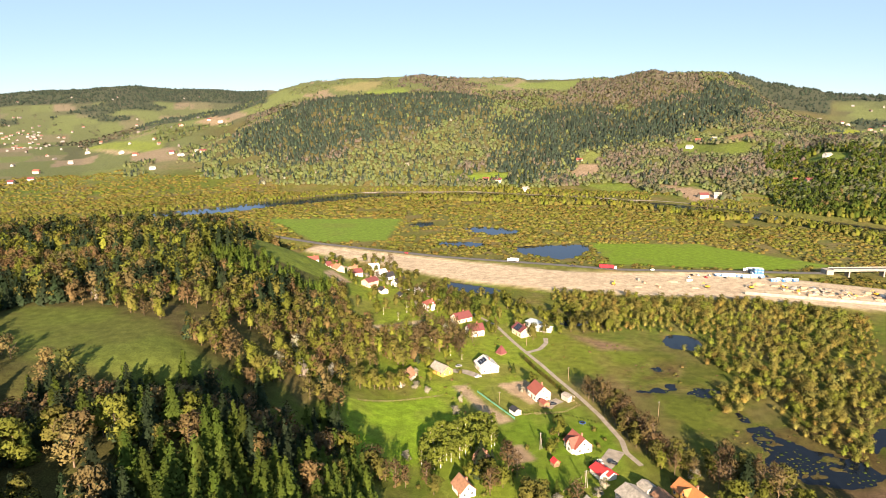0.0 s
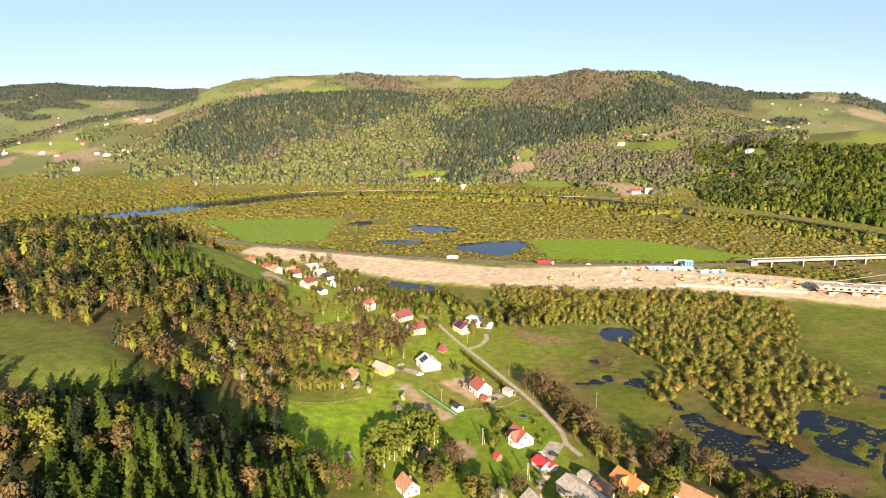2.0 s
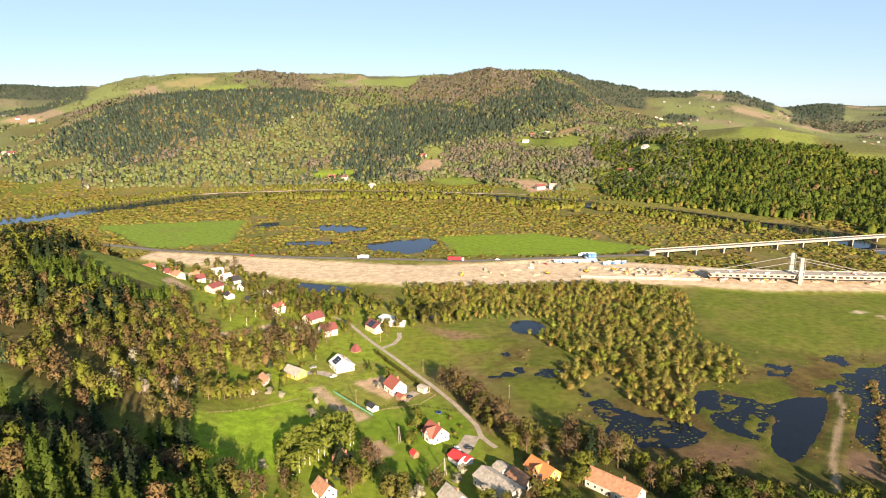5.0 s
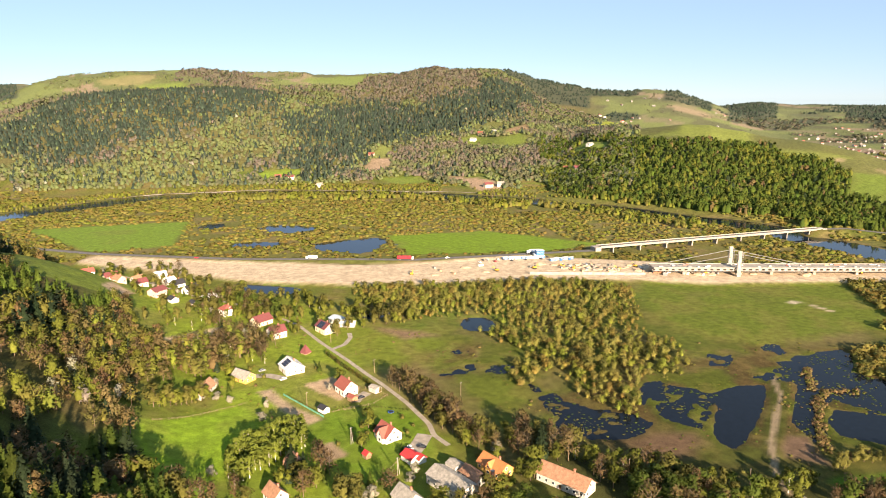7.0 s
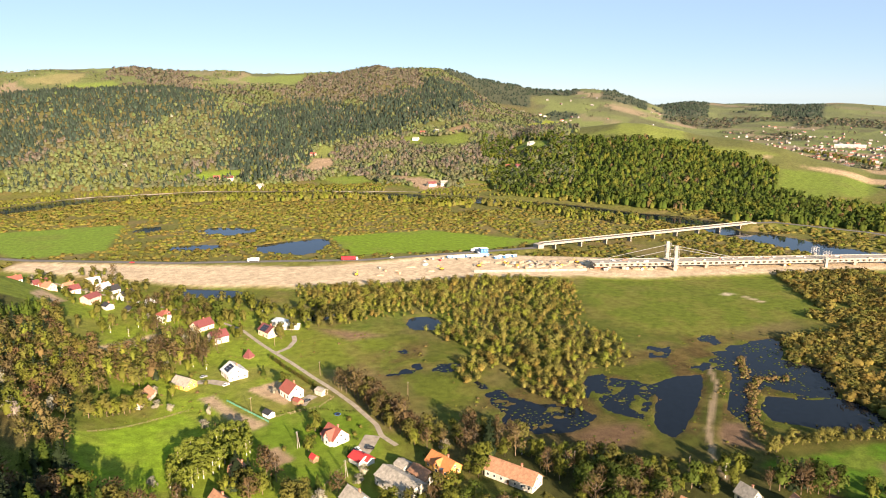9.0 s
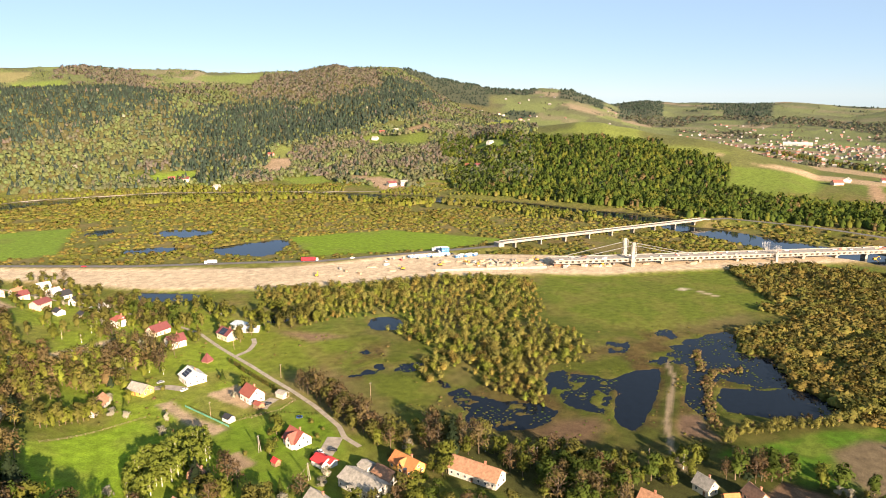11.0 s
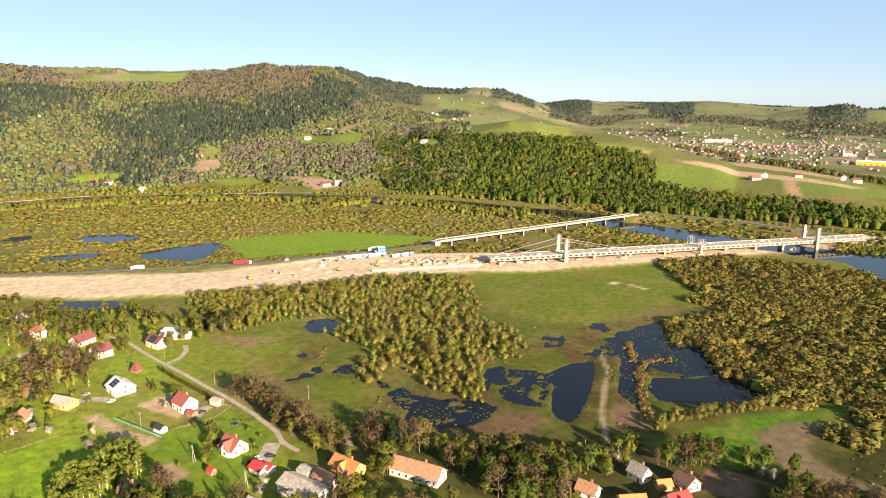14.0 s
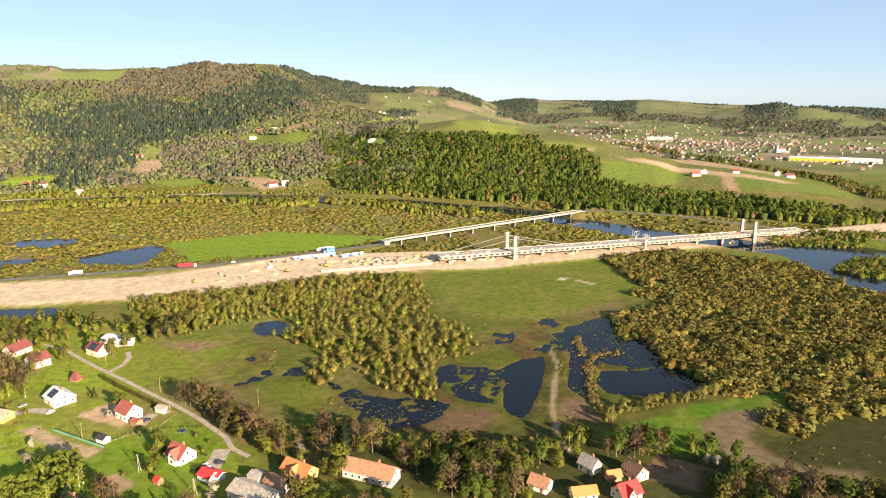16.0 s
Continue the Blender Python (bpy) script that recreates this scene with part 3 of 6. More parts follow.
def filled(crown, rng, sides, rings, wide, low, high):
    """Adds the dense, lumpy inside of a crown, so that little is seen through it."""
    v, f = [], []
    for k in range(rings):
        s = k / rings
        h, r = low + (high - low) * s, wide * math.sqrt(max(0.02, 1 - (s * 1.02) ** 2.2)) * (0.82 if k == 0 else 1.0)
        for q in range(sides):
            t, rr = 6.283 * (q + 0.5 * k) / sides, r * rng.uniform(0.78, 1.18)
            v.append((rr * math.cos(t), rr * math.sin(t), h + rng.uniform(-0.05, 0.05) * (high - low)))
    v.append((rng.uniform(-0.1, 0.1) * wide, rng.uniform(-0.1, 0.1) * wide, high))
    for k in range(rings - 1):
        for q in range(sides):
            a, b = k * sides + q, k * sides + (q + 1) % sides
            f += [(a, b, a + sides), (b, b + sides, a + sides)]
    f += [((rings - 1) * sides + q, (rings - 1) * sides + (q + 1) % sides, rings * sides) for q in range(sides)]
    return join([crown, (np.array(v), np.array(f))])


def limbs(rng, n, base=0.25, top=0.8, reach=0.22, thick=0.009, sides=3):
    out = []
    for k in range(n):
        h = base + (top - base) * k / max(1, n - 1)
        t = k * 2.4 + rng.uniform(-0.4, 0.4)
        l = reach * rng.uniform(0.7, 1.1) * (1.15 - 0.6 * (h - base) / (top - base))
        out.append(prism((0, 0, h), (l * math.cos(t), l * math.sin(t), h + l * rng.uniform(0.8, 1.3)), thick, thick * 0.25, sides))
    return out


def conifer_crown(rng, layers, arms, width=0.17, low=0.08, droop=0.035):
    parts = []
    for k in range(layers):
        h = low + (1 - low) * (k / layers) ** 0.95
        r = width * (1 - h) ** 0.8 * 1.12 + 0.006
        n = max(4, int(arms * (0.6 + 0.4 * (1 - h))))
        t0, step = rng.uniform(0, 6.28), 2 * math.pi / n
        up = (1 - low) / layers * 1.5
        for m in range(n):
            t, rr = t0 + m * step + rng.uniform(-0.25, 0.25), r * rng.uniform(0.72, 1.2)
            w = step * rng.uniform(0.5, 0.75)
            hz = h - droop * rng.uniform(0.3, 1.3)
            v = np.array([(0, 0, min(1.0, h + up)), (0.72 * rr * math.cos(t - w), 0.72 * rr * math.sin(t - w), hz + 0.012), (rr * math.cos(t), rr * math.sin(t), hz), (0.72 * rr * math.cos(t + w), 0.72 * rr * math.sin(t + w), hz + 0.012)])
            parts.append((v, np.array([(0, 1, 2), (0, 2, 3)])))
    return join(parts)


def shaded(mesh, centre=(0, 0, 0.5), up=0.25, cards=0.3):
    """Gives a crown's points normals that follow its rounded mass, with some of each clump's own facing."""
    v, f = mesh
    own = np.zeros_like(v)
    fn = np.cross(v[f[:, 1]] - v[f[:, 0]], v[f[:, 2]] - v[f[:, 0]])
    fn /= np.linalg.norm(fn, axis=1)[:, None] + 1e-9
    for k in range(3):
        np.add.at(own, f[:, k], fn)
    own /= np.linalg.norm(own, axis=1)[:, None] + 1e-9
    out = (v - np.array(centre)) * np.array((1, 1, 0.8)) + (0, 0, up * 0.3)
    out /= np.linalg.norm(out, axis=1)[:, None] + 1e-9
    turned = np.sum(fn * out[f].mean(1), 1) < 0
    f = np.where(turned[:, None], f[:, ::-1], f)
    own *= np.sign(np.sum(own * out, 1) + 1e-6)[:, None]
    n = out * (1 - cards) + own * cards
    return v, f, n / np.linalg.norm(n, axis=1)[:, None]


def cone_crown(rng, cards, card, width=0.17, low=0.06, tiers=9):
    """A young conifer: feathery tiers of small clumps that narrow to a tip."""
    h = low + (1 - low) * rng.uniform(0, 1, cards) ** 1.35
    saw = 1 - ((h - low) / (1 - low) * tiers) % 1.0
    t = rng.uniform(0, 6.28, cards)
    lump = 1 + 0.16 * np.sin(t * 3 + rng.uniform(0, 6) + h * 9)
    r = width * 1.06 * (1.02 - h) ** 0.95 * (0.62 + 0.42 * saw) * lump * rng.uniform(0.8, 1.06, cards) + 0.004
    pts = np.stack([r * np.cos(t), r * np.sin(t), h], 1)
    out = np.stack([np.cos(t), np.sin(t), np.full(cards, 0.55)], 1)
    v, f = leaf_cards(pts, out, card, rng, 0.45)
    k = np.repeat(0.45 + 0.75 * (1 - h), 6)[:, None]
    centre = np.repeat(pts, 6, 0)
    v = centre + (v - centre) * k
    # the dense inside of the tree
    ring = [(width * 0.62 * (0.85 + 0.3 * (q % 2)) * math.cos(q * 0.9), width * 0.62 * (0.85 + 0.3 * (q % 2)) * math.sin(q * 0.9), low + 0.02) for q in range(7)]
    core = np.array(ring + [(0, 0, 0.93)])
    return join([(v, f), (core, np.array([(q, (q + 1) % 7, 7) for q in range(7)]))])


def make_templates():
    rng = np.random.default_rng(3)
    lib = {}

    def put(kind, level, trunk, crown):
        far = level >= 2
        cone = kind in ("spruce", "larch")
        heart = 0.1 if cone else -0.5 if kind == "shrub" and level else -0.25 if far else 0.35
        lib.setdefault((kind, level), []).append((shaded(trunk, (0, 0, -1), 0.0, 1.0), shaded(crown, (0, 0, heart), 0.3, 0.14 if cone else 0.2)))

    for v in range(4):
        # level 0 is near, 1 middle, 2 far
        trunk0 = lambda top=0.8, thick=0.018, n=7, **k: join([prism((0, 0, -0.06), (rng.normal() * 0.01, rng.normal() * 0.01, top), thick, 0.004, 6)] + limbs(rng, n, **k))
        trunk1 = lambda top=0.7, thick=0.02: prism((0, 0, -0.08), (0, 0, top), thick, 0.006, 3)
        put("broad", 0, trunk0(n=8), filled(lobes_crown(rng, 11, 270, 0.045, 0.25, 0.2, 0.86, 0.16), rng, 6, 2, 0.11, 0.25, 0.72))
        put("fine", 0, trunk0(n=8), lobes_crown(rng, 12, 430, 0.034, 0.25, 0.2, 0.88, 0.15))
        put("fine", 1, trunk0(n=18, reach=0.3, thick=0.011), lobes_crown(rng, 12, 360, 0.024, 0.27, 0.24, 0.92, 0.17))
        put("broad", 1, trunk1(0.5), filled(lobes_crown(rng, 9, 135, 0.046, 0.24, 0.18, 0.85, 0.17), rng, 6, 2, 0.14, 0.2, 0.74))
        put("broad", 2, trunk1(0.3), filled(lobes_crown(rng, 4, 5, 0.15, 0.24, 0.3, 0.8, 0.2), rng, 5, 2, 0.27, 0.1, 0.86))
        put("broad", 3, trunk1(0.2), filled(lobes_crown(rng, 3, 3, 0.2, 0.2, 0.3, 0.7, 0.2), rng, 5, 1, 0.34, 0.1, 0.85))
        put("tall", 0, trunk0(n=6, reach=0.13), lobes_crown(rng, 9, 170, 0.042, 0.11, 0.18, 0.9, 0.105))
        put("tall", 1, trunk1(0.6), lobes_crown(rng, 6, 42, 0.085, 0.12, 0.2, 0.88, 0.13))
        put("bare", 0, trunk0(n=18, reach=0.3, thick=0.013), lobes_crown(rng, 10, 190, 0.03, 0.27, 0.26, 0.92, 0.17))
        put("bare", 1, join([trunk1(0.6)] + limbs(rng, 4, reach=0.3, thick=0.012)), lobes_crown(rng, 9, 130, 0.04, 0.24, 0.22, 0.88, 0.18))
        put("bare", 2, trunk1(0.3), filled(lobes_crown(rng, 4, 5, 0.14, 0.24, 0.3, 0.8, 0.2), rng, 5, 2, 0.26, 0.1, 0.84))
        put("spruce", 0, prism((0, 0, -0.05), (0, 0, 0.9), 0.016, 0.003, 5), cone_crown(rng, 240, 0.045, 0.165, 0.05, 11))
        put("spruce", 1, prism((0, 0, -0.05), (0, 0, 0.4), 0.016, 0.01, 3), cone_crown(rng, 60, 0.078, 0.16, 0.05, 7))
        put("spruce", 2, prism((0, 0, -0.05), (0, 0, 0.3), 0.02, 0.015, 3), conifer_crown(rng, 2, 5, 0.22))
        put("spruce", 3, prism((0, 0, -0.05), (0, 0, 0.3), 0.02, 0.015, 3), conifer_crown(rng, 1, 5, 0.26))
        put("larch", 0, prism((0, 0, -0.05), (0, 0, 0.9), 0.015, 0.003, 5), cone_crown(rng, 165, 0.052, 0.185))
        put("larch", 1, prism((0, 0, -0.05), (0, 0, 0.4), 0.015, 0.01, 3), cone_crown(rng, 60, 0.08, 0.185, 0.06, 6))
        put("shrub", 0, join(limbs(rng, 6, 0.0, 0.3, 0.5, 0.02)), filled(lobes_crown(rng, 8, 76, 0.095, 0.5, 0.12, 0.72, 0.27), rng, 8, 2, 0.38, 0.02, 0.66))
        put("shrub", 1, prism((0, 0, -0.1), (0, 0, 0.4), 0.03, 0.01, 3), filled(lobes_crown(rng, 6, 19, 0.18, 0.52, 0.15, 0.7, 0.3), rng, 6, 2, 0.46, 0.02, 0.72))
        put("shrub", 2, prism((0, 0, -0.1), (0, 0, 0.3), 0.03, 0.01, 3), filled(lobes_crown(rng, 5, 7, 0.26, 0.6, 0.2, 0.65, 0.3), rng, 5, 2, 0.55, 0.02, 0.75))
    return lib


LIB = make_templates()
TINTS = {  # base colours of the foliage; distant leafy tints paler and bluer, imitating haze
    "fresh": (0.165, 0.185, 0.028), "olive": (0.165, 0.16, 0.036), "lime": (0.20, 0.225, 0.03), "brown": (0.20, 0.15, 0.06), "rust": (0.18, 0.12, 0.055),
    "dark": (0.036, 0.058, 0.026), "larch": (0.10, 0.15, 0.022), "green": (0.09, 0.13, 0.02), "blossom": (0.36, 0.34, 0.26), "willow": (0.20, 0.19, 0.045),
    "scrub": (0.195, 0.155, 0.038), "spruce_far": (0.045, 0.066, 0.047), "hazy_fresh": (0.165, 0.20, 0.076), "hazy_brown": (0.18, 0.155, 0.118), "hazy_olive": (0.155, 0.16, 0.085), "hazy_green": (0.115, 0.145, 0.068), "hazy_wood": (0.12, 0.14, 0.08), "hazy_plain_brown": (0.15, 0.135, 0.09)}

TINTS = {k: tuple(0.78 * c for c in v) for k, v in TINTS.items()}


class Wood:
    """Many trees joined into one mesh."""

    def __init__(self):
        self.v, self.f, self.t, self.m, self.nn, self.n, self.tris = [], [], [], [], [], 0, 0

    def add(self, kind, level, x, y, z, high, wide, tint, rng):
        n = len(x)
        if not n:
            return
        variants = LIB[(kind, level)]
        which = rng.integers(0, len(variants), n)
        turn = rng.uniform(0, 6.28, n)
        for k, (trunk, crown) in enumerate(variants):
            s = np.where(which == k)[0]
            if not len(s):
                continue
            c, d = np.cos(turn[s])[:, None], np.sin(turn[s])[:, None]
            for index, (tv, tf, tn) in enumerate((trunk, crown)):
                w, h = (high[s] * wide[s])[:, None], high[s][:, None]
                vx = (tv[:, 0] * c - tv[:, 1] * d) * w + x[s][:, None]
                vy = (tv[:, 0] * d + tv[:, 1] * c) * w + y[s][:, None]
                vz = tv[:, 2] * h + z[s][:, None]
                self.v.append(np.stack([vx, vy, vz], -1).reshape(-1, 3))
                nx, ny = tn[:, 0] * c - tn[:, 1] * d, tn[:, 0] * d + tn[:, 1] * c
                self.nn.append(np.stack([nx, ny, np.broadcast_to(tn[:, 2], nx.shape)], -1).reshape(-1, 3))
                self.f.append((tf[None] + (self.n + np.arange(len(s)) * len(tv))[:, None, None]).reshape(-1, 3))
                self.t.append(np.repeat(tint[s], len(tv), 0))
                self.m.append(np.full(len(s) * len(tf), index))
                self.n += len(s) * len(tv)
                self.tris += len(s) * len(tf)

    def build(self, name, label, category):
        if not self.v:
            return None
        f = np.vstack(self.f)
        me = bpy.data.meshes.new(name)
        v = np.vstack(self.v)
        me.vertices.add(len(v))
        me.vertices.foreach_set("co", v.astype(np.float32).ravel())
        me.loops.add(len(f) * 3)
        me.loops.foreach_set("vertex_index", f.astype(np.int32).ravel())
        me.polygons.add(len(f))
        me.polygons.foreach_set("loop_start", np.arange(0, len(f) * 3, 3, dtype=np.int32))
        me.materials.append(M_BARK), me.materials.append(M_LEAF)
        me.polygons.foreach_set("use_smooth", np.ones(len(f), bool))
        me.polygons.foreach_set("material_index", np.concatenate(self.m).astype(np.int32))
        a = me.attributes.new("tint", "FLOAT_COLOR", "POINT")
        rgba = np.ones((len(v), 4), np.float32)
        rgba[:, :3] = np.vstack(self.t)
        a.data.foreach_set("color", rgba.ravel())
        me.update(calc_edges=True)
        me.normals_split_custom_set_from_vertices(np.vstack(self.nn).astype(np.float32))
        return tagged(new(name, me), label, category, kind="stuff")


def scatter(x0, x1, y0, y1, step, rng, jitter=0.45):
    gx, gy = np.meshgrid(np.arange(x0, x1, step), np.arange(y0, y1, step))
    gx = gx + (np.arange(gx.shape[0]) % 2)[:, None] * step * 0.5
    n = gx.size
    return gx.ravel() + rng.uniform(-jitter, jitter, n) * step, gy.ravel() + rng.uniform(-jitter, jitter, n) * step


def polar_scatter(b0, b1, r0, r1, step, rng):
    """Points of even density between two bearings and two distances."""
    n = int(radians(b1 - b0) * (r1 * r1 - r0 * r0) / 2 / step ** 2)
    b, r = np.radians(rng.uniform(b0, b1, n)), np.sqrt(rng.uniform(r0 * r0, r1 * r1, n))
    return r * np.sin(b), r * np.cos(b)


def tint_of(names, n, rng, vary=0.16, weights=None):
    c = np.array([TINTS[k] for k in names])[rng.choice(len(names), n, p=weights)]
    return c * rng.uniform(1 - vary, 1 + vary, (n, 1)) * rng.uniform(0.93, 1.07, (n, 3))


def seen(x, y, margin=3.0):
    b = np.degrees(np.arctan2(x, y))
    return (b > -36 - margin) & (b < 71 + margin)


def on_strip(x, y, extra=4.0):
    d, w = along(x, y, STRIP)
    return d < np.interp(w, np.linspace(0, 1, len(STRIP_W)), STRIP_W) + extra


def in_fields(x, y, grow=0.0):
    m = np.zeros(np.shape(x), bool)
    for poly, c, s in FIELDS:
        m |= inside(x, y, poly) > -grow
    return m


def open_ground(x, y):
    """Places where no wood stands: site, roads, fields."""
    m = on_strip(x, y) | in_fields(x, y)
    for line, w in ((OLD_ROAD, 11), (NEW_ROAD, 10), ([(372, 637), (684, 650)], 9), ([(372, 538), (801, 404)], 14)):
        m |= along(x, y, line)[0] < w
    return m


GROVE = [(164, 596), (199, 600), (256, 584), (276, 551), (308, 535), (328, 509), (306, 453), (279, 418), (286, 389), (275, 353), (254, 330), (234, 332), (215, 314), (195, 288), (183, 305), (173, 320), (182, 333), (177, 352), (154, 343), (150, 357), (159, 369), (173, 374), (174, 394), (166, 414), (160, 436), (180, 446), (182, 470), (150, 474), (129, 471), (110, 472), (95, 512), (90, 560), (90, 594), (128, 581)]
SCRUB = [(453, 470), (509, 465), (564, 464), (610, 450), (623, 403), (643, 359), (660, 312), (650, 249), (520, 120), (407, 130), (381, 137), (356, 150), (318, 146), (306, 156), (308, 167), (331, 176), (362, 178), (366, 186), (334, 195), (322, 211), (334, 244), (362, 279), (358, 295), (378, 325), (395, 335), (430, 328), (450, 362), (453, 402)]

# the willow grove in the marsh
wood = Wood()
x, y = scatter(60, 340, 270, 610, 5.5, RNG)
edge = inside(x, y, GROVE) + 14 * (fbm(x, y, 22, 7, 3) - 0.5)
gz = ground_z(x, y)
gz = np.maximum(gz, WATER - 0.2)
keep = (edge > 0) & ~on_strip(x, y, 3) & (fbm(x, y, 13, 8, 2) > 0.2)
for px, py, a, b, turn in PONDS:
    keep &= np.hypot((x - px) / a, (y - py) / b) > 1.25
x, y, gz, edge = x[keep], y[keep], gz[keep], edge[keep]
high = (4.5 + 8 * fbm(x, y, 40, 9, 3)) * RNG.uniform(0.5, 1.3, len(x)) * np.clip(0.75 + edge / 60, 0.75, 1.05)
near = np.hypot(x, y) < 320
for lev, s in ((0, near), (1, ~near)):
    wood.add("broad", lev, x[s], y[s], gz[s], 0.72 * high[s], RNG.uniform(1.3, 1.8, s.sum()), 1.02 * tint_of(["willow", "fresh", "scrub", "olive"], s.sum(), RNG, 0.18, [0.38, 0.27, 0.2, 0.15]), RNG)
wood.build("willow_grove", "dense grove of yellow-green willows standing in the marsh", "trees")

# the scrub east of the marsh
wood = Wood()
x, y = scatter(320, 670, 90, 475, 4.0, RNG)
gz = ground_z(x, y)
keep = (inside(x, y, SCRUB) + 16 * (fbm(x, y, 24, 7, 3) - 0.5) > 0) & (gz > WATER + 0.05) & ~open_ground(x, y) & (fbm(x, y, 26, 18, 3) > 0.36)
x, y, gz = x[keep], y[keep], gz[keep]
high = (2.4 + 4.6 * fbm(x, y, 26, 19, 3)) * RNG.uniform(0.55, 1.4, len(x))
tree = RNG.uniform(size=len(x)) < 0.05
high[tree] *= 1.5
near = np.hypot(x, y) < 360
for lev, s in ((0, near), (1, ~near)):
    wood.add("shrub", lev, x[s & ~tree], y[s & ~tree], gz[s & ~tree], high[s & ~tree], RNG.uniform(1.2, 1.6, (s & ~tree).sum()), 0.84 * tint_of(["scrub", "olive", "willow"], (s & ~tree).sum(), RNG, 0.2, [0.55, 0.3, 0.15]), RNG)
    wood.add("broad", lev, x[s & tree], y[s & tree], gz[s & tree], high[s & tree], RNG.uniform(1.0, 1.3, (s & tree).sum()), 0.85 * tint_of(["willow", "olive"], (s & tree).sum(), RNG), RNG)
wood.build("willow_scrub", "low olive and golden willow scrub on the flood plain", "shrubs")

# thickets between the site and the river
wood = Wood()
x, y = polar_scatter(-37, 74, 560, 1290, 6.9, RNG)
x2, y2 = polar_scatter(-37, -13, 1290, 1750, 11.0, RNG)
x, y = np.r_[x, x2], np.r_[y, y2]
gz = ground_z(x, y)
keep = (gz > WATER + 0.1) & (gz < 9) & ~open_ground(x, y) & (inside(x, y, SCRUB) < 0) & (inside(x, y, GROVE) < 0) & (near_hill(x, y) < 1.5)
d, w = along(x, y, STRIP)
beyond = y > np.interp(x, [p[0] for p in STRIP], [p[1] for p in STRIP])
keep &= ~((np.hypot(x, y) > 975) & (np.degrees(np.arctan2(x, y)) > 46))
keep &= beyond & (fbm(x, y, 45, 28, 4) > 0.30) & (along(x, y, RIVER)[0] > 33)
x, y, gz = x[keep], y[keep], gz[keep]
r = np.hypot(x, y)
north = y > np.interp(x, [p[0] for p in RIVER[:9]], [p[1] for p in RIVER[:9]])
d_bank, bearing = along(x, y, RIVER)[0], np.degrees(np.arctan2(x, y))
bank = (d_bank < 75) & (r > 1100) & north
# a belt of taller trees hides the river's middle reach
belt = (d_bank < 34 + 90 * fbm(x, y, 80, 27, 3)) & (bearing > -3) & (bearing < 38) & (r > 850) & ~north
bank |= belt
high = (1.5 + 2.6 * fbm(x, y, 120, 29, 3)) * RNG.uniform(0.75, 1.25, len(x)) * np.where(bank, 2.0, 1.0) * np.where(belt, 1.35, 1.0) * np.where(r > 1000, 1.1, 1.0)
for kind, lev, s, names in (("shrub", 1, (r < 690) & ~bank, ["olive", "scrub", "olive", "willow"]), ("shrub", 2, (r >= 690) & ~bank, ["olive", "willow", "fresh", "scrub"]), ("broad", 2, bank, ["willow", "lime", "olive", "fresh"])):
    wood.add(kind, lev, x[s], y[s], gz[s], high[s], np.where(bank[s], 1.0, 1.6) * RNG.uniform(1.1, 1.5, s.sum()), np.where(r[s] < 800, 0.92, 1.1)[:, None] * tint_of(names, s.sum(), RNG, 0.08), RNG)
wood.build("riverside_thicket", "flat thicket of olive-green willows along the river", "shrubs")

# the far hills
x, y = polar_scatter(-25, 33, 1180, 2950, 8.0, RNG)
r = np.hypot(x, y)
thin = RNG.uniform(size=len(x)) < np.interp(r, [1180, 1900, 2950], [1.0, 0.8, 0.5])
x, y, r = x[thin], y[thin], r[thin]
gz = ground_z(x, y)
bear = np.degrees(np.arctan2(x, y))
rough, patch = fbm(x, y, 260, 38, 4), fbm(x, y, 75, 46, 3)
west = [(-454, 1540), (-537, 1806), (-461, 1930), (-433, 2330), (-290, 2420), (-128, 2250), (-48, 2200), (100, 2100), (136, 1874), (67, 1747), (26, 1680), (-23, 1638), (-117, 1683), (-134, 1565), (-188, 1571), (-233, 1516), (-276, 1472), (-361, 1500)]
valley = [(124, 1815), (213, 1867), (358, 2150), (455, 2153), (557, 1996), (665, 2116), (862, 2340), (968, 2335), (1060, 2400), (1120, 2400), (1000, 2158), (780, 1878), (667, 1809), (611, 1701), (536, 1707), (466, 1673), (396, 1685), (311, 1617), (260, 1480), (221, 1392), (144, 1330), (91, 1427), (141, 1582), (100, 1685)]
brown = [(515, 2627), (636, 2720), (800, 2780), (928, 2650), (807, 2245), (675, 2148), (490, 2147), (415, 2318)]
scree = [(-177, 2761), (-83, 2850), (111, 2740), (132, 2385), (-24, 2360), (-130, 2543)]
edge = 150 * (fbm(x, y, 90, 44, 3) - 0.5)
deep = np.maximum(inside(x, y, west), inside(x, y, valley)) + edge
bald = np.maximum(inside(x, y, brown), inside(x, y, scree)) + edge
top_field = (r > 2400) & (bear < 12) & (bald < 0)
gap = (patch > np.where(bear > 12, 0.66, 0.78)) & (deep < -20) & (r < 1900) & (bear > 8)
left_open = (bear < -15.5 - 3 * (rough - 0.5)) & (deep < 0)
keep = (gz > 5) & ~gap & ~in_fields(x, y) & (~left_open | (patch > 0.58)) & (~top_field | (patch > 0.52))
x, y, gz, r, bear, rough, patch, deep, bald = (q[keep] for q in (x, y, gz, r, bear, rough, patch, deep, bald))
chance = RNG.uniform(size=len(x))
pine = np.where(deep > 25, chance < 0.9, np.where(deep > -25, chance < 0.55, chance < np.where((bear < 9) & (r < 1900), 0.16, 0.05)))
pine &= (bald < 0) | (chance < 0.06)
high = 13 * RNG.uniform(0.6, 1.25, len(x)) * np.where((r > 2400) & (bear < 12) & (bald < 0), 0.6, 1.0)
wood = Wood()
n = pine.sum()
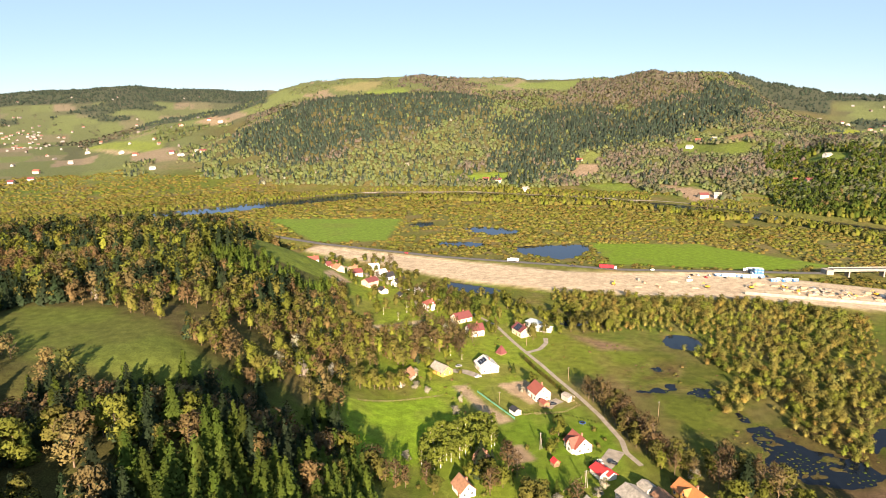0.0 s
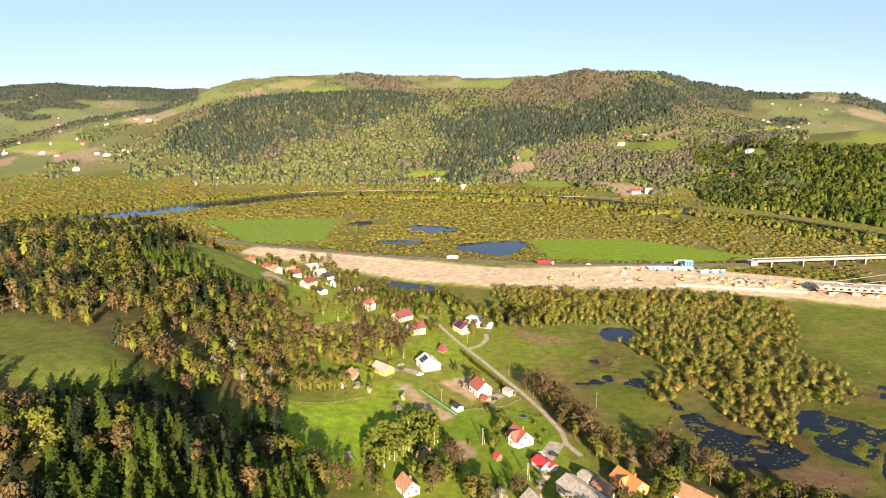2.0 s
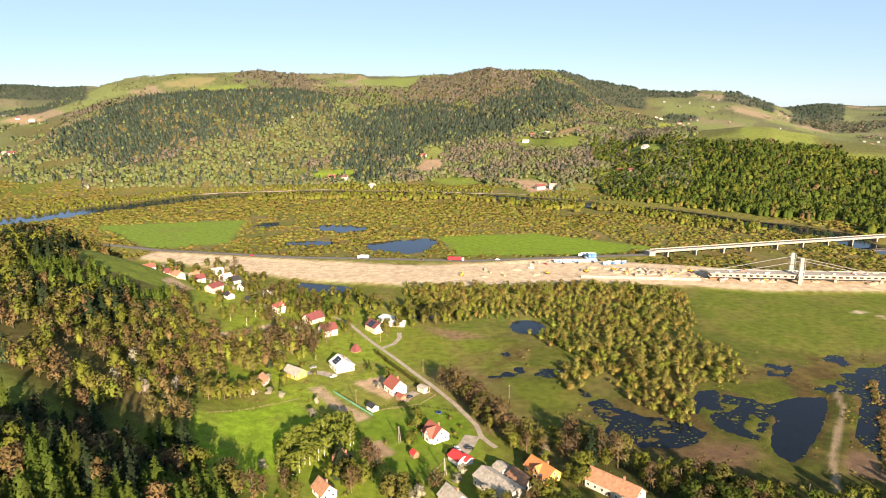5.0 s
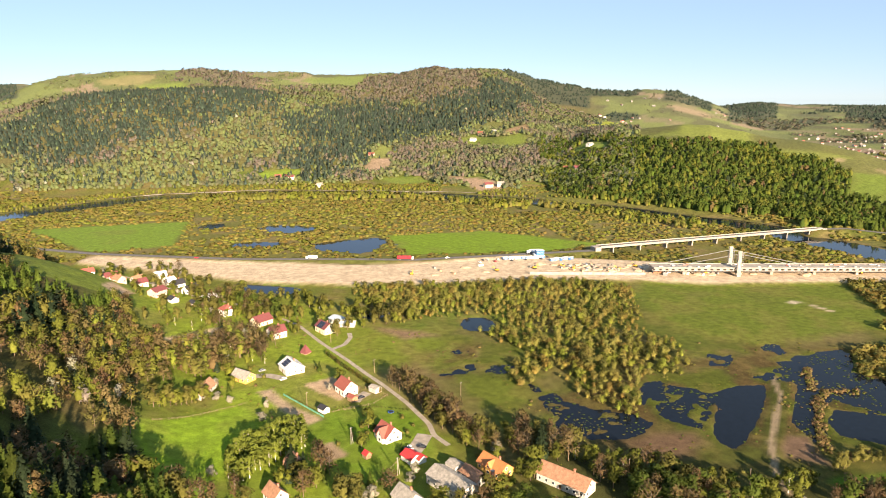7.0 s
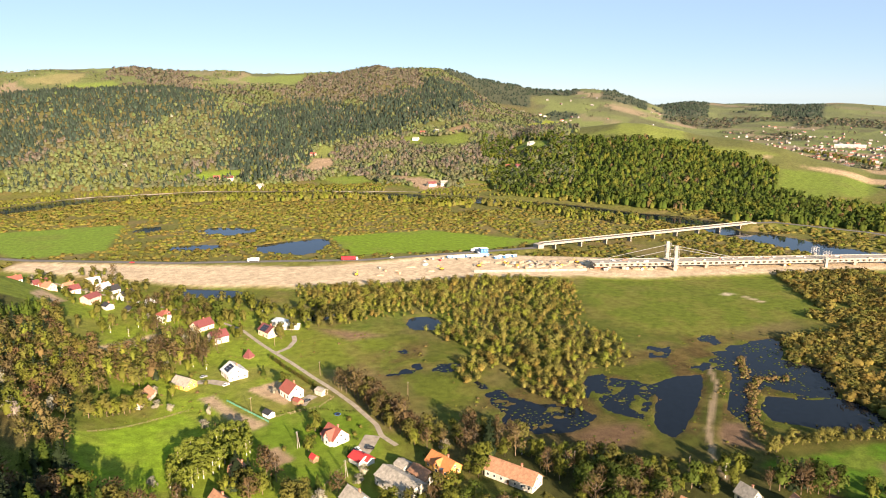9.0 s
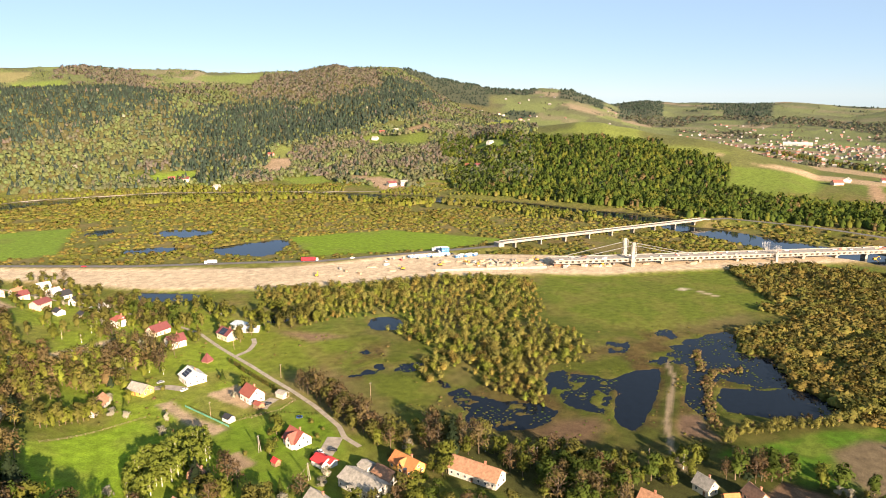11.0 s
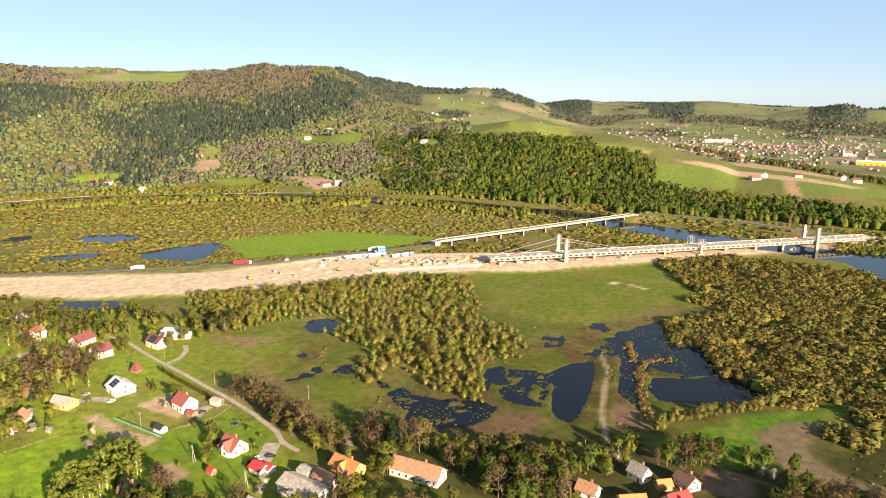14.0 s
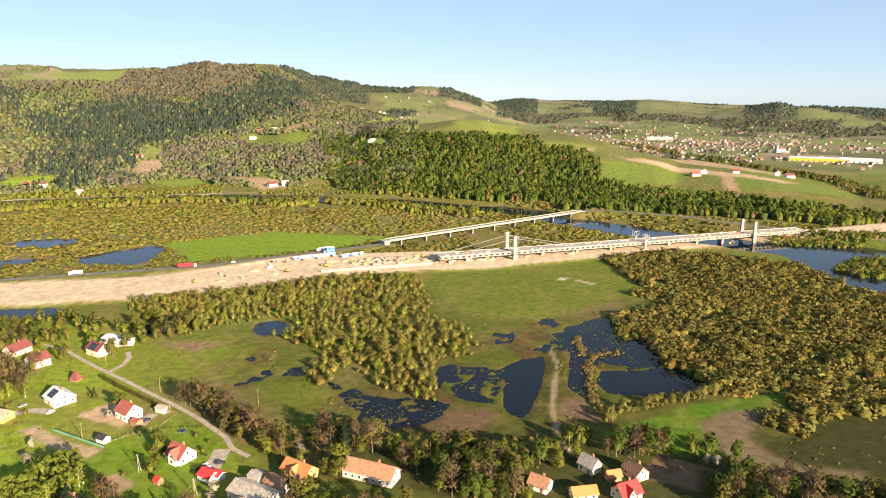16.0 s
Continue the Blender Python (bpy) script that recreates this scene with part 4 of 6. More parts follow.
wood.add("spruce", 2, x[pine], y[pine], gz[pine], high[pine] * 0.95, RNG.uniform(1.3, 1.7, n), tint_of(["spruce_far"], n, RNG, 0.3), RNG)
wood.build("spruce_wood", "dark spruce wood covering the far hillside", "forest")
wood = Wood()
leafy = ~pine
shade = patch + 0.16 * (chance - 0.5)
bud = leafy & ((bald > 0) | (shade < 0.45) & (r > 1330))
for q, kind, names, odds in ((bud, "bare", ["hazy_brown", "hazy_olive"], [0.75, 0.25]), (leafy & ~bud & (shade < 0.54), "broad", ["hazy_olive", "hazy_green"], [0.8, 0.2]), (leafy & ~bud & (shade >= 0.54), "broad", ["hazy_fresh", "hazy_olive", "blossom"], [0.84, 0.15, 0.01])):
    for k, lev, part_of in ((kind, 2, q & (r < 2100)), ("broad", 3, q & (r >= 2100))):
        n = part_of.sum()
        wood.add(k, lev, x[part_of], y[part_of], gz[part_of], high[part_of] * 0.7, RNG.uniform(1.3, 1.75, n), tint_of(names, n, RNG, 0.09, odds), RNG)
wood.build("hillside_wood", "budding brown and green wood on the far hillside", "forest")

# the leafy hill across the river
wood = Wood()
x, y = polar_scatter(25, 74, 960, 1620, 6.7, RNG)
gz = ground_z(x, y)
r, bear = np.hypot(x, y), np.degrees(np.arctan2(x, y))
el = np.degrees(np.arctan2(gz - CAM_H, r))
crest = np.interp(bear, [25, 31.3, 34, 37.4, 40.7, 42.4, 43.6, 46.3, 47.9, 49, 52], [-3.4, -3.2, -3.45, -3.25, -3.4, -3.7, -4.3, -4.75, -5.4, -6.6, -9.5])
bank_belt = (bear > 45) & (r < np.interp(bear, [46, 50, 56, 62, 72], [1140, 1125, 1110, 1092, 1085])) & (gz > -0.1) & (r > 985)
keep = bank_belt & ~open_ground(x, y) | (gz > 4) & ~open_ground(x, y) & (el < crest + 0.5 * (fbm(x, y, 60, 48, 3) - 0.5)) & (bear > 27.5 + 6 * (fbm(x, y, 90, 49, 3) - 0.5) - 0.006 * (r - 1100))
x, y, gz, r = x[keep], y[keep], gz[keep], r[keep]
high = 11.5 * RNG.uniform(0.65, 1.2, len(x)) * np.where((r < 1120) & (gz < 12), 1.2, 1.0)
hue = fbm(x, y, 55, 47, 3)
for s, names, part_of in ((hue > 0.54, ["fresh", "green", "lime"], [0.42, 0.54, 0.04]), ((hue <= 0.54) & (hue > 0.40), ["green", "fresh", "larch"], [0.66, 0.14, 0.2]), (hue <= 0.40, ["green", "brown", "dark"], [0.78, 0.12, 0.1])):
    wood.add("broad", 2, x[s], y[s], gz[s], high[s], RNG.uniform(0.85, 1.15, s.sum()), 0.95 * tint_of(names, s.sum(), RNG, 0.12, part_of), RNG)
line = np.array([(1190, 470), (1335, 630), (1335, 720), (1535, 1050), (1795, 1510)], float)
t = RNG.uniform(0, 1, 420)
lx, ly = np.interp(t, np.linspace(0, 1, 5), line[:, 0]) + RNG.normal(size=420) * 14, np.interp(t, np.linspace(0, 1, 5), line[:, 1]) + RNG.normal(size=420) * 14
wood.add("broad", 2, lx, ly, ground_z(lx, ly), RNG.uniform(7, 13, 420), RNG.uniform(0.9, 1.3, 420), 0.8 * tint_of(["green", "fresh", "olive", "brown"], 420, RNG), RNG)
wood.build("leafy_wood", "fresh green broadleaf wood on the hill across the river", "forest")

# far woods and hedges on the plain and the distant slopes
wood = Wood()
x, y = polar_scatter(-37, 74, 1300, 4700, 24, RNG)
gz = ground_z(x, y)
r, bear = np.hypot(x, y), np.degrees(np.arctan2(x, y))
inner = far_wood(x, y, gz)
hedge_row = (inner > -0.9) & (fbm(x, y, 60, 59, 2) > 0.68)
keep = (inner > 0) | hedge_row
x, y, gz, r, inner = x[keep], y[keep], gz[keep], r[keep], inner[keep]
thick = inner > 0
high = np.where(thick, 10, 6.5) * RNG.uniform(0.7, 1.3, len(x))
dark = thick & (gz > 60)
for s, kind, names in ((dark, "spruce", ["spruce_far"]), (~dark, "broad", ["hazy_wood", "hazy_plain_brown"])):
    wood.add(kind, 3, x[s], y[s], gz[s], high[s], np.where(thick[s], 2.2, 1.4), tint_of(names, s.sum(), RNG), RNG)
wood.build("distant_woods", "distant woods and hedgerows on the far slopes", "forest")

# the wooded spur beside the village
WOODLOT = [(-82, 380), (-66, 480), (-58, 476), (-40, 470), (-12, 478), (12, 458), (8, 425), (-8, 410), (-40, 398)]
wood = Wood()
x, y = polar_scatter(-42, 14, 120, 760, 5.6, RNG)
r, bear = np.hypot(x, y), np.degrees(np.arctan2(x, y))
mixn = fbm(x, y, 50, 68, 3)
planted = (r < 262 + 30 * (mixn - 0.5)) & (bear > -27) & (bear < -4)
young = inside(x, y, [(-195, 520), (-139, 543), (-105, 553), (-82, 536), (-94, 494), (-131, 459), (-150, 452)]) > 0
# the old broadleaf trees stand further apart than the plantations
sparse = RNG.uniform(size=len(x)) < np.where(planted, 0.52, np.where(young, 1.0, np.where(r < 330, 0.55, 0.75)))
hz = near_hill(x, y)
keep = sparse & ~planted & ~((bear > -8) & (r < 345)) & (hz > 9 + 8 * (mixn - 0.5)) & ~in_fields(x, y, 3) & ~((fbm(x, y, 36, 69, 2) > 0.70) & (r > 300))
keep &= ~((bear > -13.2) & (r > 556))
keep |= (inside(x, y, WOODLOT) > 0) & (RNG.uniform(size=len(x)) < 0.8)
hollow = (r > 258) & (r < 322) & (bear < -9)
keep &= ~(hollow & (r > 312))
keep |= hollow & (r < 312) & (RNG.uniform(size=len(x)) < 0.85)
for poly, c, s in BARE_AND_SHADED:
    keep &= inside(x, y, poly) < -3
x, y, r, bear, mixn, planted, young = (q[keep] for q in (x, y, r, bear, mixn, planted, young))
# the larch plantation stands in loose rows
sx, sy = scatter(-150, 170, 60, 330, 6.4, RNG, 0.42)
lx, ly = 0.88 * sx - 0.47 * sy, 0.47 * sx + 0.88 * sy
lr, lb = np.hypot(lx, ly), np.degrees(np.arctan2(lx, ly))
ok = (lr < 262 + 24 * (fbm(lx, ly, 50, 68, 3) - 0.5)) & (lb > -27) & (lb < -6.5) & (near_hill(lx, ly) > 10) & (inside(lx, ly, VILLAGE_FIELDS[0][0]) < -3)
x, y, planted, young = np.r_[x, lx[ok]], np.r_[y, ly[ok]], np.r_[planted, ok[ok]], np.r_[young, ~ok[ok]]
r, bear, mixn = np.hypot(x, y), np.degrees(np.arctan2(x, y)), fbm(x, y, 50, 68, 3)
gz = ground_z(x, y)
crest = (r > 440) & (bear < -13) & ~young & ~planted & (mixn + 0.0011 * (r - 480) > 0.53)
gully = (r > 256) & (r < 316) & (bear < -9) & ~planted
other = ~(planted | young | crest | gully)
pickr = RNG.uniform(size=len(x))
near, close = r < 315, r < 240
high = RNG.uniform(0.68, 1.25, len(x)) * np.select([planted, young, crest, gully, r < 300], [13, 9, 16, 15, 17], 11.5)


def add_some(s, kind, names, weights=None, wide=(0.95, 1.25), scale=1.0):
    for lev, q in ((0, s & near & ~close), (1, s & ~near), (2, s & close)):
        if lev == 2:
            kind, lev = {"broad": ("fine", 0), "bare": ("fine", 1)}.get(kind, (kind, 0))
        wood.add(kind, lev, x[q], y[q], gz[q], high[q] * scale, RNG.uniform(*wide, q.sum()), tint_of(names, q.sum(), RNG, 0.24, weights), RNG)


# taller dark spruces replace larches here, their colour standing in for shade
shady = (bear < -13) & (r > 225) & (r < 262)
add_some(planted & shady & (pickr < 0.86), "spruce", ["dark", "green"], [0.8, 0.2], (1.1, 1.4), 1.22)
add_some(planted & ~shady & (pickr < 0.9), "larch", ["larch", "green"], [0.7, 0.3], (1.25, 1.55))
add_some(planted & (pickr >= np.where(shady, 0.86, 0.9)), "broad", ["olive", "lime", "brown"])
add_some(young, "larch", ["larch"], None, (1.2, 1.5))
add_some(crest & (pickr < 0.62), "spruce", ["dark"], None, (1.1, 1.5))
add_some(crest & (pickr >= 0.62), "broad", ["olive", "fresh", "brown", "lime"])
# dark spruces added to half the gully to imitate the shadow lying there
add_some(gully & (pickr < 0.5), "spruce", ["dark"], None, (1.3, 1.7))
add_some(gully & (pickr >= 0.5) & (pickr < 0.8), "bare", ["rust", "brown"], None, (1.1, 1.4))
add_some(gully & (pickr >= 0.8), "larch", ["green", "larch"], None, (1.2, 1.5))
# half of these trees turned to dark spruce, shade given by tint
west = other & (bear < -13) & (r < 300) & (pickr < 0.5)
other &= ~west
add_some(west, "spruce", ["dark", "green"], [0.75, 0.25], (1.2, 1.5), 0.9)
add_some(other & (pickr < 0.07), "spruce", ["dark"], None, (1.1, 1.4))
add_some(other & (pickr >= 0.07) & (pickr < 0.48), "bare", ["brown", "rust", "olive"], [0.45, 0.25, 0.3], (1.0, 1.3))
add_some(other & (pickr >= 0.48) & (pickr < 0.987), "broad", ["olive", "fresh", "lime", "brown"], [0.24, 0.50, 0.08, 0.18])
add_some(other & (r > 330) & (pickr >= 0.987), "broad", ["blossom"], None, (0.9, 1.1), 0.8)
wood.build("hill_wood", "mixed spring wood of larch, spruce and budding broadleaf trees", "forest")

# ---- builders ----
def add_box(bm, c, s, turn=0.0, taper=1.0):
    """A box of size s round c, its top narrowed by taper."""
    m = Matrix.Translation(c) @ Matrix.Rotation(radians(turn), 4, "Z")
    vs = []
    for z in (-0.5, 0.5):
        k = taper if z > 0 else 1.0
        for x, y in ((-0.5, -0.5), (0.5, -0.5), (0.5, 0.5), (-0.5, 0.5)):
            vs.append(bm.verts.new(m @ Vector((x * s[0] * k, y * s[1] * k, z * s[2]))))
    for f in ((3, 2, 1, 0), (4, 5, 6, 7), (0, 1, 5, 4), (1, 2, 6, 5), (2, 3, 7, 6), (3, 0, 4, 7)):
        bm.faces.new([vs[k] for k in f])
    return vs


def add_poly(bm, pts, thick):
    """A slab: a polygon and its copy pushed along thick."""
    t = Vector(thick)
    a = [bm.verts.new(Vector(p)) for p in pts]
    b = [bm.verts.new(Vector(p) + t) for p in pts]
    n = len(a)
    bm.faces.new(a[::-1]), bm.faces.new(b)
    for k in range(n):
        bm.faces.new((a[k], a[(k + 1) % n], b[(k + 1) % n], b[k]))


def add_tube(bm, p0, p1, r0, r1=None, sides=8):
    v, f = prism(p0, p1, r0, r0 if r1 is None else r1, sides)
    vs = [bm.verts.new(p) for p in v]
    for t in f:
        bm.faces.new([vs[k] for k in t])
    bm.faces.new(vs[1::2]), bm.faces.new(vs[0::2][::-1])


def boxes(*items):
    bm = bmesh.new()
    for it in items:
        add_box(bm, *it)
    return bm


def part(name, bm, mat, parent, label="", bevel=0.0, smooth_faces=False):
    bmesh.ops.recalc_face_normals(bm, faces=bm.faces)
    if bevel:
        bmesh.ops.bevel(bm, geom=[e for e in bm.edges if e.is_manifold], offset=bevel, segments=1, affect="EDGES")
    me = bpy.data.meshes.new(name)
    bm.to_mesh(me)
    bm.free()
    me.materials.append(mat)
    if smooth_faces:
        for p in me.polygons:
            p.use_smooth = True
    ob = new(name, me)
    ob.parent = parent
    return tagged(ob, label) if label else ob


def root(name, x, y, z, turn, label, category, group=""):
    e = new(name)
    e.matrix_basis = pose(x, y, z, 0, 0, turn)
    return tagged(e, label, category, group)


def gz1(x, y):
    return float(ground_z(np.array([x]), np.array([y]))[0])


PAINTS = {}


def paint(name, colour, rough=0.75, **k):
    if name not in PAINTS:
        PAINTS[name] = material(name, colour, rough, **k)
    return PAINTS[name]


# ---- roads ----
def road(name, line, width, mat, lift=0.08, label="", level=None):
    a, b = ribbon(line, width, 0)
    n = 5
    rows = [a + (b - a) * k / (n - 1) for k in range(n)]
    v = np.vstack([np.c_[q, ground_z(q[:, 0], q[:, 1]) + lift] for q in rows])
    m = len(a)
    f = [(r * m + k, (r + 1) * m + k, (r + 1) * m + k + 1, r * m + k + 1) for r in range(n - 1) for k in range(m - 1)]
    return tagged(mesh_object(name, v, f, mat), label, "road", kind="structure")


def densify(line, step=4.0):
    p = np.array(line, float)
    out = [p[0]]
    for a, b in zip(p[:-1], p[1:]):
        n = max(1, int(np.hypot(*(b - a)) / step))
        out += [a + (b - a) * k / n for k in range(1, n + 1)]
    return np.array(out)


VILLAGE_ROAD = [(20, 530), (28, 512), (40, 490), (50, 452), (56, 433), (63, 412), (70, 388), (77, 366), (84, 340), (89, 312), (88, 300), (92, 288)]
road("road", densify(OLD_ROAD), 8, M_ASPHALT, 0.10, "grey asphalt main road on a low embankment")
road("road", densify(NEW_ROAD), 8, M_ASPHALT, 0.10, "asphalt road curving off the old bridge")
road("road", densify(VILLAGE_ROAD), 2.7, M_GRAVEL, 0.10, "pale narrow village lane")
road("road", densify([(56, 433), (66, 440), (72, 452), (73, 462)]), 3.2, M_GRAVEL, 0.09, "gravel side lane to a yard")
road("road", densify([(-120, 700), (-92, 668), (-62, 628), (-34, 590), (0, 555), (20, 530)]), 2.6, M_GRAVEL, 0.10, "pale lane among the upper houses")
road("road", densify([(84, 302), (79, 294), (74, 287)], 2), 8, M_GRAVEL, 0.12, "paved yard beside the red-roofed house")
road("road", densify([(66, 359), (60, 354), (57, 349)], 2), 6, M_GRAVEL, 0.12, "paved yard beside the white house")
road("road", densify([(6, 402), (14, 400), (22, 393)], 2), 6, M_GRAVEL, 0.12, "gravel yard of the solar house")

road("road", densify([(-470, 1040), (-380, 1110), (-300, 1180), (-225, 1212), (-135, 1252), (60, 1258), (250, 1195), (380, 1125), (480, 1050)], 10), 3, M_GRAVEL, 0.5, "pale gravel track along the far river bank")

# ---- bridges ----
def span_line(p0, p1):
    d = Vector((p1[0] - p0[0], p1[1] - p0[1], 0))
    return d.length, math.degrees(math.atan2(d.y, d.x))


length, turn = span_line((372, 637), (684, 650))
old_bridge = root("old_bridge", 372, 637, 0, turn, "low concrete road bridge with slim piers across the river", "bridge")
part("deck", boxes(((length / 2, 0, 7.4), (length, 9.6, 0.5))), M_CONCRETE, old_bridge)
part("roadway", boxes(((length / 2, 0, 7.70), (length, 7.2, 0.1))), M_ASPHALT, old_bridge)
for side in (-1, 1):
    part("girder", boxes(((length / 2, side * 3.0, 6.5), (length, 0.9, 1.3))), M_CONCRETE, old_bridge)
    part("parapet", boxes(((length / 2, side * 4.65, 8.05), (length, 0.3, 0.8))), M_CONCRETE, old_bridge)
for k in range(9):
    part("pier", boxes(((17 + 34.5 * k, 0, 2.0), (1.3, 6.5, 7.8)), ((17 + 34.5 * k, 0, 5.55), (2.0, 8.0, 0.7))), M_CONCRETE, old_bridge)
for u in (-3, length + 3):
    part("abutment", boxes(((u, 0, 3.0), (7, 10.4, 9.2))), M_CONCRETE, old_bridge)

length, turn = span_line((372, 539), (801, 404))
new_bridge = root("unfinished_bridge", 372, 539, 0, turn, "pale concrete bridge under construction with paired pylons", "bridge")
part("deck", boxes(((length / 2, 0, 9.0), (length, 17, 0.6))), M_CONCRETE, new_bridge)
bm = bmesh.new()
add_box(bm, (length / 2, 0, 7.1), (length, 8.5, 3.2))
part("box_girder", bm, M_CONCRETE, new_bridge)
for side in (-1, 1):
    part("edge_beam", boxes(((length / 2, side * 8.3, 9.5), (length, 0.5, 0.9))), M_CONCRETE, new_bridge)
    part("lower_beam", boxes(((length / 2, side * 7.4, 6.5), (length, 0.7, 0.8))), M_CONCRETE, new_bridge)
    for k in range(int(length / 6)):
        part("strut", boxes(((3 + 6 * k, side * 7.4, 7.8), (2.4, 0.6, 1.9), 0.0, 1.25)), M_CONCRETE, new_bridge)
for u in (30, 112, 152, 192, 264, 301, 335, 412):
    part("pier", boxes(((u, 0, 2.4), (2.6, 7, 6.4)), ((u, 0, 5.1), (3.6, 10, 0.9))), M_CONCRETE, new_bridge)
for u, top in ((78, 26.0), (372, 23.5)):
    for side in (-1, 1):
        bm = boxes(((u, side * 10.2, top / 2 - 1), (3.6, 2.6, top + 2), 0.0, 0.86), ((u, side * 10.2, 4.6), (4.8, 3.4, 1.4)))
        part("pylon", bm, M_CONCRETE, new_bridge, bevel=0.12)
        bm = bmesh.new()
        for h in np.arange(10, top, 2.0):
            for s in (-1, 1):
                add_box(bm, (u + s * 2.5, side * 10.2, h), (0.12, 3.6, 0.12))
            add_box(bm, (u + 2.5, side * 10.2, h - 0.1), (1.2, 3.6, 0.08))
        for s in (-1, 1):
            for q in (-1.8, 1.8):
                add_box(bm, (u + 2.5 * s, side * 10.2 + q, (top + 8) / 2), (0.12, 0.12, top - 8))
        part("scaffold", bm, M_STEEL, new_bridge)
        for end in ((-1, 1) if u < 100 else ()):
            bm = bmesh.new()
            add_tube(bm, (u, side * 9.4, top - 3), (u + end * 66, side * 8.2, 9.6), 0.28, sides=6)
            part("stay_cable", bm, M_STEEL, new_bridge)
    part("crossbeam", boxes(((u, 0, 5.2), (3.0, 20, 1.8))), M_CONCRETE, new_bridge)
for side in (-1, 1):
    part("pylon_stump", boxes(((230, side * 9.6, 6), (2.6, 2.0, 12))), M_CONCRETE, new_bridge)
bm = bmesh.new()
for h in np.arange(9.5, 18.5, 1.6):
    for q in (-11.4, -8.0, 8.0, 11.4):
        add_box(bm, (230, q, h), (6.5, 0.14, 0.14))
    for u in (227, 233):
        add_box(bm, (u, 0, h), (0.14, 24, 0.14))
for u in (227, 230, 233):
    for q in (-11.4, -8, 8, 11.4):
        add_box(bm, (u, q, 13), (0.16, 0.16, 11))
part("formwork_scaffold", bm, M_STEEL, new_bridge)
rng = random.Random(4)
for k in range(60):
    u, w = rng.uniform(5, length - 6), rng.uniform(-6.5, 6.5)
    c = rng.choice([(0.6, 0.6, 0.58), (0.45, 0.12, 0.08), (0.3, 0.3, 0.32), (0.55, 0.42, 0.25)])
    part("pallet", boxes(((u, w, 9.6), (rng.uniform(1, 5), rng.uniform(0.8, 2), rng.uniform(0.4, 1.3)), rng.uniform(-8, 8))), paint("stack_%d" % int(c[0] * 100), c), new_bridge)

# ---- pale retaining wall of the site ----
length, turn = span_line((261, 570), (366, 535))
site_wall = root("retaining_wall", 261, 569, gz1(300, 560) - 0.5, turn, "long pale concrete retaining wall on the sandy site", "wall")
for k in range(int(length / 6)):
    part("wall_panel", boxes(((3 + 6 * k, 0, 1.3), (5.9, 0.5, 3.4))), M_CONCRETE, site_wall, bevel=0.04)

# ---- houses ----
WHITE = paint("white_render", (0.70, 0.68, 0.64), 0.85, vary=0.05, grain=2.5, stain=0.08)
CREAM = paint("cream_render", (0.66, 0.58, 0.42), 0.85, vary=0.06, grain=2.5, stain=0.1)
YELLOW = paint("yellow_render", (0.62, 0.36, 0.09), 0.85, vary=0.08, grain=2.0, stain=0.12)
PINK = paint("pink_render", (0.60, 0.38, 0.30), 0.85, vary=0.06, grain=2.5, stain=0.1)
GREYW = paint("grey_plaster", (0.42, 0.40, 0.36), 0.9, vary=0.1, grain=2.0, stain=0.2)
TIMBER = paint("timber_wall", (0.25, 0.17, 0.10), 0.85, vary=0.25, grain=0.8, stain=0.25)
RED_T = paint("red_roof_tiles", (0.25, 0.08, 0.06), 0.65, vary=0.14, grain=1.2, stain=0.12)
BRIGHT_T = paint("bright_red_sheet", (0.46, 0.04, 0.04), 0.5, vary=0.1, grain=1.2, stain=0.1)
ORANGE_T = paint("orange_roof_tiles", (0.44, 0.17, 0.06), 0.7, vary=0.15, grain=1.0, stain=0.15)
BROWN_T = paint("weathered_brown_tiles", (0.30, 0.165, 0.10), 0.8, vary=0.2, grain=1.2, stain=0.25)
WINE_T = paint("dark_wine_sheet", (0.15, 0.05, 0.05), 0.55, vary=0.12, grain=1.0, stain=0.12)
DARK_T = paint("black_roof_sheet", (0.035, 0.035, 0.04), 0.5, vary=0.15, grain=1.0)
GREY_T = paint("grey_cement_sheet", (0.27, 0.255, 0.225), 0.85, vary=0.2, grain=1.4, stain=0.3)
WHITE_T = paint("white_roof_sheet", (0.60, 0.59, 0.57), 0.55, vary=0.08, grain=2.0)
SOLAR = paint("solar_glass", (0.02, 0.025, 0.04), 0.12, bump=0, spec=0.6)
FRAME = paint("white_frame", (0.8, 0.8, 0.78), 0.5, bump=0)
DOORM = paint("brown_door", (0.20, 0.10, 0.05), 0.6)
BRICKM = paint("brick_stack", (0.38, 0.17, 0.11), 0.85, vary=0.2, grain=0.5)


def window(house, x, y, z, w, h, nx, ny):
    """A framed window standing 6 cm proud of the wall, facing (nx, ny)."""
    if nx:
        frame_box, pane_box = (0.10, w, h), (0.06, w - 0.22, h - 0.22)
    else:
        frame_box, pane_box = (w, 0.10, h), (w - 0.22, 0.06, h - 0.22)
    f = part("window", boxes(((x + nx * 0.01, y + ny * 0.01, z), frame_box)), FRAME, house)
    part("pane", boxes(((x + nx * 0.05, y + ny * 0.05, z), pane_box)), M_GLASS, f)


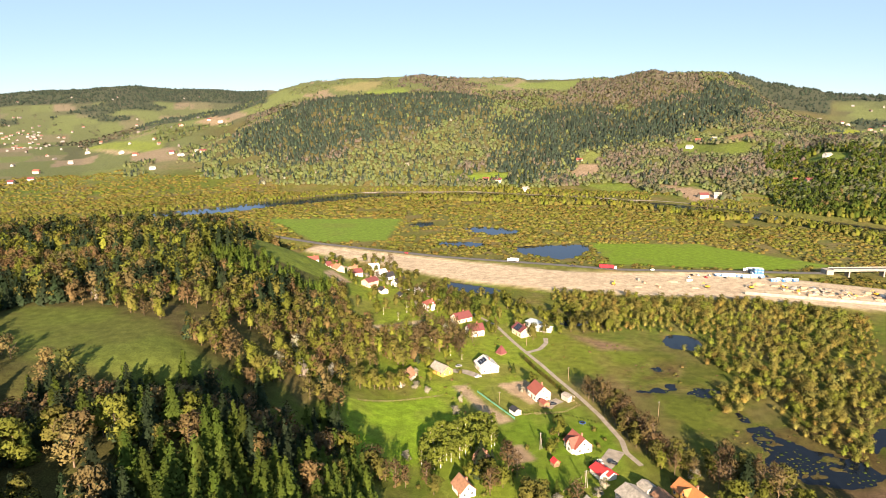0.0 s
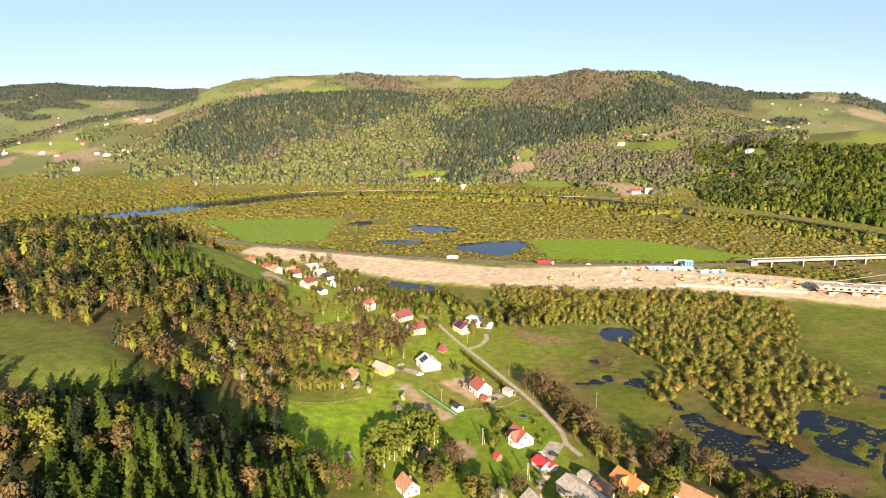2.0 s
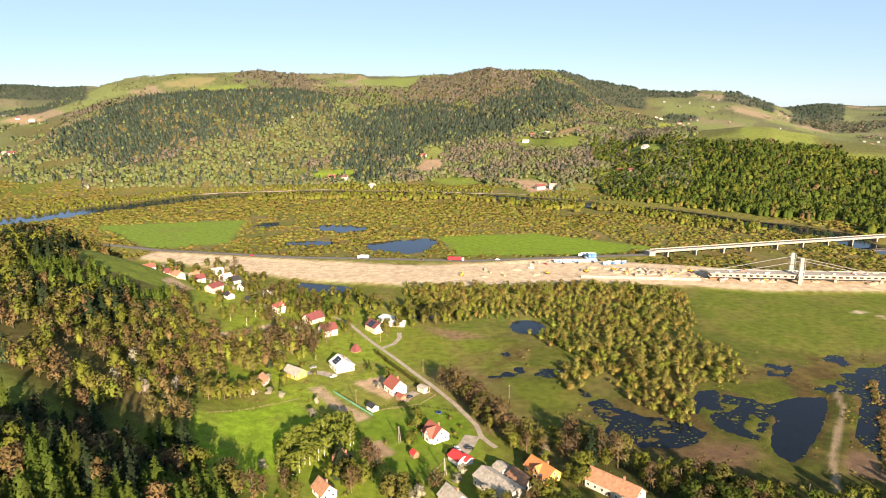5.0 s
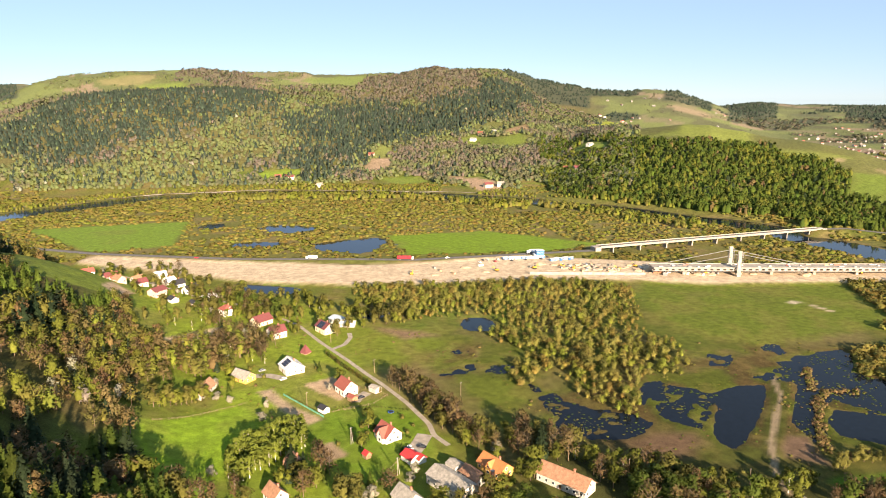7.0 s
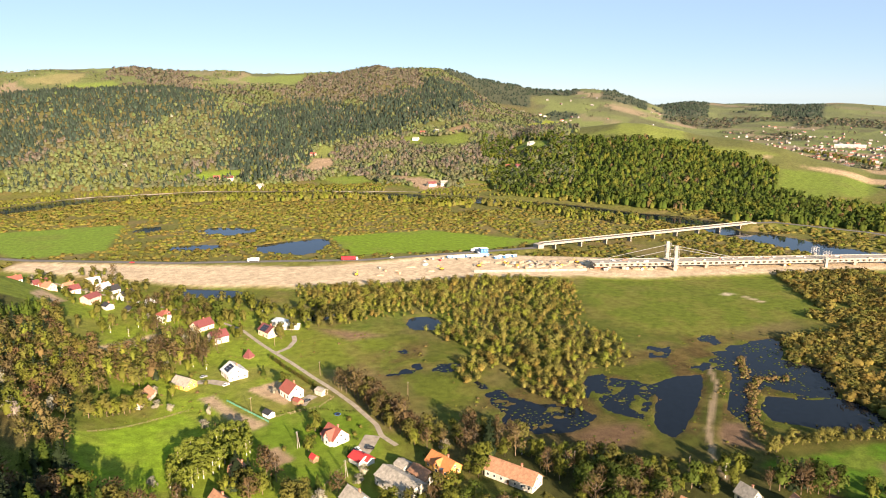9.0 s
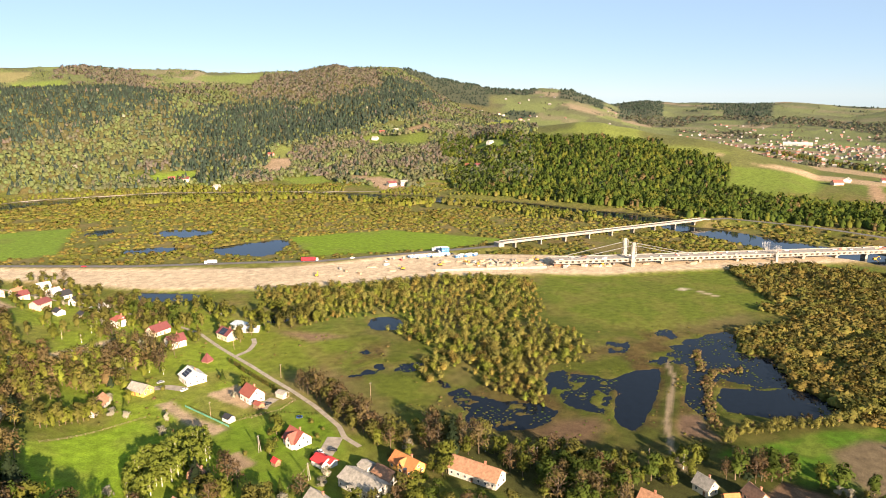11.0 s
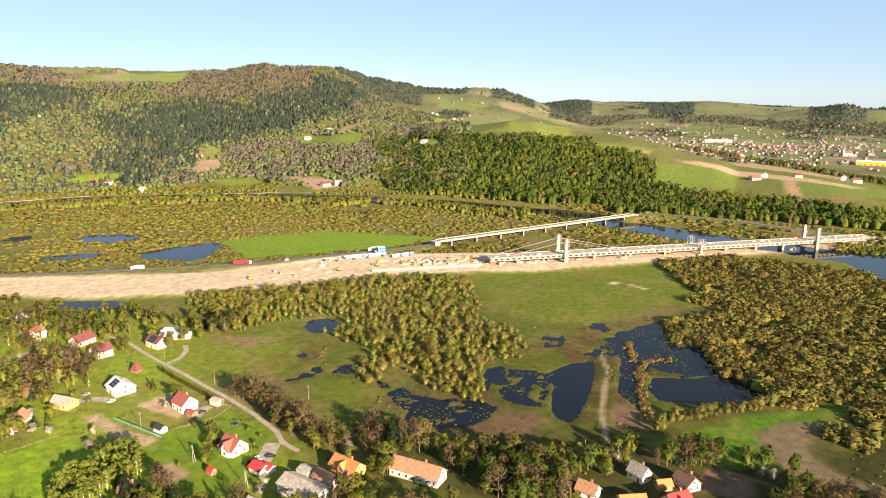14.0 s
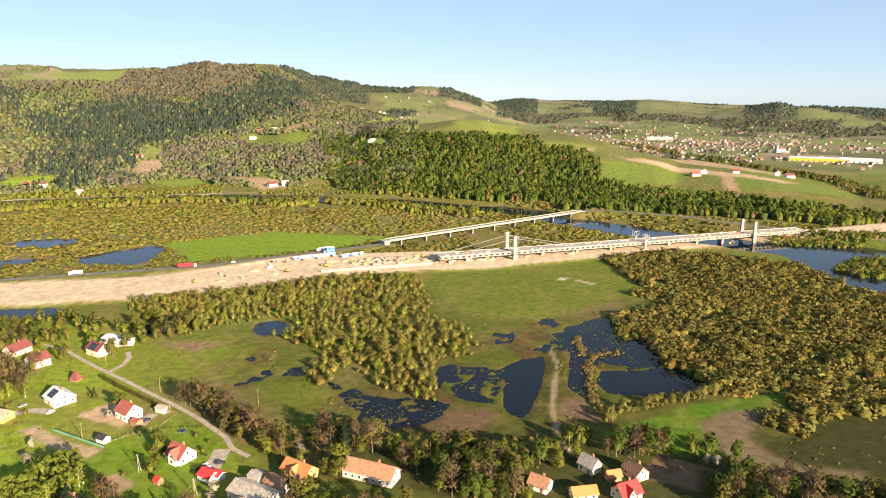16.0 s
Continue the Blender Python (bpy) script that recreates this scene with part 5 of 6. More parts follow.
def gable_house(x, y, turn, L, W, eave, rise, wall, roof, label, name="house", windows=True, chimney=True, over=0.55, solar=False, ribs=True, group="village houses", dz=0.0, cross=None, category="house", bands=None, hip=0.0):
    """A pitched-roof house: ridge along x, gables at both ends."""
    c, s = math.cos(radians(turn)), math.sin(radians(turn))
    zs = [gz1(x + u * c - v * s, y + u * s + v * c) for u in (-L / 2, L / 2) for v in (-W / 2, W / 2)]
    z = (min(zs) + max(zs)) / 2 + 0.15 + dz
    h = root(name, x, y, z, turn, label, category, group)
    l2, w2 = L / 2, W / 2
    bm = bmesh.new()
    add_poly(bm, [(-l2, -w2, -2.0), (-l2, w2, -2.0), (-l2, w2, eave), (-l2 + hip, 0, eave + rise), (-l2, -w2, eave)] if not hip else [(-l2, -w2, -2), (-l2, w2, -2), (-l2, w2, eave), (-l2, -w2, eave)], (L, 0, 0))
    part("wall", bm, wall, h)
    # roof: two slabs that pass over the walls
    slope = rise / w2
    t = 0.22
    for side in (-1, 1):
        bm = bmesh.new()
        e = w2 + over
        pts = [(-l2 - over, 0, eave + rise + 0.06), (l2 + over, 0, eave + rise + 0.06), (l2 + over, side * e, eave - over * slope + 0.06), (-l2 - over, side * e, eave - over * slope + 0.06)]
        if hip:
            pts[0], pts[1] = (-l2 + hip, 0, eave + rise + 0.06), (l2 - hip, 0, eave + rise + 0.06)
        add_poly(bm, pts, (0, 0, t))
        r = part("roof", bm, roof, h)
        if ribs and not hip:
            # courses of tile: narrow proud bands
            bm = bmesh.new()
            n = max(4, int(math.hypot(w2, rise) / 0.75))
            for k in range(1, n):
                v = side * e * k / n
                zz = eave + rise + 0.06 + t - (e * k / n) * slope
                add_box(bm, (0, v, zz + 0.012), (L + 2 * over - 0.04, 0.14, 0.07))
            tagged(part("tiling", bm, roof, r), kind="stuff")
    if hip:
        for side in (-1, 1):
            bm = bmesh.new()
            add_poly(bm, [(side * (l2 - hip), 0, eave + rise + 0.05), (side * (l2 + over), -w2 - over, eave - over * slope + 0.05), (side * (l2 + over), w2 + over, eave - over * slope + 0.05)], (0, 0, t))
            part("roof_end", bm, roof, h)
    else:
        part("ridge", boxes(((0, 0, eave + rise + 0.06 + t), (L + 2 * over, 0.36, 0.16))), roof, h)
    if chimney:
        part("chimney", boxes(((L * 0.16, W * 0.08, eave + rise + 0.2), (0.7, 0.7, 2.0)), ((L * 0.16, W * 0.08, eave + rise + 1.25), (0.9, 0.9, 0.16))), BRICKM, h)
    if windows:
        for side in (-1, 1):
            n = max(2, int(W / 3.2))
            for k in range(n):
                window(h, side * l2, -w2 + W * (k + 0.5) / n, 1.6, 1.2, 1.4, side, 0)
            if rise > 2.2:
                window(h, side * l2, 0, eave + rise * 0.32, 1.3, 1.3, side, 0)
            n = max(2, int(L / 3.4))
            for k in range(n):
                if side < 0 and k == n // 2:
                    part("door", boxes(((-l2 + L * (k + 0.5) / n, side * w2, 1.0), (1.1, 0.14, 2.1))), DOORM, h)
                else:
                    window(h, -l2 + L * (k + 0.5) / n, side * w2, 1.6, 1.3, 1.4, 0, side)
                if eave > 4.5:
                    window(h, -l2 + L * (k + 0.5) / n, side * w2, 4.1, 1.3, 1.3, 0, side)
    if solar:
        a = math.atan2(rise, w2)
        for i in range(6):
            for j in range(3):
                d = 0.9 + 1.75 * j
                bm = bmesh.new()
                u0, u1 = -l2 * 0.6 + i * 1.1, -l2 * 0.6 + i * 1.1 + 1.02
                q = [(u, solar * dd * math.cos(a), eave + rise + 0.36 - dd * math.sin(a)) for u, dd in ((u0, d), (u1, d), (u1, d + 1.65), (u0, d + 1.65))]
                add_poly(bm, q, (0, 0, 0.07))
                part("solar_panel", bm, SOLAR, h)
    if cross:
        # a gabled wing across the ridge
        cl, cw, u, side = cross
        bm = bmesh.new()
        rr = rise * 0.92
        add_poly(bm, [(u - cw / 2, 0, -1), (u + cw / 2, 0, -1), (u + cw / 2, 0, eave), (u, 0, eave + rr), (u - cw / 2, 0, eave)], (0, side * (w2 + cl), 0))
        part("wing_wall", bm, wall, h)
        for q in (-1, 1):
            bm = bmesh.new()
            e = cw / 2 + 0.4
            add_poly(bm, [(u, 0, eave + rr + 0.05), (u, side * (w2 + cl + 0.4), eave + rr + 0.05), (u + q * e, side * (w2 + cl + 0.4), eave - 0.4 * rr / (cw / 2) + 0.05), (u + q * e, 0, eave - 0.4 * rr / (cw / 2) + 0.05)], (0, 0, 0.2))
            part("wing_roof", bm, roof, h)
        window(h, u, side * (w2 + cl), 1.5, 1.6, 1.5, 0, side)
        window(h, u, side * (w2 + cl), eave + 0.9, 1.2, 1.2, 0, side)
    return h


gable_house(65.6, 304.1, -68, 10.2, 9.2, 3.2, 4.2, WHITE, RED_T, "white rendered house with a steep red tiled roof", cross=(1.2, 5.0, 1.2, -1))
gable_house(54.7, 363.1, -70, 10.4, 9.0, 4.2, 3.9, WHITE, RED_T, "white two-storey house with a dark red roof")
gable_house(27.5, 404, -74, 13.0, 11.5, 3.6, 3.6, WHITE, WHITE_T, "white house with solar panels on its pale roof", solar=-1, ribs=False)
gable_house(104.9, 259.7, -68, 14.6, 8.6, 3.2, 3.3, YELLOW, ORANGE_T, "yellow cottage with an orange tiled roof and small porch", cross=(0.6, 3.4, 0.5, -1))
gable_house(130, 240, -58, 24, 9.0, 3.8, 3.6, GREYW, BROWN_T, "long old farmhouse with weathered brown tiles")
gable_house(71.2, 280, -66, 7.2, 6.4, 2.6, 1.6, WHITE, BRIGHT_T, "low garage with a bright red sheet roof", chimney=False, name="garage", category="garage", windows=False)
gable_house(74.8, 277.6, -66, 4.0, 4.2, 2.3, 1.2, WHITE, BRIGHT_T, "small annex with a bright red sheet roof", chimney=False, name="garage_annex", category="shed", windows=False)
gable_house(52.0, 288.5, -66, 3.2, 3.0, 1.9, 1.3, TIMBER, BRIGHT_T, "small garden shed with a red roof", chimney=False, name="garden_shed", category="shed", windows=False, over=0.3)
gable_house(39, 342, -62, 5.2, 4.2, 2.2, 1.2, WHITE, DARK_T, "small white outbuilding with a black roof", chimney=False, name="outbuilding", category="shed", windows=False, over=0.3)
gable_house(70.5, 359.5, -60, 6.0, 4.6, 2.5, 0.8, GREYW, GREY_T, "flat grey garage beside the white house", chimney=False, name="garage", category="garage", windows=False, over=0.2)
gable_house(56, 351.5, -64, 5.0, 3.8, 2.2, 1.0, TIMBER, RED_T, "low wooden carport with a dull red roof", chimney=False, name="carport", category="carport", windows=False, over=0.3)
gable_house(38.9, 431, -50, 4.6, 4.6, 1.6, 4.2, TIMBER, WINE_T, "small hut with a steep pointed wine-red roof", name="pointed_hut", chimney=False, windows=False, hip=2.1, over=0.5)
gable_house(57, 470, -66, 13.0, 9.0, 4.2, 3.2, CREAM, WINE_T, "cream house with a dark red roof and solar panels", solar=-1)
gable_house(69, 487, -62, 12.0, 9.0, 3.4, 1.4, WHITE, paint("blue_grey_sheet", (0.40, 0.47, 0.52), 0.45, vary=0.08), "workshop with a pale blue-grey sheet roof", chimney=False)
gable_house(74, 478, -20, 12.0, 6.0, 2.8, 0.8, GREYW, WHITE_T, "low white-roofed store beside the workshop", chimney=False, name="store", windows=False)
gable_house(-23.7, 384.9, 64, 17.5, 7.5, 2.6, 3.2, GREYW, BROWN_T, "old barn with a terracotta-brown tiled roof", name="barn", category="barn", chimney=False)
gable_house(-1, 398.5, -50, 12, 8.0, 2.8, 3.0, YELLOW, GREY_T, "yellow cottage with a grey-brown roof", chimney=False)
gable_house(-10.3, 532, -60, 8.6, 9.4, 5.2, 2.6, WHITE, RED_T, "tall white house with a red hipped roof", hip=3.0)
gable_house(14, 501, 36, 14.0, 9.0, 3.4, 3.6, CREAM, WINE_T, "cream house with a wine-red roof")
gable_house(23, 470, 20, 11.0, 9.4, 4.4, 3.4, WHITE, WINE_T, "white balconied house with a wine-red roof")
gable_house(9, 266, -66, 9.0, 7.0, 3.0, 3.4, WHITE, BROWN_T, "white cottage with a brown roof among garden trees")
gable_house(19, 288, -74, 9.4, 7.4, 2.8, 4.2, TIMBER, BROWN_T, "wooden house with a steep brown roof", cross=(1.0, 3.6, 0, -1))
gable_house(-66, 598, 50, 13, 9.0, 4.6, 2.6, PINK, WINE_T, "pink two-storey house with a red roof")
gable_house(-52.7, 580, -60, 8.0, 6.4, 2.8, 1.8, WHITE, DARK_T, "small white house with a black roof", windows=False)
gable_house(-24, 576, 20, 12, 9.0, 3.2, 2.8, CREAM, WHITE_T, "cream house with a pale sheet roof", hip=3.0)
gable_house(-40, 606, 48, 13, 8.6, 3.2, 3.4, WHITE, DARK_T, "white house with a black roof")
for x, y, t, L, W, e, r, w, rf, lab in ((-83, 632, 30, 11, 8, 3.4, 3, CREAM, WINE_T, "cream house with a dark wine roof"), (-60, 640, 40, 10, 8, 3.2, 3, WHITE, WHITE_T, "white house with a pale sheet roof"), (-98, 622, -50, 9, 8, 3.4, 2.8, PINK, BROWN_T, "pinkish house with a brown roof"),
                                   (-52, 628, 36, 10, 8, 3.2, 3.2, WHITE, DARK_T, "white house with a dark roof"), (-112, 668, 30, 12, 8, 3, 3.2, CREAM, WINE_T, "cream house with a wine-red roof at the hill's foot"), (-135, 690, 24, 11, 8, 3, 3, WHITE, RED_T, "white house with a red roof at the hill's foot"),
                                   (-88, 655, 40, 10, 7, 2.8, 3, GREYW, BROWN_T, "grey house with a brown roof"), (-70, 665, 20, 11, 8, 3, 3, WHITE, WHITE_T, "white house with a bright sheet roof"), (-104, 640, 30, 8, 7, 2.8, 2.6, WHITE, RED_T, "small white house with a red roof"), (-36, 566, -60, 7, 5, 2.4, 1.6, WHITE, DARK_T, "small outbuilding with a black roof")):
    gable_house(x, y, t, L, W, e, r, w, rf, lab)
# the foreground farm
gable_house(82, 252, -66, 22, 10.5, 4.2, 2.6, GREYW, GREY_T, "long barn with a weathered grey cement-sheet roof", name="barn", category="barn", chimney=False, over=0.4)
gable_house(88, 266, -66, 6.5, 6.0, 3.0, 1.2, GREYW, GREY_T, "lean-to with a grey sheet roof beside the barn", name="lean_to", category="shed", chimney=False, windows=False, over=0.2)
gable_house(93.3, 255.5, -70, 11.5, 6.6, 3.0, 2.2, GREYW, BROWN_T, "brown-roofed outbuilding beside the barn", name="outbuilding", category="shed", chimney=False)
gable_house(61, 247, -70, 11, 8.6, 3.2, 3.6, CREAM, GREY_T, "pale cottage with a grey roof")
chimney_stack = root("brick_chimney", 98.5, 246.5, gz1(98.5, 246.5), -66, "free-standing square brick chimney", "chimney")
part("shaft", boxes(((0, 0, 4.2), (1.5, 1.5, 9.0), 0, 0.8)), BRICKM, chimney_stack, bevel=0.04)
part("cap", boxes(((0, 0, 8.8), (1.5, 1.5, 0.35))), M_CONCRETE, chimney_stack)
gable_house(213, 189, -85, 8.0, 6.5, 3.4, 3.4, CREAM, GREY_T, "cream cottage with a grey-brown roof")
gable_house(185, 191, -70, 8.5, 6.4, 2.8, 3.0, WHITE, BROWN_T, "white cottage with mossy brown tiles")
gable_house(195.4, 176, -25, 10.5, 6.0, 2.6, 2.2, CREAM, ORANGE_T, "low house with rust-orange tiles", chimney=False)
gable_house(210, 165.5, -10, 10, 8, 3.2, 3.6, CREAM, BRIGHT_T, "house with a bright red sheet roof", cross=(1.0, 4, -1, -1))
gable_house(226, 174, -100, 9.0, 7.0, 3.2, 3.2, PINK, BROWN_T, "house with a brown roof beside a ploughed plot")
gable_house(216, 178, -20, 6.0, 4.5, 2.4, 1.8, TIMBER, ORANGE_T, "small shed with a rusty tiled roof", name="shed", category="shed", chimney=False, windows=False)
# houses on the far slopes
rng = random.Random(9)
FAR_HOUSES = [(603, 1635, 0), (570, 1594, 1), (629, 1601, 1), (715, 1279, 1), (462, 1142, 1), (440, 1148, 2), (307, 1546, 0), (84, 1334, 0), (105, 1324, 2), (153, 1261, 1), (616, 1187, 0), (619, 1155, 2), (-660, 1556, 1), (-897, 1920, 1), (-820, 1835, 0), (-701, 1781, 2), (-666, 1748, 1), (-639, 1795, 1), (-619, 1777, 2), (-1102, 2134, 1)]
FAR_HOUSES += [(-998, 1839, 1), (-945, 1590, 0), (-880, 1390, 2), (-812, 2415, 2), (-751, 2344, 1), (-879, 2326, 0), (-870, 1441, 2), (1053, 728, 0), (1091, 737, 1), (1244, 684, 1), (1249, 665, 2), (1150, 712, 2), (1512, 2794, 1), (1563, 2722, 2), (1561, 2678, 1), (1589, 2579, 0)]
for x, y, k in FAR_HOUSES:
    wall, roof, lab = ((PINK, RED_T, "far house with pink walls and a red roof"), (WHITE, GREY_T, "far white house with a grey roof"), (CREAM, WINE_T, "far cream house with a dark red roof"))[k]
    gable_house(x, y, rng.uniform(-40, 40), rng.uniform(11, 17), rng.uniform(9, 11), rng.uniform(3.2, 5.5), 3.4, wall, roof, lab, windows=False, chimney=False, ribs=False, group="hillside houses")

# the distant town
TOWN_WALL, TOWN_ROOF = material("town_walls", (0.6, 0.56, 0.5), 0.85, attr="tint", bump=0), material("town_roofs", (0.3, 0.12, 0.08), 0.7, attr="tint", bump=0)


def many_houses(name, label, x, y, rng, size=1.0):
    v, f, m, t = [], [], [], []
    z = ground_z(x, y)
    for k in range(len(x)):
        L, W, e, r, a = rng.uniform(9, 17) * size, rng.uniform(8, 11) * size, rng.uniform(3.5, 7) * size, rng.uniform(2.5, 4) * size, rng.uniform(0, 3.14)
        c, s, n = math.cos(a), math.sin(a), len(v)
        for u, w, h in ((-1, -1, -2), (1, -1, -2), (1, 1, -2), (-1, 1, -2), (-1, -1, e), (1, -1, e), (1, 1, e), (-1, 1, e), (-1, 0, e + r), (1, 0, e + r)):
            px, py = u * L / 2, w * W / 2
            v.append((x[k] + px * c - py * s, y[k] + px * s + py * c, z[k] + h))
        f += [(n, n + 1, n + 5, n + 4), (n + 2, n + 3, n + 7, n + 6), (n + 1, n + 2, n + 6, n + 9, n + 5), (n + 3, n, n + 4, n + 8, n + 7)]
        m += [0] * 4
        t += [np.array((0.30, 0.285, 0.265)) * rng.uniform(0.45, 1.0)] * 10
        n = len(v)
        rc = np.array([(0.26, 0.10, 0.07), (0.2, 0.11, 0.085), (0.17, 0.15, 0.14), (0.34, 0.32, 0.3), (0.13, 0.065, 0.055)][rng.choice(5, p=[0.35, 0.2, 0.2, 0.1, 0.15])])
        for u, w, h in ((-1.08, -1.15, e - 0.3), (1.08, -1.15, e - 0.3), (1.08, 0, e + r + 0.3), (-1.08, 0, e + r + 0.3), (-1.08, 1.15, e - 0.3), (1.08, 1.15, e - 0.3)):
            px, py = u * L / 2, w * W / 2
            v.append((x[k] + px * c - py * s, y[k] + px * s + py * c, z[k] + h))
        f += [(n, n + 1, n + 2, n + 3), (n + 3, n + 2, n + 5, n + 4)]
        m += [1, 1]
        t += [rc] * 6
    ob = mesh_object(name, v, f, [TOWN_WALL, TOWN_ROOF], index=m, attr=("tint", np.array(t)))
    return tagged(ob, label, "houses", kind="stuff")


g = np.random.default_rng(12)
b = np.radians(np.r_[g.normal(56, 6, 330), g.uniform(44, 73, 240)])
r = np.r_[g.normal(2450, 280, 330), g.uniform(1750, 3500, 240)]
many_houses("town", "distant town of pale houses with red and brown roofs", r * np.sin(b), r * np.cos(b), g, 0.72)
b = np.radians(np.r_[g.normal(-31, 2.0, 70), g.uniform(-37, -19, 44), g.uniform(30, 40, 24)])
r = np.r_[g.normal(3100, 260, 70), g.uniform(2000, 4300, 44), g.uniform(2700, 3850, 24)]
many_houses("scattered_hamlets", "scattered far houses on the slopes and in the side valley", r * np.sin(b), r * np.cos(b), g, 0.75)


def hall(b, r, L, W, H, mat, label):
    x, y = r * math.sin(radians(b)), r * math.cos(radians(b))
    h = root("factory_hall", x, y, gz1(x, y), -b, label, "hall")
    part("wall", boxes(((0, 0, H / 2), (L, W, H))), mat, h)
    part("roof", boxes(((0, 0, H + 0.3), (L + 1, W + 1, 0.6))), WHITE_T, h)
    for k in range(int(L / 12)):
        part("gate", boxes(((-L / 2 + 8 + 12 * k, -W / 2 - 0.05, 2.2), (5, 0.2, 4.2))), M_STEEL, h)


hall(63.6, 1935, 120, 40, 9, paint("yellow_sheet", (0.65, 0.42, 0.04), 0.5), "long yellow factory hall with a white roof")
hall(66.4, 1960, 90, 40, 9, WHITE, "long white factory hall with a flat roof")
hall(52.5, 2620, 90, 50, 9, GREYW, "distant grey hall with a white roof")
bx, by = 2190 * math.sin(radians(61.2)), 2190 * math.cos(radians(61.2))
church = root("church", bx, by, gz1(bx, by), -30, "distant pale church with two towers", "church")
part("nave", boxes(((0, 0, 4.5), (24, 10, 9))), GREYW, church)
bm = bmesh.new()
add_poly(bm, [(-12.6, -5.6, 9), (-12.6, 5.6, 9), (-12.6, 0, 14)], (25, 0, 0))
part("roof", bm, RED_T, church)
for side in (-1, 1):
    part("tower", boxes(((-13, side * 4, 10), (4.4, 4.4, 20))), GREYW, church)
    part("spire", boxes(((-13, side * 4, 23), (4.4, 4.4, 6), 0, 0.05)), DARK_T, church)

# ---- trees that stand singly ----
CROWNS = {}


def tree_thing(kind, x, y, high, wide, tint, label, name, rng):
    """One tree: trunk and crown under an Empty at its foot."""
    v = rng.integers(0, 4)
    key = (kind, int(v), tint)
    if key not in CROWNS:
        pair = []
        for nm, (tv, tf, tn), mat in (("trunk", LIB[(kind, 0)][v][0], paint("birch_bark", (0.55, 0.53, 0.48), 0.8, grain=0.6) if tint == "birch" else M_BARK), ("crown", LIB[(kind, 0)][v][1], M_LEAF)):
            me = bpy.data.meshes.new(nm)
            me.from_pydata(tv.tolist(), [], tf.tolist())
            me.materials.append(mat)
            me.polygons.foreach_set("use_smooth", np.ones(len(tf), bool))
            a = me.attributes.new("tint", "FLOAT_COLOR", "POINT")
            deep = 1.0 if tint in ("birch", "blossom", "willow") else 0.8
            a.data.foreach_set("color", np.tile(np.r_[deep * np.array(TINTS[tint]), 1.0], len(tv)).astype(np.float32))
            me.update(calc_edges=True)
            me.normals_split_custom_set_from_vertices(tn.astype(np.float32))
            pair.append(me)
        CROWNS[key] = pair
    e = tagged(new(name), label, "tree", "village trees")
    e.matrix_basis = pose(x, y, gz1(x, y), 0, 0, rng.uniform(0, 360)) @ Matrix.Diagonal((high * wide, high * wide, high, 1))
    for nm, me in zip(("trunk", "crown"), CROWNS[key]):
        ob = new(nm, me)
        ob.parent = e
    return e


TINTS["birch"] = (0.16, 0.195, 0.028)
KINDS = {
    "birch": ("tall", "birch", "birch_tree", "slender birch with fresh yellow-green leaves", (8, 11.5), (1.1, 1.4)),
    "bare": ("bare", "brown", "budding_tree", "tall budding broadleaf tree with brown twigs", (11, 17), (0.9, 1.2)),
    "rust": ("bare", "rust", "budding_tree", "reddish-brown budding tree with fine twigs", (10, 15), (0.9, 1.25)),
    "green": ("broad", "fresh", "broadleaf_tree", "broadleaf tree with fresh spring leaves", (8, 13), (0.9, 1.2)),
    "deep": ("broad", "green", "broadleaf_tree", "dense green broadleaf tree", (9, 15), (1.0, 1.25)),
    "lime": ("broad", "lime", "broadleaf_tree", "lime-green tree with young leaves", (6, 10), (0.9, 1.2)),
    "olive": ("broad", "olive", "broadleaf_tree", "olive-tinted tree coming into leaf", (9, 14), (0.9, 1.2)),
    "spruce": ("spruce", "dark", "spruce_tree", "tall dark green spruce", (12, 18), (1.2, 1.5)),
    "small_spruce": ("spruce", "green", "spruce_tree", "small green garden spruce", (4, 7), (1.3, 1.7)),
    "blossom": ("broad", "blossom", "fruit_tree", "fruit tree in white blossom", (4.5, 7), (1.2, 1.5)),
    "willow": ("broad", "willow", "willow_bush", "rounded yellow-green willow at the water's edge", (2.2, 6.8), (1.0, 1.5)),
    "bush": ("shrub", "olive", "garden_bush", "rounded garden bush in young leaf", (1.6, 3.2), (1.0, 1.4)),
}
RT = np.random.default_rng(21)


def plant(kind, x, y):
    k, tint, name, label, (h0, h1), (w0, w1) = KINDS[kind]
    tree_thing(k, x, y, RT.uniform(h0, h1), RT.uniform(w0, w1), tint, label, name, RT)


def plant_patch(poly, n, kinds, gap=3.0):
    p = np.array(poly, float)
    done, tries = [], 0
    while len(done) < n and tries < n * 60:
        tries += 1
        x, y = RT.uniform(p[:, 0].min(), p[:, 0].max()), RT.uniform(p[:, 1].min(), p[:, 1].max())
        if inside(np.array([x]), np.array([y]), poly)[0] < 0 or any((x - a) ** 2 + (y - b) ** 2 < gap * gap for a, b in done):
            continue
        if any((x - hx) ** 2 + (y - hy) ** 2 < hr * hr for hx, hy, hr in HOUSE_SPOTS) or along(np.array([x]), np.array([y]), VILLAGE_ROAD)[0][0] < 3.2:
            continue
        done.append((x, y))
        plant(kinds[RT.integers(0, len(kinds))], x, y)


HOUSE_SPOTS = [(o.location.x, o.location.y, 11.0) for o in scene.objects if o.get("group") == "village houses"]
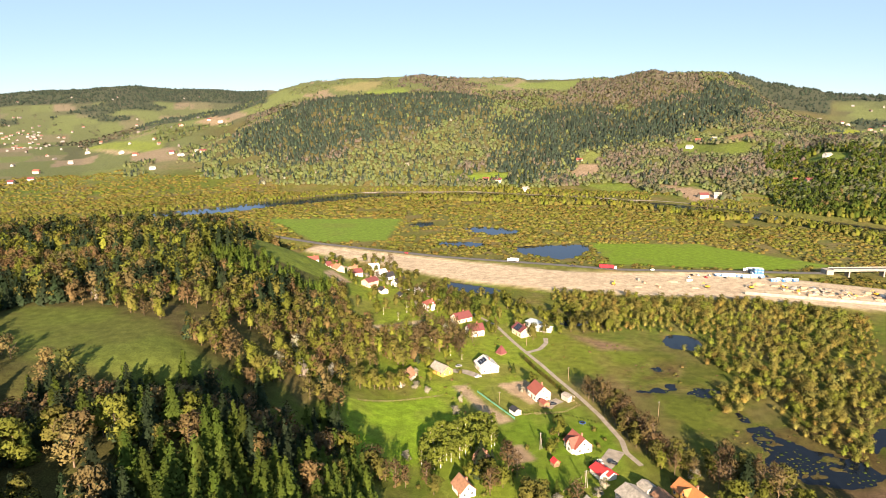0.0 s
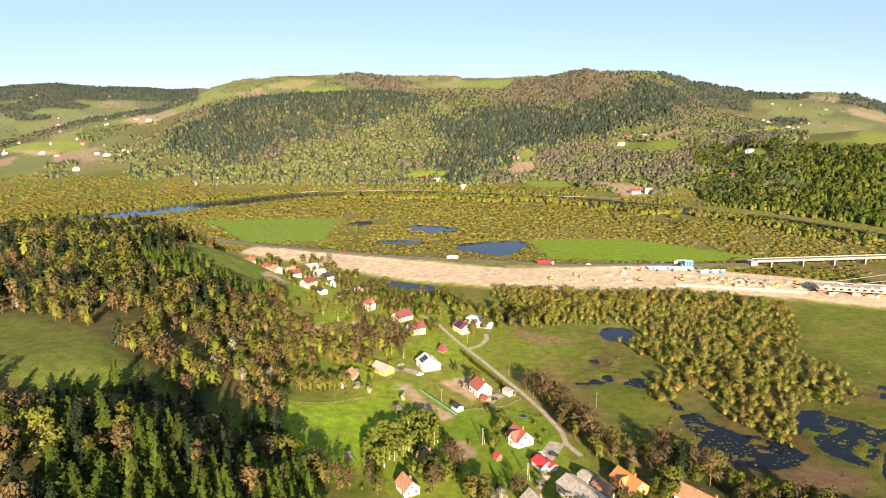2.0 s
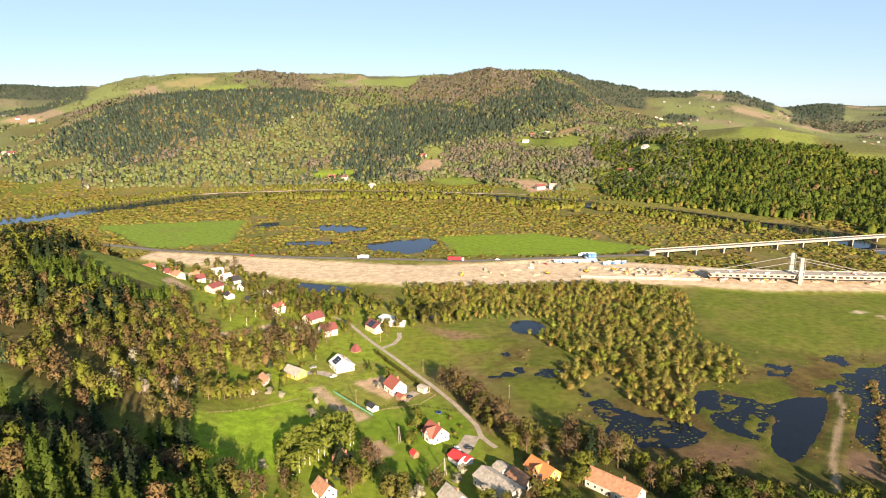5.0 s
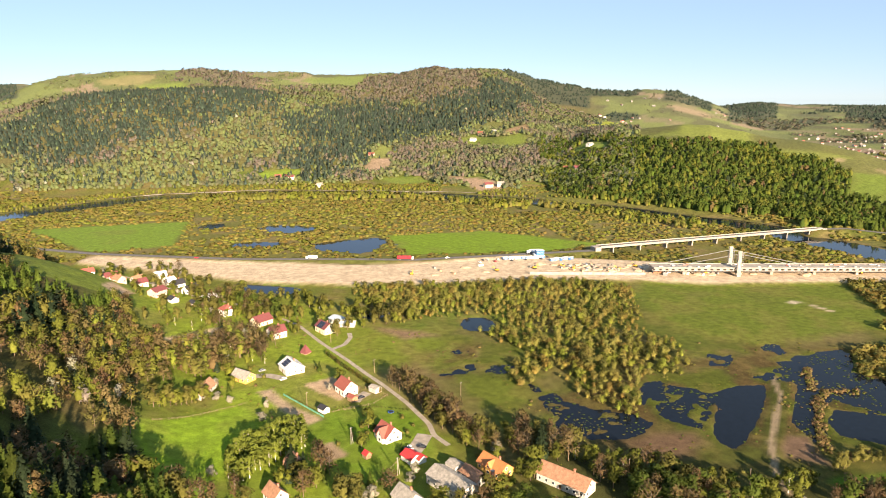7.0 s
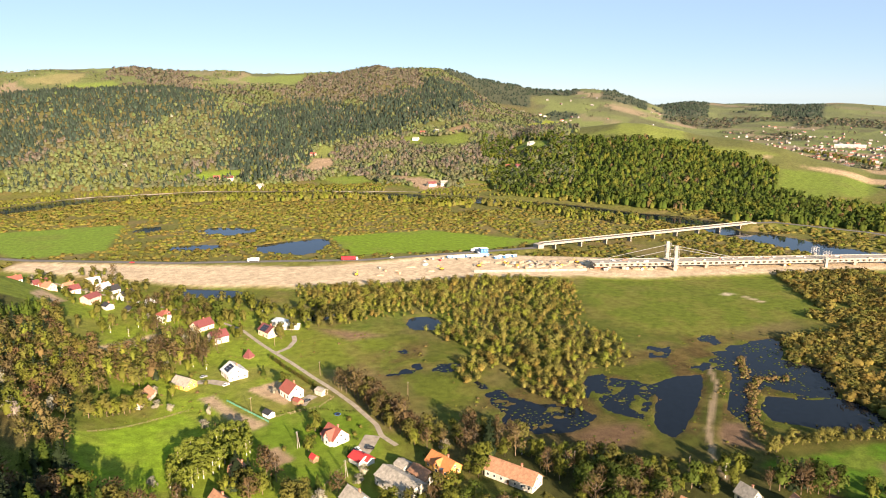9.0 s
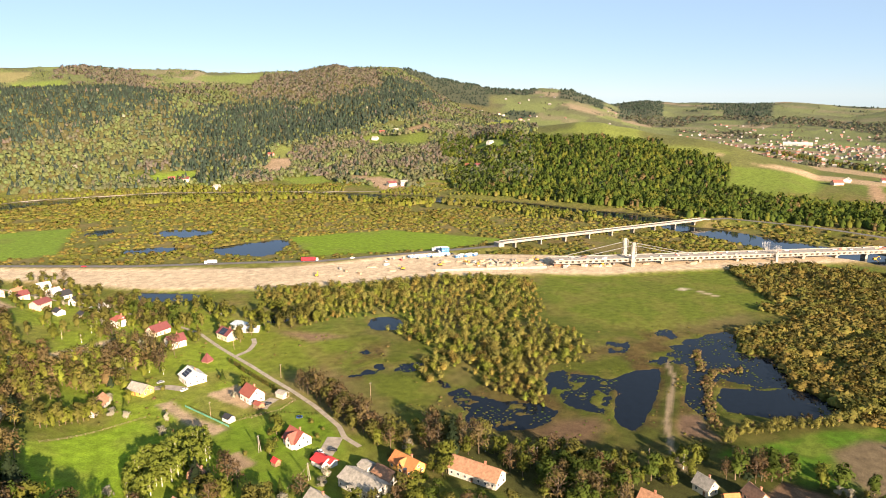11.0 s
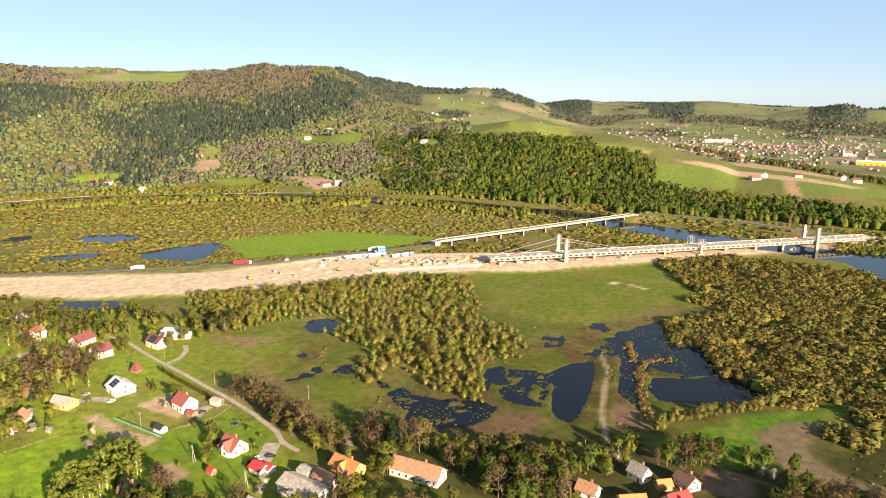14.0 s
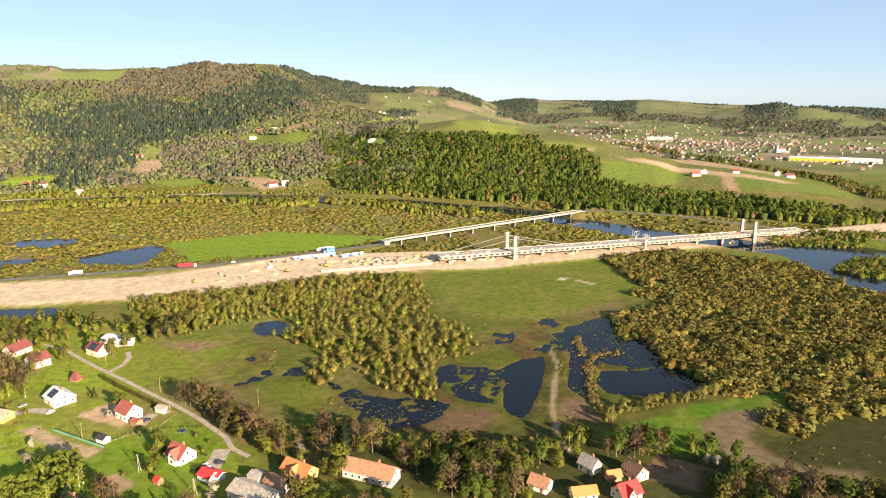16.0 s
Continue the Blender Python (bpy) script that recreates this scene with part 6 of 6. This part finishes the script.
# open yards in front of the larger houses
HOUSE_SPOTS += [(122, 228, 10), (132, 220, 9), (138, 232, 9), (100, 250, 7), (62, 292, 8), (53, 352, 8), (24, 394, 8), (54, 460, 8)]
plant_patch([(-13, 300), (-3, 314), (12, 324), (26, 326), (27, 308), (16, 296), (4, 290), (-8, 280)], 80, ["birch"], 2.1)
plant_patch([(-20, 500), (24, 456), (16, 425), (2, 405), (-8, 430)], 26, ["bare", "bare", "olive", "birch", "lime"], 4.0)
plant_patch([(-45, 560), (-5, 560), (30, 530), (50, 500), (10, 515), (-35, 530)], 36, ["olive", "green", "bare", "deep"], 4.5)
plant_patch([(80, 366), (94, 352), (104, 318), (106, 292), (98, 286), (93, 305), (88, 335)], 34, ["bare", "rust", "bare", "olive"], 4.0)
plant_patch([(96, 292), (112, 296), (140, 282), (150, 262), (138, 256), (120, 268), (100, 280)], 24, ["bare", "rust", "olive", "lime", "green"], 4.2)
plant_patch([(140, 262), (160, 250), (185, 228), (205, 212), (200, 200), (170, 210), (145, 236)], 46, ["olive", "deep", "green", "green", "birch", "rust", "lime"], 3.8)
plant_patch([(150, 225), (175, 212), (190, 204), (180, 180), (160, 195), (146, 210)], 34, ["deep", "deep", "green", "lime", "bare"], 3.8)
plant_patch([(228, 192), (246, 192), (258, 180), (250, 176), (238, 184)], 12, ["spruce", "deep", "rust"], 3.5)
plant_patch([(195, 205), (225, 215), (232, 204), (218, 196), (200, 196)], 10, ["green", "lime", "birch"], 4.0)
plant_patch([(240, 150), (262, 140), (290, 104), (310, 76), (285, 76), (228, 136)], 64, ["deep", "rust", "green", "olive", "deep", "bare"], 3.4)
plant_patch([(260, 172), (276, 156), (272, 150), (256, 164)], 7, ["bush", "green", "blossom", "deep"], 3.0)
plant_patch([(250, 214), (268, 216), (300, 209), (322, 202), (318, 207), (298, 216), (266, 224)], 38, ["willow"], 2.8)
plant_patch([(30, 262), (60, 272), (58, 262), (40, 248)], 14, ["small_spruce", "blossom", "bush", "olive"], 3.0)
plant_patch([(-5, 262), (12, 280), (30, 290), (34, 276), (16, 258)], 18, ["lime", "small_spruce", "rust", "olive", "green"], 3.2)
plant_patch([(60, 500), (100, 520), (130, 478), (85, 470)], 26, ["olive", "green", "lime"], 4.5)
plant_patch([(-40, 600), (0, 590), (50, 555), (70, 520), (60, 510), (20, 560), (-40, 580)], 30, ["olive", "lime", "green"], 5.0)
plant_patch([(-130, 700), (-60, 690), (-20, 610), (-60, 600), (-110, 640)], 26, ["green", "bare", "olive", "blossom"], 6.0)
plant_patch([(28, 300), (60, 330), (80, 330), (84, 300), (60, 290)], 10, ["bush", "small_spruce", "bush"], 6.0)
plant_patch([(56, 262), (72, 246), (108, 236), (140, 222), (128, 208), (80, 225), (50, 245)], 26, ["olive", "green", "bush", "lime", "rust", "deep"], 4.5)
plant_patch([(108, 252), (122, 262), (134, 256), (118, 244)], 7, ["bush", "green", "bush"], 3.5)
plant_patch([(-60, 560), (-20, 545), (0, 520), (-30, 500), (-70, 520)], 20, ["green", "birch", "olive", "lime"], 5.0)
for cx, cy in ((66, 304), (55, 363), (28, 404), (105, 260), (57, 470), (-24, 385), (-1, 398), (-10, 532), (14, 501), (23, 470), (-66, 598), (-24, 576), (-40, 606), (-83, 632), (-112, 668)):
    for k in range(5):
        t = RT.uniform(0, 6.28)
        d = RT.uniform(10, 17)
        bx, by = cx + d * math.cos(t), cy + d * math.sin(t)
        if along(np.array([bx]), np.array([by]), VILLAGE_ROAD)[0][0] > 3.5 and all((bx - hx) ** 2 + (by - hy) ** 2 > 60 for hx, hy, hr in HOUSE_SPOTS):
            plant(["bush", "bush", "lime", "green", "blossom", "small_spruce", "olive"][int(RT.integers(0, 7))], bx, by)
plant_patch([(-38, 262), (-12, 262), (-2, 276), (-14, 268), (-30, 276)], 14, ["bush", "rust", "bush", "olive"], 2.6)
for x, y in ((10, 355), (7, 340), (-9, 367), (-17, 291), (70, 268), (66, 262)):
    plant("blossom", x, y)
for x, y in ((129, 263), (132, 268), (22, 279), (17, 281)):
    plant("spruce", x, y)
for k in range(11):
    plant("lime" if k % 3 else "olive", -47 + 2.6 * k, 362 + 1.5 * k)
for k in range(4):
    plant("bare", -22 + 2.0 * k, 428 + 6 * k)

# clipped hedges: rows of dark evergreen bushes
hedge = Wood()
for line, n, h in (([(52, 424), (58, 402), (66, 378), (73, 357)], 60, 3.0), ([(62, 312), (76, 300)], 10, 1.2), ([(22, 368), (38, 337)], 24, 1.0), ([(46, 344), (66, 340), (82, 330)], 20, 1.0)):
    p = densify(line, 0.3)
    p = p[np.linspace(0, len(p) - 1, n).astype(int)] + RT.normal(size=(n, 2)) * 0.2
    hedge.add("tall", 0, p[:, 0], p[:, 1], ground_z(p[:, 0], p[:, 1]), h * RT.uniform(0.85, 1.15, n), np.full(n, 1.8 if h > 2 else 2.6), tint_of(["green", "olive"], n, RT), RT)
hedge.build("clipped_hedges", "clipped olive-green hedges along the lane and gardens", "hedge")

# reeds and brushwood on the marsh islands
reeds = Wood()
for line, n, w in (([(334, 314), (322, 300), (312, 288)], 110, 2.6), ([(318, 284), (305, 276), (290, 262), (276, 247), (260, 228)], 230, 3.4), ([(318, 284), (336, 277)], 50, 4), ([(262, 222), (300, 222), (336, 206)], 60, 7)):
    p = densify(line, 0.5)
    p = p[RT.integers(0, len(p), n)] + RT.normal(size=(n, 2)) * w * 0.45
    reeds.add("shrub", 1, p[:, 0], p[:, 1], np.maximum(ground_z(p[:, 0], p[:, 1]), WATER), RT.uniform(0.7, 1.9, n), RT.uniform(1.0, 1.5, n), tint_of(["rust", "brown", "brown", "olive"], n, RT), RT)
x, y = scatter(100, 430, 200, 480, 4.6, RT)
zz = ground_z(x, y)
s = (zz > WATER - 0.35) & (zz < WATER + 0.35) & (fbm(x, y, 14, 77, 3) > 0.5)
x, y, zz = x[s], y[s], zz[s]
reeds.add("shrub", 2, x, y, np.maximum(zz, WATER) - 0.05, RT.uniform(0.25, 0.7, len(x)), RT.uniform(1.5, 3.0, len(x)), 0.7 * tint_of(["fresh", "green", "olive", "rust"], len(x), RT), RT)
x, y = scatter(100, 400, 200, 420, 3.2, RT)
weedy = np.max([inside(x, y, poly) * (weed > 0.4) for poly, deep, weed in POOLS], 0) > 0
weedy &= fbm(x, y, 9, 78, 3) > 0.47
x, y = x[weedy], y[weedy]
reeds.add("shrub", 2, x, y, np.full(len(x), WATER - 0.05), RT.uniform(0.10, 0.2, len(x)), RT.uniform(5.0, 14.0, len(x)), 0.6 * tint_of(["green", "larch", "olive"], len(x), RT), RT)
reeds.build("marsh_reeds", "tufts of reed, sedge and brushwood in the marsh", "reeds")
banks = Wood()
for poly, step, h in (([(733, 405), (779, 416), (850, 384), (904, 350), (860, 325), (790, 338), (745, 372)], 5.5, 4.5), ([(668, 300), (714, 316), (759, 294), (720, 262), (664, 268)], 4.5, 5.5)):
    q = np.array(poly)
    x, y = scatter(q[:, 0].min(), q[:, 0].max(), q[:, 1].min(), q[:, 1].max(), step, RT)
    s = (inside(x, y, poly) + 10 * (fbm(x, y, 22, 87, 3) - 0.5) > 0) & ~on_strip(x, y, -8)
    x, y = x[s], y[s]
    banks.add("shrub", 1, x, y, np.maximum(ground_z(x, y), WATER - 0.1), h * RT.uniform(0.6, 1.2, len(x)), RT.uniform(1.0, 1.4, len(x)), tint_of(["olive", "fresh", "green", "scrub"], len(x), RT), RT)
banks.build("bank_bushes", "green willow bushes on the far bank and an islet", "shrubs")
# weeds and small bushes in rough grass
tuft = Wood()
x, y = polar_scatter(-10, 72, 150, 640, 8.5, RT)
zz = ground_z(x, y)
s = (zz > WATER + 0.2) & (zz < 14) & ~open_ground(x, y) & (fbm(x, y, 28, 88, 3) > 0.58) & (inside(x, y, GROVE) < 0) & (along(x, y, VILLAGE_ROAD)[0] > 4)
x, y, zz = x[s], y[s], zz[s]
tuft.add("shrub", 1, x, y, zz, RT.uniform(0.3, 1.2, len(x)) ** 1.3, RT.uniform(1.0, 2.2, len(x)), tint_of(["olive", "fresh", "brown", "willow"], len(x), RT), RT)
tuft.build("rough_bushes", "low bushes and tussocks in rough grass", "shrubs")

# ---- vehicles and site ----
RUBBER = paint("tyre_rubber", (0.02, 0.02, 0.02), 0.9)


def wheel(parent, x, y, r, w=0.3):
    bm = bmesh.new()
    add_tube(bm, (x, y - w / 2, r), (x, y + w / 2, r), r, sides=12)
    t = part("wheel", bm, RUBBER, parent)
    bm = bmesh.new()
    add_tube(bm, (x, y - w / 2 - 0.02, r), (x, y + w / 2 + 0.02, r), r * 0.55, sides=8)
    part("rim", bm, M_STEEL, t)


def car(x, y, turn, mat, label, dz=0.1, big=1.0):
    c = root("car", x, y, gz1(x, y) + dz, turn, label, "car", "cars")
    bm = boxes(((0, 0, 0.62), (4.3 * big, 1.75, 0.62)))
    part("body", bm, mat, c, bevel=0.14)
    part("cabin", boxes(((-0.2, 0, 1.15), (2.5 * big, 1.6, 0.62), 0, 0.78)), M_GLASS, c, bevel=0.08)
    part("roof", boxes(((-0.2, 0, 1.48), (1.9 * big, 1.25, 0.07))), mat, c, bevel=0.03)
    for u in (-1.35, 1.35):
        for v in (-0.78, 0.78):
            wheel(c, u * big, v, 0.32, 0.22)


def truck(x, y, z, turn, mat, cabmat, label, L=13.0, H=2.8):
    t = root("lorry", x, y, z, turn, label, "lorry", "lorries")
    part("trailer", boxes(((-1.5, 0, 1.2 + H / 2), (L, 2.5, H))), mat, t, bevel=0.06)
    part("cab", boxes(((L / 2 + 0.2, 0, 1.9), (2.2, 2.4, 2.6), 0, 0.9)), cabmat, t, bevel=0.15)
    part("windscreen", boxes(((L / 2 + 1.22, 0, 2.4), (0.1, 2.0, 0.9))), M_GLASS, t)
    part("chassis", boxes(((0, 0, 0.85), (L + 2, 1.0, 0.35))), RUBBER, t)
    for u in (-L / 2 + 0.6, -L / 2 + 1.9, L / 2 - 1.6, L / 2 + 0.6):
        for v in (-1.05, 1.05):
            wheel(t, u, v, 0.5)


def digger(x, y, turn, label, size=1.0):
    d = root("excavator", x, y, gz1(x, y), turn, label, "excavator", "site machines")
    ym = paint("machine_yellow", (0.62, 0.36, 0.03), 0.5)
    for v in (-1.1, 1.1):
        part("track", boxes(((0, v * size, 0.45 * size), (3.8 * size, 0.6 * size, 0.9 * size))), RUBBER, d, bevel=0.2 * size)
    part("house", boxes(((-0.5 * size, 0, 1.6 * size), (3.2 * size, 2.5 * size, 1.2 * size))), ym, d, bevel=0.1)
    part("cab", boxes(((0.6 * size, 0.7 * size, 2.4 * size), (1.5 * size, 1.0 * size, 1.5 * size))), M_GLASS, d, bevel=0.06)
    bm = bmesh.new()
    add_tube(bm, (1.0 * size, -0.3, 1.7 * size), (3.8 * size, -0.3, 4.2 * size), 0.28 * size, 0.22 * size, 6)
    part("boom", bm, ym, d)
    bm = bmesh.new()
    add_tube(bm, (3.8 * size, -0.3, 4.2 * size), (5.6 * size, -0.3, 1.6 * size), 0.2 * size, 0.16 * size, 6)
    part("arm", bm, ym, d)
    part("bucket", boxes(((5.6 * size, -0.3, 1.0 * size), (0.9 * size, 1.1 * size, 0.9 * size), 0, 0.7)), M_STEEL, d)


def cabin(x, y, turn, mat, label, level=0):
    c = root("site_cabin", x, y, gz1(x, y) + 2.65 * level + 0.05, turn, label, "cabin", "site cabins")
    part("body", boxes(((0, 0, 1.3), (6.0, 2.45, 2.6))), mat, c, bevel=0.05)
    part("roof_rim", boxes(((0, 0, 2.60), (6.1, 2.55, 0.12))), FRAME, c)
    for u in (-1.8, 1.6):
        w = part("window", boxes(((u, -1.24, 1.5), (1.2, 0.08, 1.0))), FRAME, c)
        part("pane", boxes(((u, -1.27, 1.5), (1.0, 0.06, 0.8))), M_GLASS, w)
    part("door", boxes(((0, -1.24, 1.05), (0.9, 0.08, 2.0))), M_STEEL, c)


BLUE = paint("cabin_blue", (0.05, 0.16, 0.36), 0.5)
WHITEP = paint("white_paint", (0.78, 0.78, 0.76), 0.4, bump=0)
REDP = paint("red_paint", (0.55, 0.02, 0.03), 0.45, bump=0)
BLACKP = paint("black_paint", (0.02, 0.02, 0.025), 0.25, bump=0)
SILVER = paint("silver_paint", (0.45, 0.46, 0.48), 0.3, metal=0.5, bump=0)
zr = 3.3
truck(163, 655.5, zr, -17, REDP, WHITEP, "red lorry on the main road", 14)
truck(72, 685.5, zr, 160, WHITEP, WHITEP, "white lorry on the main road", 9)
truck(298, 643.5, zr + 0.4, 176, WHITEP, WHITEP, "white coach-bodied lorry near the bridge", 11)
car(205, 649, -6, WHITEP, "white car on the main road")
car(-40, 724, -26, REDP, "red car on the main road")
car(130, 667, -15, BLACKP, "dark car on the main road")
for k in range(9):
    cabin(296 + 3.0 * (k % 3), 628 + 6.3 * (k // 3) * 0.5, 84, BLUE if k % 2 else WHITEP, "blue and white stacked site cabin" if k % 2 else "white site cabin on the sand", 0)
for k in range(6):
    cabin(297 + 3.0 * (k % 3), 631, 84, BLUE, "blue site cabin stacked on another", 1 + k // 3)
for k in range(7):
    cabin(262 + 6.4 * k, 632 - 1.0 * k, -2 + 3 * (k % 2), BLUE if k % 3 == 0 else WHITEP, "site cabin in a row beside the road")
for k in range(5):
    cabin(306 + 5 * k, 612 + 2 * (k % 2), 20 * (k % 3), WHITEP if k % 2 else BLUE, "loose site cabin among building materials")
rng = random.Random(5)
for k in range(16):
    car(232 + 5.5 * k + rng.uniform(-1, 1), 634 - 0.35 * k - (8 if k % 3 == 0 else 0), rng.uniform(70, 100), rng.choice([WHITEP, BLACKP, SILVER, REDP]), "parked car at the building site")
for x, y in ((304, 586), (310, 575), (275, 588), (236, 590), (372, 566), (384, 552), (155, 600), (350, 560), (420, 522), (560, 480), (700, 432), (760, 420)):
    digger(x, y, rng.uniform(0, 360), "yellow excavator on the sandy site", 1.0)
PILE = paint("sand_heap", (0.38, 0.29, 0.2), 0.95, grain=2.0, bump=0.6)
for k in range(110):
    u = rng.uniform(0.28, 0.62) if k % 3 == 0 else rng.uniform(0.40, 0.50)
    p = densify(STRIP, 3.0)
    c = p[int(u * (len(p) - 1))]
    x, y = c[0] + rng.uniform(-16, 16), c[1] + rng.uniform(-14, 14)
    if rng.random() < 0.4:
        bm = bmesh.new()
        bmesh.ops.create_icosphere(bm, subdivisions=2, radius=1.0)
        s = rng.uniform(1.5, 4.5)
        for v in bm.verts:
            v.co = Vector((v.co.x * s * 1.4, v.co.y * s, max(v.co.z, -0.3) * s * 0.42)) * (1 + 0.3 * noise.noise(v.co * 1.7 + Vector((k, 0, 0))))
        me = bpy.data.meshes.new("sand_mound")
        bm.to_mesh(me)
        bm.free()
        me.materials.append(PILE)
        ob = tagged(new("sand_mound", me), "mound of pale sand on the building site", "mound", "sand mounds")
        ob.location = (x, y, gz1(x, y))
    else:
        mat = rng.choice([M_STEEL, M_CONCRETE, M_WOOD, paint("stack_white", (0.65, 0.64, 0.6), 0.6), paint("stack_tan", (0.42, 0.30, 0.19), 0.8), M_CONCRETE])
        e = root("material_pile", x, y, gz1(x, y), rng.uniform(0, 180), "stack of building materials on the sand", "stack", "material stacks")
        for q in range(3):
            part("layer", boxes(((rng.uniform(-0.3, 0.3), rng.uniform(-0.2, 0.2), 0.3 + 0.6 * q), (rng.uniform(3, 6), rng.uniform(1.2, 2.4), 0.55))), mat, e)
shed = root("rusty_steel_frame", 380, 541, gz1(380, 541), -18, "rust-red formwork frame at the bridge end", "formwork")
for u in (-4, 0, 4):
    for v in (-4, 4):
        part("post", boxes(((u, v, 2.5), (0.4, 0.4, 5.4))), paint("rust_steel", (0.30, 0.12, 0.06), 0.7), shed)
part("platform", boxes(((0, 0, 5.3), (9.5, 9.5, 0.5))), paint("rust_steel", (0.30, 0.12, 0.06), 0.7), shed)
part("panel", boxes(((0, -4.3, 2.8), (9.0, 0.2, 4.4))), paint("rust_steel", (0.30, 0.12, 0.06), 0.7), shed)
# cars in the village
car(79, 289.5, 150, BLACKP, "black car parked on the paved yard", 0.15)
car(71.5, 289.5, 100, BLACKP, "dark car beside the red-roofed garage", 0.15)
car(73.4, 290.5, 100, WHITEP, "white car beside the red-roofed garage", 0.15)
car(61, 352.5, 20, BLACKP, "dark car in front of the white house", 0.15)
car(10, 408, 20, SILVER, "silver car in the solar house's yard", 0.15)
car(21.5, 391, 30, WHITEP, "white car in the solar house's yard", 0.15)

# ---- poles, fences, garden things ----
def pole(x, y, h=8.5, twin=False):
    p = root("utility_pole", x, y, gz1(x, y), 30, "tall wooden utility pole with a crossarm", "pole", "utility poles")
    bm = bmesh.new()
    add_tube(bm, (0, 0, -0.5), (0, 0, h), 0.16, 0.1, 8)
    if twin:
        add_tube(bm, (1.4, 0, -0.5), (0.15, 0, h - 0.4), 0.16, 0.1, 8)
    part("post", bm, M_CONCRETE if twin else M_WOOD, p)
    part("crossarm", boxes(((0, 0, h - 0.5), (1.8, 0.12, 0.12))), M_STEEL, p)


for x, y, tw in ((62, 269, True), (47, 303, True), (75.5, 386, False), (115, 338, False), (57.5, 446, False), (31, 350, False), (53, 476, False), (110, 300, False), (-6, 452, False), (140, 270, False), (160, 238, False), (205, 215, False)):
    pole(x, y, 9.0, tw)


def fence(line, mat, label, h=1.2, step=2.5):
    p = densify(line, step)
    z = ground_z(p[:, 0], p[:, 1])
    e = root("fence", p[0, 0], p[0, 1], z[0], 0, label, "fence", "garden fences")
    for k in range(len(p)):
        o = p[k] - p[0]
        part("post", boxes(((o[0], o[1], z[k] - z[0] + h / 2), (0.1, 0.1, h + 0.2))), mat, e)
        if k:
            a, b = p[k - 1] - p[0], p[k] - p[0]
            if mat == M_WOOD:
                for hh in (0.45, 0.9):
                    bm = bmesh.new()
                    add_tube(bm, (a[0], a[1], z[k - 1] - z[0] + hh), (b[0], b[1], z[k] - z[0] + hh), 0.04, sides=4)
                    part("rail", bm, mat, e)
                continue
            bm = bmesh.new()
            add_poly(bm, [(a[0], a[1], z[k - 1] - z[0] + 0.15), (b[0], b[1], z[k] - z[0] + 0.15), (b[0], b[1], z[k] - z[0] + h), (a[0], a[1], z[k - 1] - z[0] + h)], (0.03, 0.03, 0))
            part("panel", bm, mat, e)


GREENF = paint("green_mesh_fence", (0.10, 0.28, 0.20), 0.6)
fence([(20, 369), (38, 335)], GREENF, "green mesh fence along a vegetable plot")
fence([(66, 365), (76, 352), (66, 343), (50, 340)], M_WOOD, "low wooden fence round the white house's yard")
fence([(26, 336), (44, 340), (58, 343)], M_WOOD, "low wooden garden fence", 1.0)
fence([(-46, 345), (-20, 358), (0, 364)], M_WOOD, "wooden pasture fence along the meadow", 1.0, 4.0)
fence([(70, 286), (60, 275), (52, 266)], M_WOOD, "wooden fence beside the orchard", 1.0)
trampoline = root("trampoline", 73, 330, gz1(73, 330), 0, "round garden trampoline with a blue rim", "trampoline")
bm = bmesh.new()
add_tube(bm, (0, 0, 0.75), (0, 0, 0.85), 1.7, sides=20)
part("rim", bm, paint("blue_pad", (0.03, 0.12, 0.4), 0.6), trampoline)
bm = bmesh.new()
add_tube(bm, (0, 0, 0.84), (0, 0, 0.88), 1.4, sides=20)
part("mat", bm, BLACKP, trampoline)
for k in range(4):
    part("leg", boxes(((1.5 * math.cos(k * 1.57), 1.5 * math.sin(k * 1.57), 0.38), (0.08, 0.08, 0.8))), M_STEEL, trampoline)
for x, y, t in ((54, 555, 70), (61, 528, 70)):
    gl = root("football_goal", x, y, gz1(x, y), t, "white football goal on a small pitch", "goal", "football goals")
    for u in (-2.5, 2.5):
        part("post", boxes(((u, 0, 1.1), (0.14, 0.14, 2.3))), FRAME, gl)
    part("crossbar", boxes(((0, 0, 2.2), (5.1, 0.14, 0.14))), FRAME, gl)
